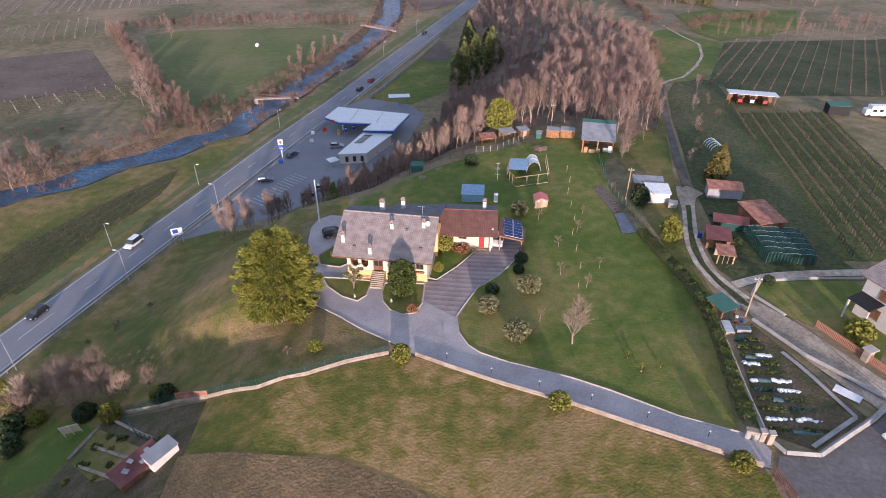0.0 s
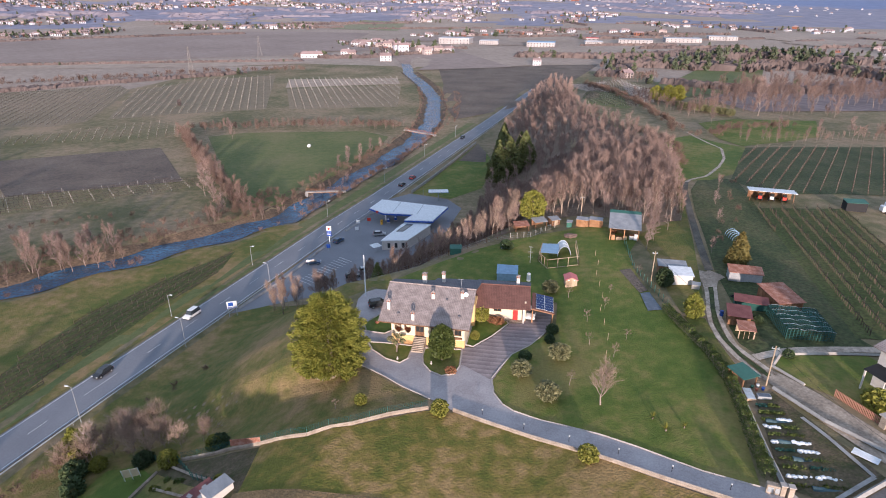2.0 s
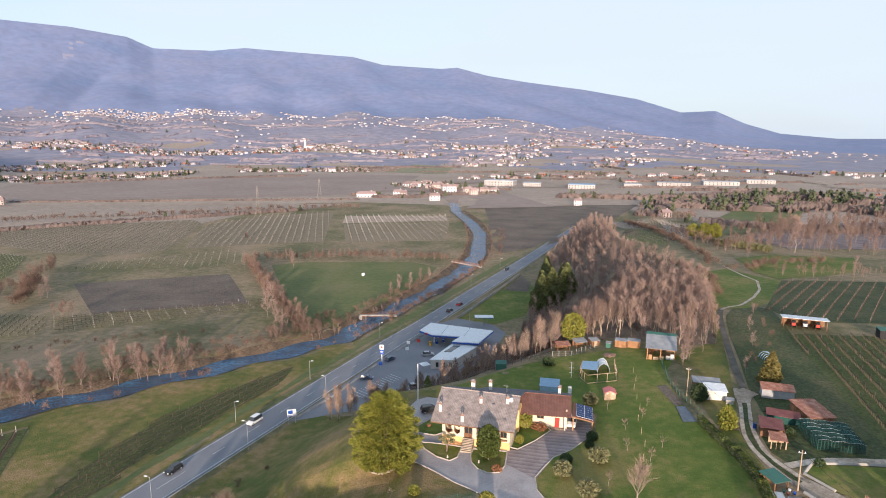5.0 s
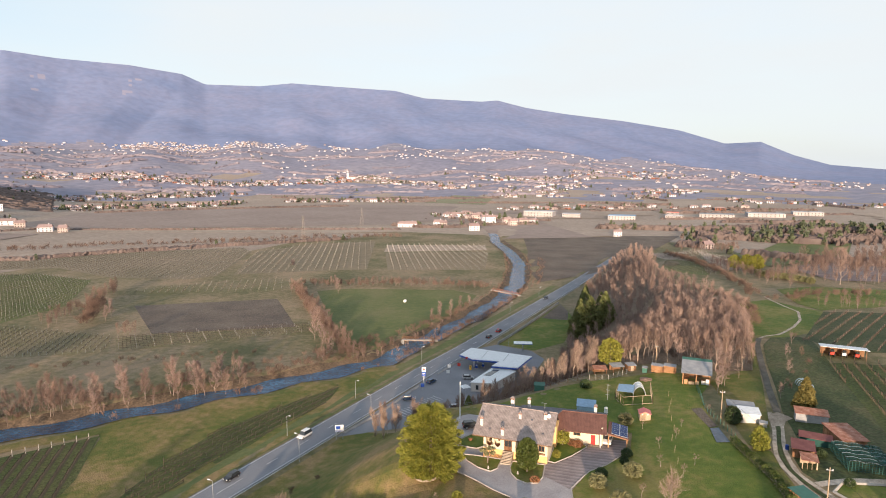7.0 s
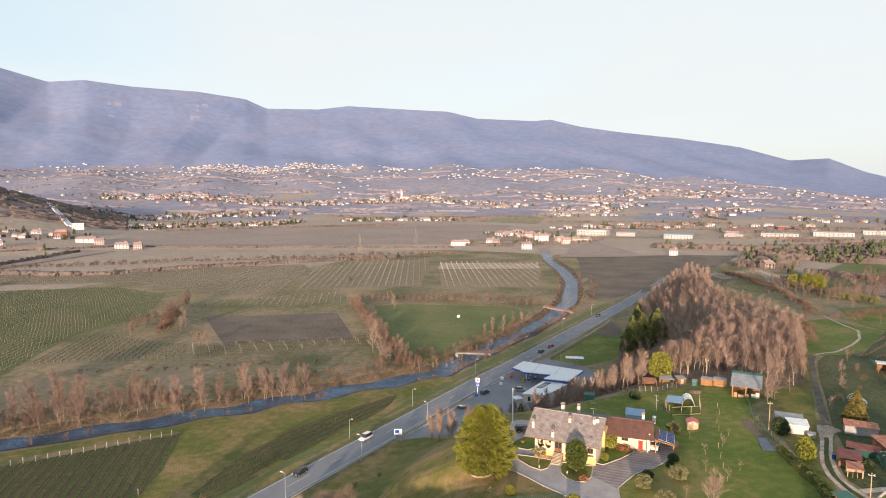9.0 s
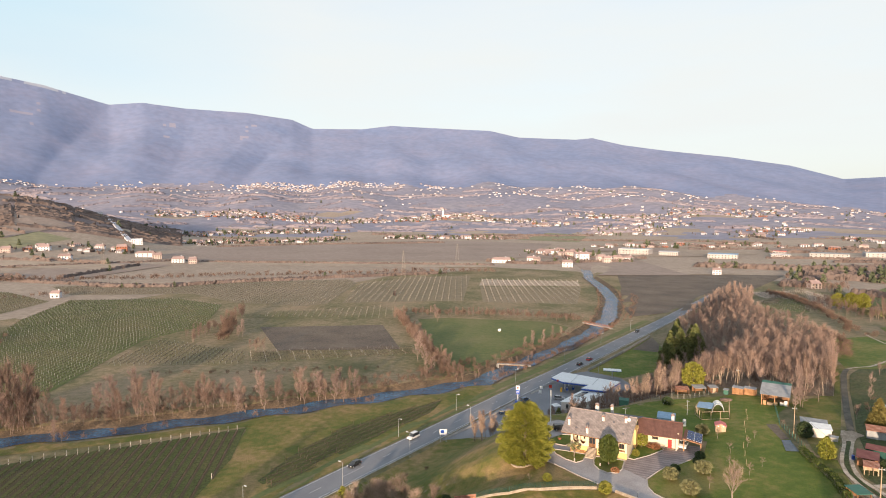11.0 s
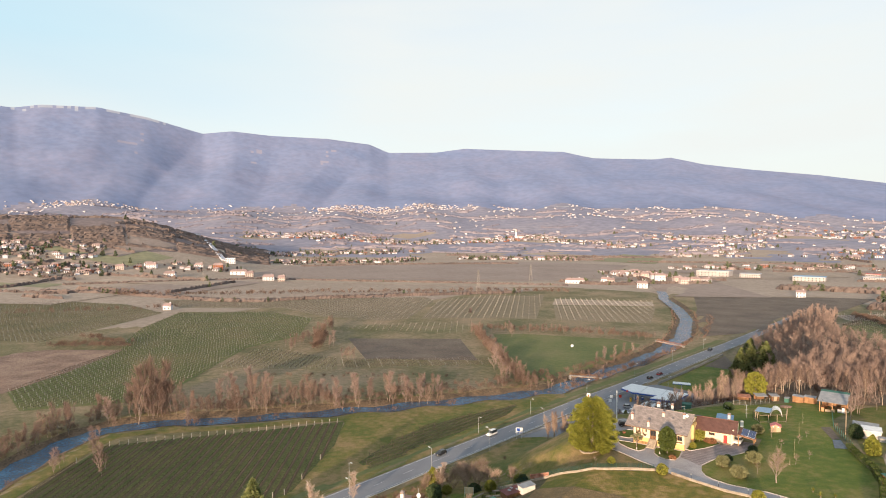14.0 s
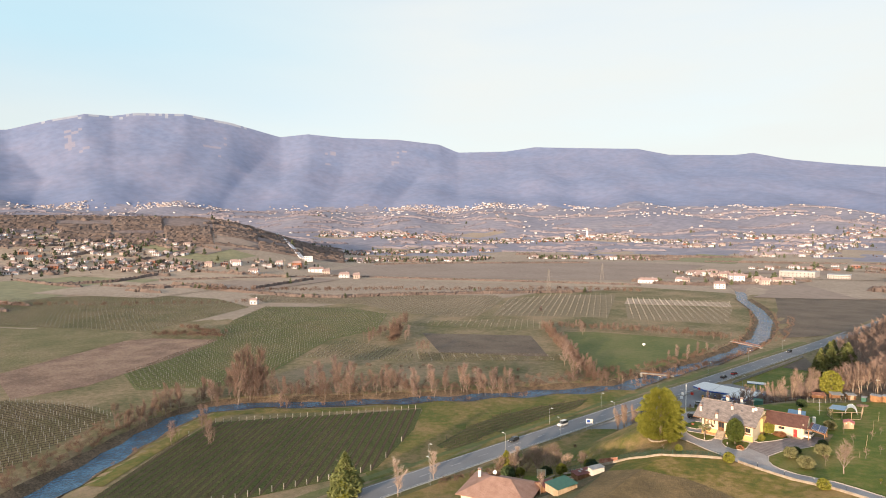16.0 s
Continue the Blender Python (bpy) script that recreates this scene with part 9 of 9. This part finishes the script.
TUFT = thing("thicket", "leafless mauve-brown thicket on the far plain", "bush")
tv, tf = [], []
for i in range(11):
    a, lean_ = rng.uniform(0, 6.28), rng.uniform(0.0, 1.0)
    root = Vector((math.cos(a) * 2.2 * lean_, math.sin(a) * 2.2 * lean_, 0))
    tip = root * 1.3 + Vector((rng.uniform(-0.8, 0.8), rng.uniform(-0.8, 0.8), rng.uniform(3.4, 6.0) * (1 - 0.4 * lean_)))
    side_ = Vector((-math.sin(a + i), math.cos(a + i), 0)) * 0.85
    mid_ = root.lerp(tip, 0.6)
    b = len(tv)
    tv += [root - side_ * 0.6, root + side_ * 0.6, mid_ + side_, tip, mid_ - side_]
    tf += [(b, b + 1, b + 2, b + 4), (b + 4, b + 2, b + 3)]
mesh_of("crown", tv, tf, M["thicket"], TUFT)
put(TUFT, -240, 300, 1.0)
GREEN = leafy("evergreen_tree", "dark evergreen tree on the far plain", "tree", 62, 6, 0.3, 60, lobed(0.3, 9, 2.8, cone_p, 3.3, 0.4, 0.3), 2.2, M["far_evergreen"], 1.6)
put(GREEN, 150, 660, 1.3)
tufts, greens = [], []


def bosk(x, y, s_, evergreen=0.06):
    (greens if rng.random() < evergreen else tufts).append((x, y, s_, rng.uniform(0, 6.28)))


# closed leafless canopy seen from afar: uneven sheets of crowns over strips of land
strips_near, strips_far = [], []


def row_of_trees(line, hw, tall_, cell, evergreen=0.05, singles=0.25):
    """A strip of woodland along a plan line: a ragged canopy with single crowns standing out of it."""
    (strips_far if math.hypot(line[0][0] - 40, line[0][1] + 130) > 1650 else strips_near).append((line, hw, tall_, cell))
    for (ax, ay), (bx, by) in zip(line, line[1:]):
        for i in range(int(singles * math.hypot(bx - ax, by - ay) * max(1, hw / 5) / 4)):
            u = rng.random()
            bosk(ax + (bx - ax) * u + rng.uniform(-hw, hw), ay + (by - ay) * u + rng.uniform(-hw, hw), tall_ / 5.5 * rng.uniform(0.6, 1.1), evergreen)


def canopy(name, strips, material, label):
    P, T, F, base = [], [], [], 0
    for line, hw, tall_, cell in strips:
        pts = [Vector(p) for p in line]
        rail_ = []
        for a, b in zip(pts, pts[1:]):
            k = max(1, int((b - a).length / cell))
            rail_ += [(a.lerp(b, i / k), (b - a).normalized()) for i in range(k)]
        rail_.append((pts[-1], (pts[-1] - pts[-2]).normalized()))
        m = max(2, int(2 * hw / cell))
        for i, (p, d) in enumerate(rail_):
            wide = hw * (0.65 + 0.5 * noise.noise(Vector((p.x * 0.03, p.y * 0.03, 1.5))))
            for k in range(m + 1):
                u = -1 + 2 * k / m
                P.append((p.x - d.y * u * wide + rng.uniform(-0.4, 0.4) * cell, p.y + d.x * u * wide + rng.uniform(-0.4, 0.4) * cell))
                edge = k in (0, m) or i in (0, len(rail_) - 1)
                T.append(-0.5 if edge else tall_ * (0.35 + 0.65 * rng.random()))
                if i and k:
                    o = base + i * (m + 1) + k
                    F.append((o - m - 2, o - 1, o, o - m - 1))
        base = len(P)
    A = np.array(P)
    Z = height(A[:, 0], A[:, 1]) + far_rise(A[:, 0], A[:, 1]) + np.array(T)
    tagged(mesh_of(name, np.column_stack([A, Z]), F, material), label, "woods", kind="stuff")


# hedges and tree lines between the fields, running with them
for _ in range(170):
    r, az = 720 + 1000 * rng.random(), radians(rng.uniform(-40, 92))
    x, y, d = 40 - r * math.sin(az), -130 + r * math.cos(az), radians(rng.choice((22, 22, 112)) + rng.uniform(-8, 8))
    L = rng.uniform(40, 190)
    if -960 < x < -230 and 330 < y < 1140 or r < 950 and az < radians(14):
        continue
    row_of_trees([(x, y), (x + L * math.cos(d), y + L * math.sin(d))], rng.uniform(3, 8), rng.uniform(3.5, 6), 3.2, 0.08)
row_of_trees([(-717, 135), (-700, 185), (-560, 212), (-510, 218), (-464, 244), (-432, 299), (-370, 374), (-285, 470)], 7, 3.6, 2.0, 0.04, 0.8)
row_of_trees([(-800, 190), (-740, 300), (-690, 425), (-560, 470), (-420, 530), (-270, 585)], 4, 3.0, 2.2, 0.04, 0.6)
row_of_trees([(-305, 640), (-255, 622), (-215, 640), (-170, 690), (-120, 720)], 9, 4.5, 2.5, 0.2, 0.8)
row_of_trees([(-830, 70), (-817, 137), (-857, 214)], 6, 4.5, 2.5)
row_of_trees([(-560, 990), (-660, 900), (-780, 800), (-880, 660)], 6, 4, 3, 0.1)
# woods past the terrace and the knoll, to the east
row_of_trees([(78, 610), (120, 625), (185, 600), (240, 640), (300, 600), (345, 520)], 28, 8, 2.6, 0.12, 0.5)
row_of_trees([(60, 520), (90, 590), (100, 650)], 12, 6, 2.5, 0.2, 0.6)
row_of_trees([(180, 700), (230, 740), (300, 720), (360, 690)], 24, 8, 3.0, 0.35, 0.8)
row_of_trees([(100, 430), (150, 400), (200, 420), (250, 470)], 12, 6, 2.4, 0.05, 0.6)
row_of_trees([(-40, 700), (40, 690), (120, 720), (200, 790), (330, 800)], 16, 6, 3, 0.15, 0.5)
# the wooded hill before the towns
for i in range(34):
    r = 1215 + 15.5 * i
    for a0 in range(52, 99, 4):
        if noise.noise(Vector((a0 * 0.23, i * 0.21, 4.0))) < -0.2:
            continue
        strips_near.append(([(40 - r * math.sin(radians(a0 + k)), -130 + r * math.cos(radians(a0 + k))) for k in (0, 2, 4.1)], 10, rng.uniform(4, 7), 5))
for _ in range(260):
    r, az = rng.uniform(1210, 1740), radians(rng.uniform(52, 98))
    bosk(40 - r * math.sin(az), -130 + r * math.cos(az), rng.uniform(0.8, 1.6), 0.12)
# woods over the rising ground, along the contours
for _ in range(330):
    r, az, L = rng.uniform(1700, 3300), rng.uniform(-14, 92), rng.uniform(1.2, 5.0)
    row_of_trees([(40 - (r + 40 * k * math.sin(r)) * math.sin(radians(az + L * k / 2)), -130 + (r + 40 * k * math.sin(r)) * math.cos(radians(az + L * k / 2))) for k in (0, 1, 2)], rng.uniform(8, 30), rng.uniform(5, 9), 9, 0.05, 0.03)
canopy("far_canopy", strips_near, M["thicket"], "leafless mauve-brown hedges and woods across the plain")
canopy("far_canopy", strips_far, M["far_canopy"], "leafless woods on the rising ground, haze painted into their colour")
drape("green_knoll", [(95, 432), (160, 600), (225, 610), (185, 470), (110, 330), (97, 305)], M["green_field"], 0.5, 14, "green grassy knoll beyond the woods", "meadow")
drape("green_meadow", [(89, 213), (109, 231), (150, 244), (135, 196), (116, 177), (95, 158), (90, 174)], M["lawn"], 0.12, 6, "bright green meadow between hedges", "meadow")
vineyard("brown vineyard on a distant slope", [(30, 460), (60, 330), (72, 280), (95, 300), (70, 470)], (0.3, 0.95), 4, 2.4, 5, 1.8, 0.09, False, 21, "far_field_haze", False, cell=14)
again(yellow_tree, 85, 284, 1.35, 0)
again(yellow_tree, 91, 288, 1.3, 90)
again(yellow_tree, 79, 290, 1.2, 200)
for x, y, s in ((124, 248, 1.35), (148, 272, 1.25), (112, 250, 0.8), (138, 258, 0.9), (165, 262, 1.1), (104, 262, 0.7), (95, 215, 0.6), (120, 200, 0.5), (134, 196, 0.55), (150, 205, 0.6)):
    plant(POPLAR, x, y, s, x * 7)
for i in range(9):
    again(olive, 88 + 2.6 * i, 260 - 2.6 * i, 1.5, i * 40)


def dwelling(name, label, x, y, w, d, h, rz, wallm, roofm, rows_=2, cols=4, hip=0.32, flat=False, category="house"):
    """A building far off, with its windows let into the walls."""
    b = thing(name, label, category, pose(x, y, gzf(x, y) - 0.3, 0, 0, rz))
    part("wall", boxed(-w / 2, w / 2, -d / 2, d / 2, 0, h), wallm, b)
    o = 0.6
    if flat:
        part("roof", boxed(-w / 2 - 0.2, w / 2 + 0.2, -d / 2 - 0.2, d / 2 + 0.2, h, h + 0.5), roofm, b)
    else:
        for s in (-1, 1):
            roof_sheet("roof", b, [(s * -(w / 2 + o), s * -(d / 2 + o), h), (s * (w / 2 + o), s * -(d / 2 + o), h), (s * (w / 2 + o) * 0.8, 0, h + d * hip), (s * -(w / 2 + o) * 0.8, 0, h + d * hip)], roofm, 0.25)
        part("chimney", boxed(w * 0.2, w * 0.2 + 0.9, 0.6, 1.5, h + d * hip * 0.5, h + d * hip + 1.0), wallm, b)
    for r in range(rows_):
        for c in range(cols):
            x0 = -w / 2 + w * (c + 0.5) / cols - 0.6
            z0 = 1.0 + r * (h - 0.4) / rows_
            part("window", boxed(x0, x0 + 1.2, -d / 2 - 0.05, -d / 2 + 0.1, z0, z0 + 1.5), M["glass"], b)
    return b


dwelling("field_house", "small pale farm hut among the vines", -484, 153, 7, 6, 4.5, 40, M["wall_pale_haze"], M["roof_town_haze"], 1, 2)
dwelling("farm_house", "white house beside a brown field", -7, 604, 9, 7, 6, 5, M["wall_pale_haze"], M["roof_town_haze"], 2, 3)
dwelling("farm_house", "long pale farm building with red-brown roof", -277, 624, 26, 9, 5, 18, M["wall_pale_haze"], M["roof_town_haze"], 1, 6)
for x, y, w, h, m_, lab in ((-244, 652, 12, 6, "wall_pale_haze", "white two-storey country house"), (-232, 640, 10, 6, "wall_warm", "ochre two-storey country house"), (-181, 611, 13, 6.5, "wall_pale_haze", "white country house by the river"), (-190, 722, 14, 9, "wall_pale_haze", "tall white house by the river"), (-200, 732, 11, 8, "wall_pale_haze", "white gabled house by the river"), (-160, 700, 12, 8, "wall_warm", "pink plastered house by the river"), (-150, 690, 10, 7, "wall_warm", "ochre plastered house by the river"), (-263, 798, 22, 6, "wall_pale_haze", "long white house on the plain"), (-225, 770, 12, 7, "wall_warm", "ochre house on the plain"),
                            (-140, 712, 12, 7, "wall_warm", "warm-coloured house near the river"), (-128, 724, 11, 6, "wall_pale_haze", "pale house near the river"), (80, 505, 9, 5, "wall_warm", "small ochre farmhouse among trees")):
    dwelling("country_house", lab, x, y, w, 9, h, rng.uniform(-10, 40), M[m_], M["roof_town_haze"], 2, 3)
dwelling("red_house", "tall red-painted house on the plain", -838, 446, 15, 11, 9, 50, M["brick"], M["roof_town_haze"], 3, 4)
for x, y, w in ((-769, 437, 26), (-663, 411, 16), (-640, 416, 10), (-790, 333, 15), (-868, 430, 13), (-886, 358, 15), (-893, 312, 12), (-735, 432, 12)):
    dwelling("country_house", "white-walled farmstead with red-brown roof", x, y, w, 10, 6, 45, M["wall_pale_haze"] if w > 12 else M["wall_warm"], M["roof_town_haze"], 2, 4)
for x, y, w, d, h, rm, lab in ((-146, 872, 48, 26, 8.5, "hall_roof", "large white factory hall with flat roof"), (-94, 868, 28, 24, 6, "hall_roof", "white factory hall with flat roof"), (-15, 850, 40, 28, 6.5, "blue_sheet", "factory hall with pale blue roof"), (125, 930, 50, 30, 6, "zinc", "grey warehouse with flat roof"), (200, 975, 54, 28, 6, "hall_roof", "long white warehouse with a flat roof"), (272, 1035, 44, 28, 6, "hall_roof", "white warehouse on the plain"), (60, 930, 18, 14, 7, "red_paint", "small red-roofed works building"), (60, 880, 26, 20, 5.5, "hall_roof", "low grey workshop with flat roof")):
    dwelling("factory_hall", lab, x, y, w, d, h, rng.uniform(-8, 8), M["hall_wall"], M[rm], 2, 9, flat=True, category="factory")
tower = thing("church", "pale church with a tall square bell tower", "church", pose(-960, 1740, gzf(-960, 1740), 0, 0, 30) @ Matrix.Scale(0.8, 4))
part("nave", boxed(-9, 20, -8, 8, 0, 14), M["wall_pale_haze"], tower)
roof_sheet("roof", tower, [(-10, -9, 14), (21, -9, 14), (21, 0, 19), (-10, 0, 19)], M["roof_town_haze"], 0.3)
roof_sheet("roof", tower, [(21, 9, 14), (-10, 9, 14), (-10, 0, 18.99), (21, 0, 18.99)], M["roof_town_haze"], 0.3)
part("bell_tower", boxed(-17, -9.5, -4, 4, 0, 40), M["wall_pale_haze"], tower)
bm = bmesh.new()
bmesh.ops.create_cone(bm, cap_ends=True, segments=4, radius1=6, radius2=0.2, depth=9, matrix=Matrix.Translation((-13.2, 0, 44.4)) @ Matrix.Rotation(radians(45), 4, "Z"))
part("spire", bm, M["roof_town_haze"], tower)
for z in (32,):
    part("belfry_opening", boxed(-15, -11.5, -4.1, -3.8, z, z + 5), M["glass"], tower)


# the towns: past counting, so one mesh
def town(name, label, places, materials):
    V, F, I = [], [], []
    for x, y, w, d, h, rz, wm in places:
        c, s = math.cos(rz), math.sin(rz)
        rr = math.hypot(x - 40, y + 130)
        z = (gzf(x, y) if rr < 3300 else mountain_z(math.degrees(math.atan2(40 - x, y + 130)), rr)[2]) - 0.5
        b = len(V)
        for px, py, pz in ((-1, -1, 0), (1, -1, 0), (1, 1, 0), (-1, 1, 0), (-1, -1, 1), (1, -1, 1), (1, 1, 1), (-1, 1, 1)):
            V.append((x + c * px * w / 2 - s * py * d / 2, y + s * px * w / 2 + c * py * d / 2, z + pz * h))
        for q in ((0, 1, 5, 4), (1, 2, 6, 5), (2, 3, 7, 6), (3, 0, 4, 7)):
            F.append(tuple(b + i for i in q))
            I.append(wm)
        b = len(V)
        for px, py, pz in ((-1.1, -1.15, -0.04), (1.1, -1.15, -0.04), (1.1, 1.15, -0.04), (-1.1, 1.15, -0.04), (-0.8, 0, 0.25), (0.8, 0, 0.25)):
            V.append((x + c * px * w / 2 - s * py * d / 2, y + s * px * w / 2 + c * py * d / 2, z + h + pz * d))
        for q in ((0, 1, 5, 4), (2, 3, 4, 5), (1, 2, 5), (3, 0, 4), (3, 2, 1, 0)):
            F.append(tuple(b + i for i in q))
            I.append(2)
        # dark window bands: two storeys of three openings each on the south side
        for r in range(2):
            for k in range(3):
                b = len(V)
                u0, u1 = -0.8 + 0.6 * k, -0.8 + 0.6 * k + 0.3
                z0 = z + 1.2 + r * h * 0.45
                for px, pz in ((u0, z0), (u1, z0), (u1, z0 + 1.5), (u0, z0 + 1.5)):
                    V.append((x + c * px * w / 2 + s * (d / 2 + 0.08), y + s * px * w / 2 - c * (d / 2 + 0.08), pz))
                F.append((b, b + 1, b + 2, b + 3))
                I.append(3)
    me = bpy.data.meshes.new(name)
    me.from_pydata(V, [], F)
    for m_ in materials:
        me.materials.append(m_)
    me.polygons.foreach_set("material_index", I)
    me.update()
    ob = new(name, me)
    tagged(ob, label, "town", kind="stuff")


def along(line, count, wide, size, warm=0.25):
    """Houses scattered along a plan line, with garden trees between them."""
    out = []
    runs = [math.dist(a, b) for a, b in zip(line, line[1:])]
    for _ in range(count):
        k = rng.choices(range(len(runs)), runs)[0]
        u, (ax, ay), (bx, by) = rng.random(), line[k], line[k + 1]
        n_ = Vector((-(by - ay), bx - ax)).normalized() * rng.uniform(-wide, wide)
        x, y = ax + (bx - ax) * u + n_.x, ay + (by - ay) * u + n_.y
        s_ = size * rng.choice((0.55, 0.7, 0.8, 0.9, 1.05))
        out.append((x, y, s_ * rng.uniform(0.9, 1.7), s_ * rng.uniform(0.7, 1.0), s_ * rng.uniform(0.42, 0.68), rng.uniform(-0.6, 1.3), 0 if rng.random() > warm else rng.choice((1, 1, 4))))
        for _k in range(3):
            bosk(x + rng.gauss(0, 16), y + rng.gauss(0, 16), rng.uniform(0.5, 1.15), 0.2)
    return out


def round_about(spots_, r_lo, r_hi, size):
    """Houses in clusters on the rising ground: bearing, spread, count."""
    out = []
    for ca, sp, count in spots_:
        for _ in range(count):
            az, r = radians(rng.gauss(ca, sp)), rng.uniform(r_lo, r_hi)
            x, y = 40 - r * math.sin(az), -130 + r * math.cos(az)
            out.append((x, y, rng.uniform(0.6, 1.4) * size, rng.uniform(0.5, 0.9) * size, rng.uniform(0.35, 0.65) * size, rng.uniform(-0.3, 1.2), 0 if rng.random() < 0.8 else 1))
    return out


TM = [M["wall_pale_haze"], M["wall_warm"], M["roof_town_haze"], M["glass"], M["brick"]]
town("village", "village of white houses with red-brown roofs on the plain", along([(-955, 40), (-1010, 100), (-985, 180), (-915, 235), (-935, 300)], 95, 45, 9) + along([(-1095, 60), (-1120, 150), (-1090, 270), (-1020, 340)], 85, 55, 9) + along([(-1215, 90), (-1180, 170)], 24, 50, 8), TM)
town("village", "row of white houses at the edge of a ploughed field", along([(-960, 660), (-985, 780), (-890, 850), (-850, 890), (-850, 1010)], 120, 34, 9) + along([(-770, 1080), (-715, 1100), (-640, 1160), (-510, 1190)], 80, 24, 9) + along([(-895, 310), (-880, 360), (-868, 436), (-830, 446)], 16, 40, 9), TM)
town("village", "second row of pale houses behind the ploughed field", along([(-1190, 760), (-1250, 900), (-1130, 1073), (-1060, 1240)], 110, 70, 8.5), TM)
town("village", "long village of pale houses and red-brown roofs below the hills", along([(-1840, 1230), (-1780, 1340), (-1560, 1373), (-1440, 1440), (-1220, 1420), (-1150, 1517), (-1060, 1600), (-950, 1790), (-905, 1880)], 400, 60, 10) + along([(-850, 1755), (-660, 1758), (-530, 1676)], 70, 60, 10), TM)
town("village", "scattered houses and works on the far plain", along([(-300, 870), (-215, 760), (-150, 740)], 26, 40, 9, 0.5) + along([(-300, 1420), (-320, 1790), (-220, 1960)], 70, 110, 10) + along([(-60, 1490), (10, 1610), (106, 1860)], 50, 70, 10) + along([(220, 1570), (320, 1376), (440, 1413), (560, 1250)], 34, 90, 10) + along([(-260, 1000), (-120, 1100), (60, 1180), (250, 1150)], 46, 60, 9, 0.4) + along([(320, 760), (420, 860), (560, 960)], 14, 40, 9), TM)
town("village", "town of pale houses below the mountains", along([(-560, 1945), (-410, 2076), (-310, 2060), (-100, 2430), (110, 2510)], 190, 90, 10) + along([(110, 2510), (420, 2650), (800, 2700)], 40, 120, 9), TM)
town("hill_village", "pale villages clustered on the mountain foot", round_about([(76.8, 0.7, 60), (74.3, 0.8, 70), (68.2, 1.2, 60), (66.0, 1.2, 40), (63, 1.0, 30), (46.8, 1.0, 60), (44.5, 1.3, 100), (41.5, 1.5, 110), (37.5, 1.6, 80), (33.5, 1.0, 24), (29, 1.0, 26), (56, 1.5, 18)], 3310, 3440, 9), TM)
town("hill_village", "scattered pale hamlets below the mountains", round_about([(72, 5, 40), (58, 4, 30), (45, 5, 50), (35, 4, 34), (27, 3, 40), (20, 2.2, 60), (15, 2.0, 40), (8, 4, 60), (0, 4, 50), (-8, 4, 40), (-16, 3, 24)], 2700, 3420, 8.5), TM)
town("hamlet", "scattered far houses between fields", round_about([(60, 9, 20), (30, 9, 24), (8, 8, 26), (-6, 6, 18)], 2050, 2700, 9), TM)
joined("far_thickets", tufts, [TUFT], "mauve-brown leafless woods and hedges on the plain", "woods", ("crown",))
joined("far_evergreens", greens, [GREEN], "scattered dark evergreens on the far plain", "woods", ("crown",))


def pylon(x, y, h, rz):
    p = thing("power_pylon", "lattice steel power pylon", "pylon", pose(x, y, gzf(x, y), 0, 0, rz))
    bm = bmesh.new()
    lev = [(0.0, 2.6), (0.25, 1.9), (0.5, 1.25), (0.72, 0.8), (1.0, 0.25)]
    for (u0, w0), (u1, w1) in zip(lev, lev[1:]):
        c0 = [(-w0, -w0), (w0, -w0), (w0, w0), (-w0, w0)]
        c1 = [(-w1, -w1), (w1, -w1), (w1, w1), (-w1, w1)]
        for i in range(4):
            j = (i + 1) % 4
            tube(bm, (*c0[i], u0 * h), (*c1[i], u1 * h), 0.08, sides=3)
            tube(bm, (*c0[i], u0 * h), (*c1[j], u1 * h), 0.05, sides=3)
            tube(bm, (*c0[j], u0 * h), (*c1[i], u1 * h), 0.05, sides=3)
    part("tower", bm, M["pylon_steel"], p)
    for u, w in ((0.70, 4.6), (0.82, 3.8), (0.93, 3.0)):
        bm = tube(bmesh.new(), (-w, 0, u * h), (w, 0, u * h), 0.09, sides=4)
        part("cross_arm", bm, M["pylon_steel"], p)


pylon(-307, 420, 29, 20)
pylon(197, 672, 42, 40)
pylon(-700, 330, 30, 20)
pylon(-341, 616, 24, 20)
# pressure pipes down the wooded hill
pen = thing("pressure_pipes", "pale pipes running down the wooded hill", "pipeline")
for off in (-8, 0, 8):
    pts = []
    for i in range(7):
        r, az = 1530 - 60 * i, radians(58.2 - 0.35 * i)
        x, y = 40 - r * math.sin(az) + off, -130 + r * math.cos(az)
        pts.append((x, y, gzf(x, y) + 2.5))
    bm = bmesh.new()
    for a, b in zip(pts, pts[1:]):
        tube(bm, a, b, 1.6, sides=6)
    part("pipe", bm, M["wall_pale_haze"], pen)
r, az = 1540, radians(58.4)
x, y = 40 - r * math.sin(az), -130 + r * math.cos(az)
dwelling("valve_house", "pale valve house on the hilltop", x, y, 20, 9, 6, 58, M["wall_pale_haze"], M["wall_pale_haze"], 1, 6, flat=True, category="building")
r, az = 1160, radians(55.6)
x, y = 40 - r * math.sin(az), -130 + r * math.cos(az)
dwelling("power_house", "tall white power house at the hill foot", x, y, 17, 10, 10, 56, M["wall_pale_haze"], M["metal_white"], 3, 5, flat=True, category="building")
bale = thing("hay_bale", "white wrapped hay bale in the pasture", "bale", pose(-101.5, 203.5, gz(-101.5, 203.5) + 0.1))
bm = bmesh.new()
bmesh.ops.create_cone(bm, cap_ends=True, segments=14, radius1=0.8, radius2=0.8, depth=1.3, matrix=Matrix.Translation((0, 0, 0.8)) @ Matrix.Rotation(radians(90), 4, "X"))
part("wrapping", bm, M["metal_white"], bale)
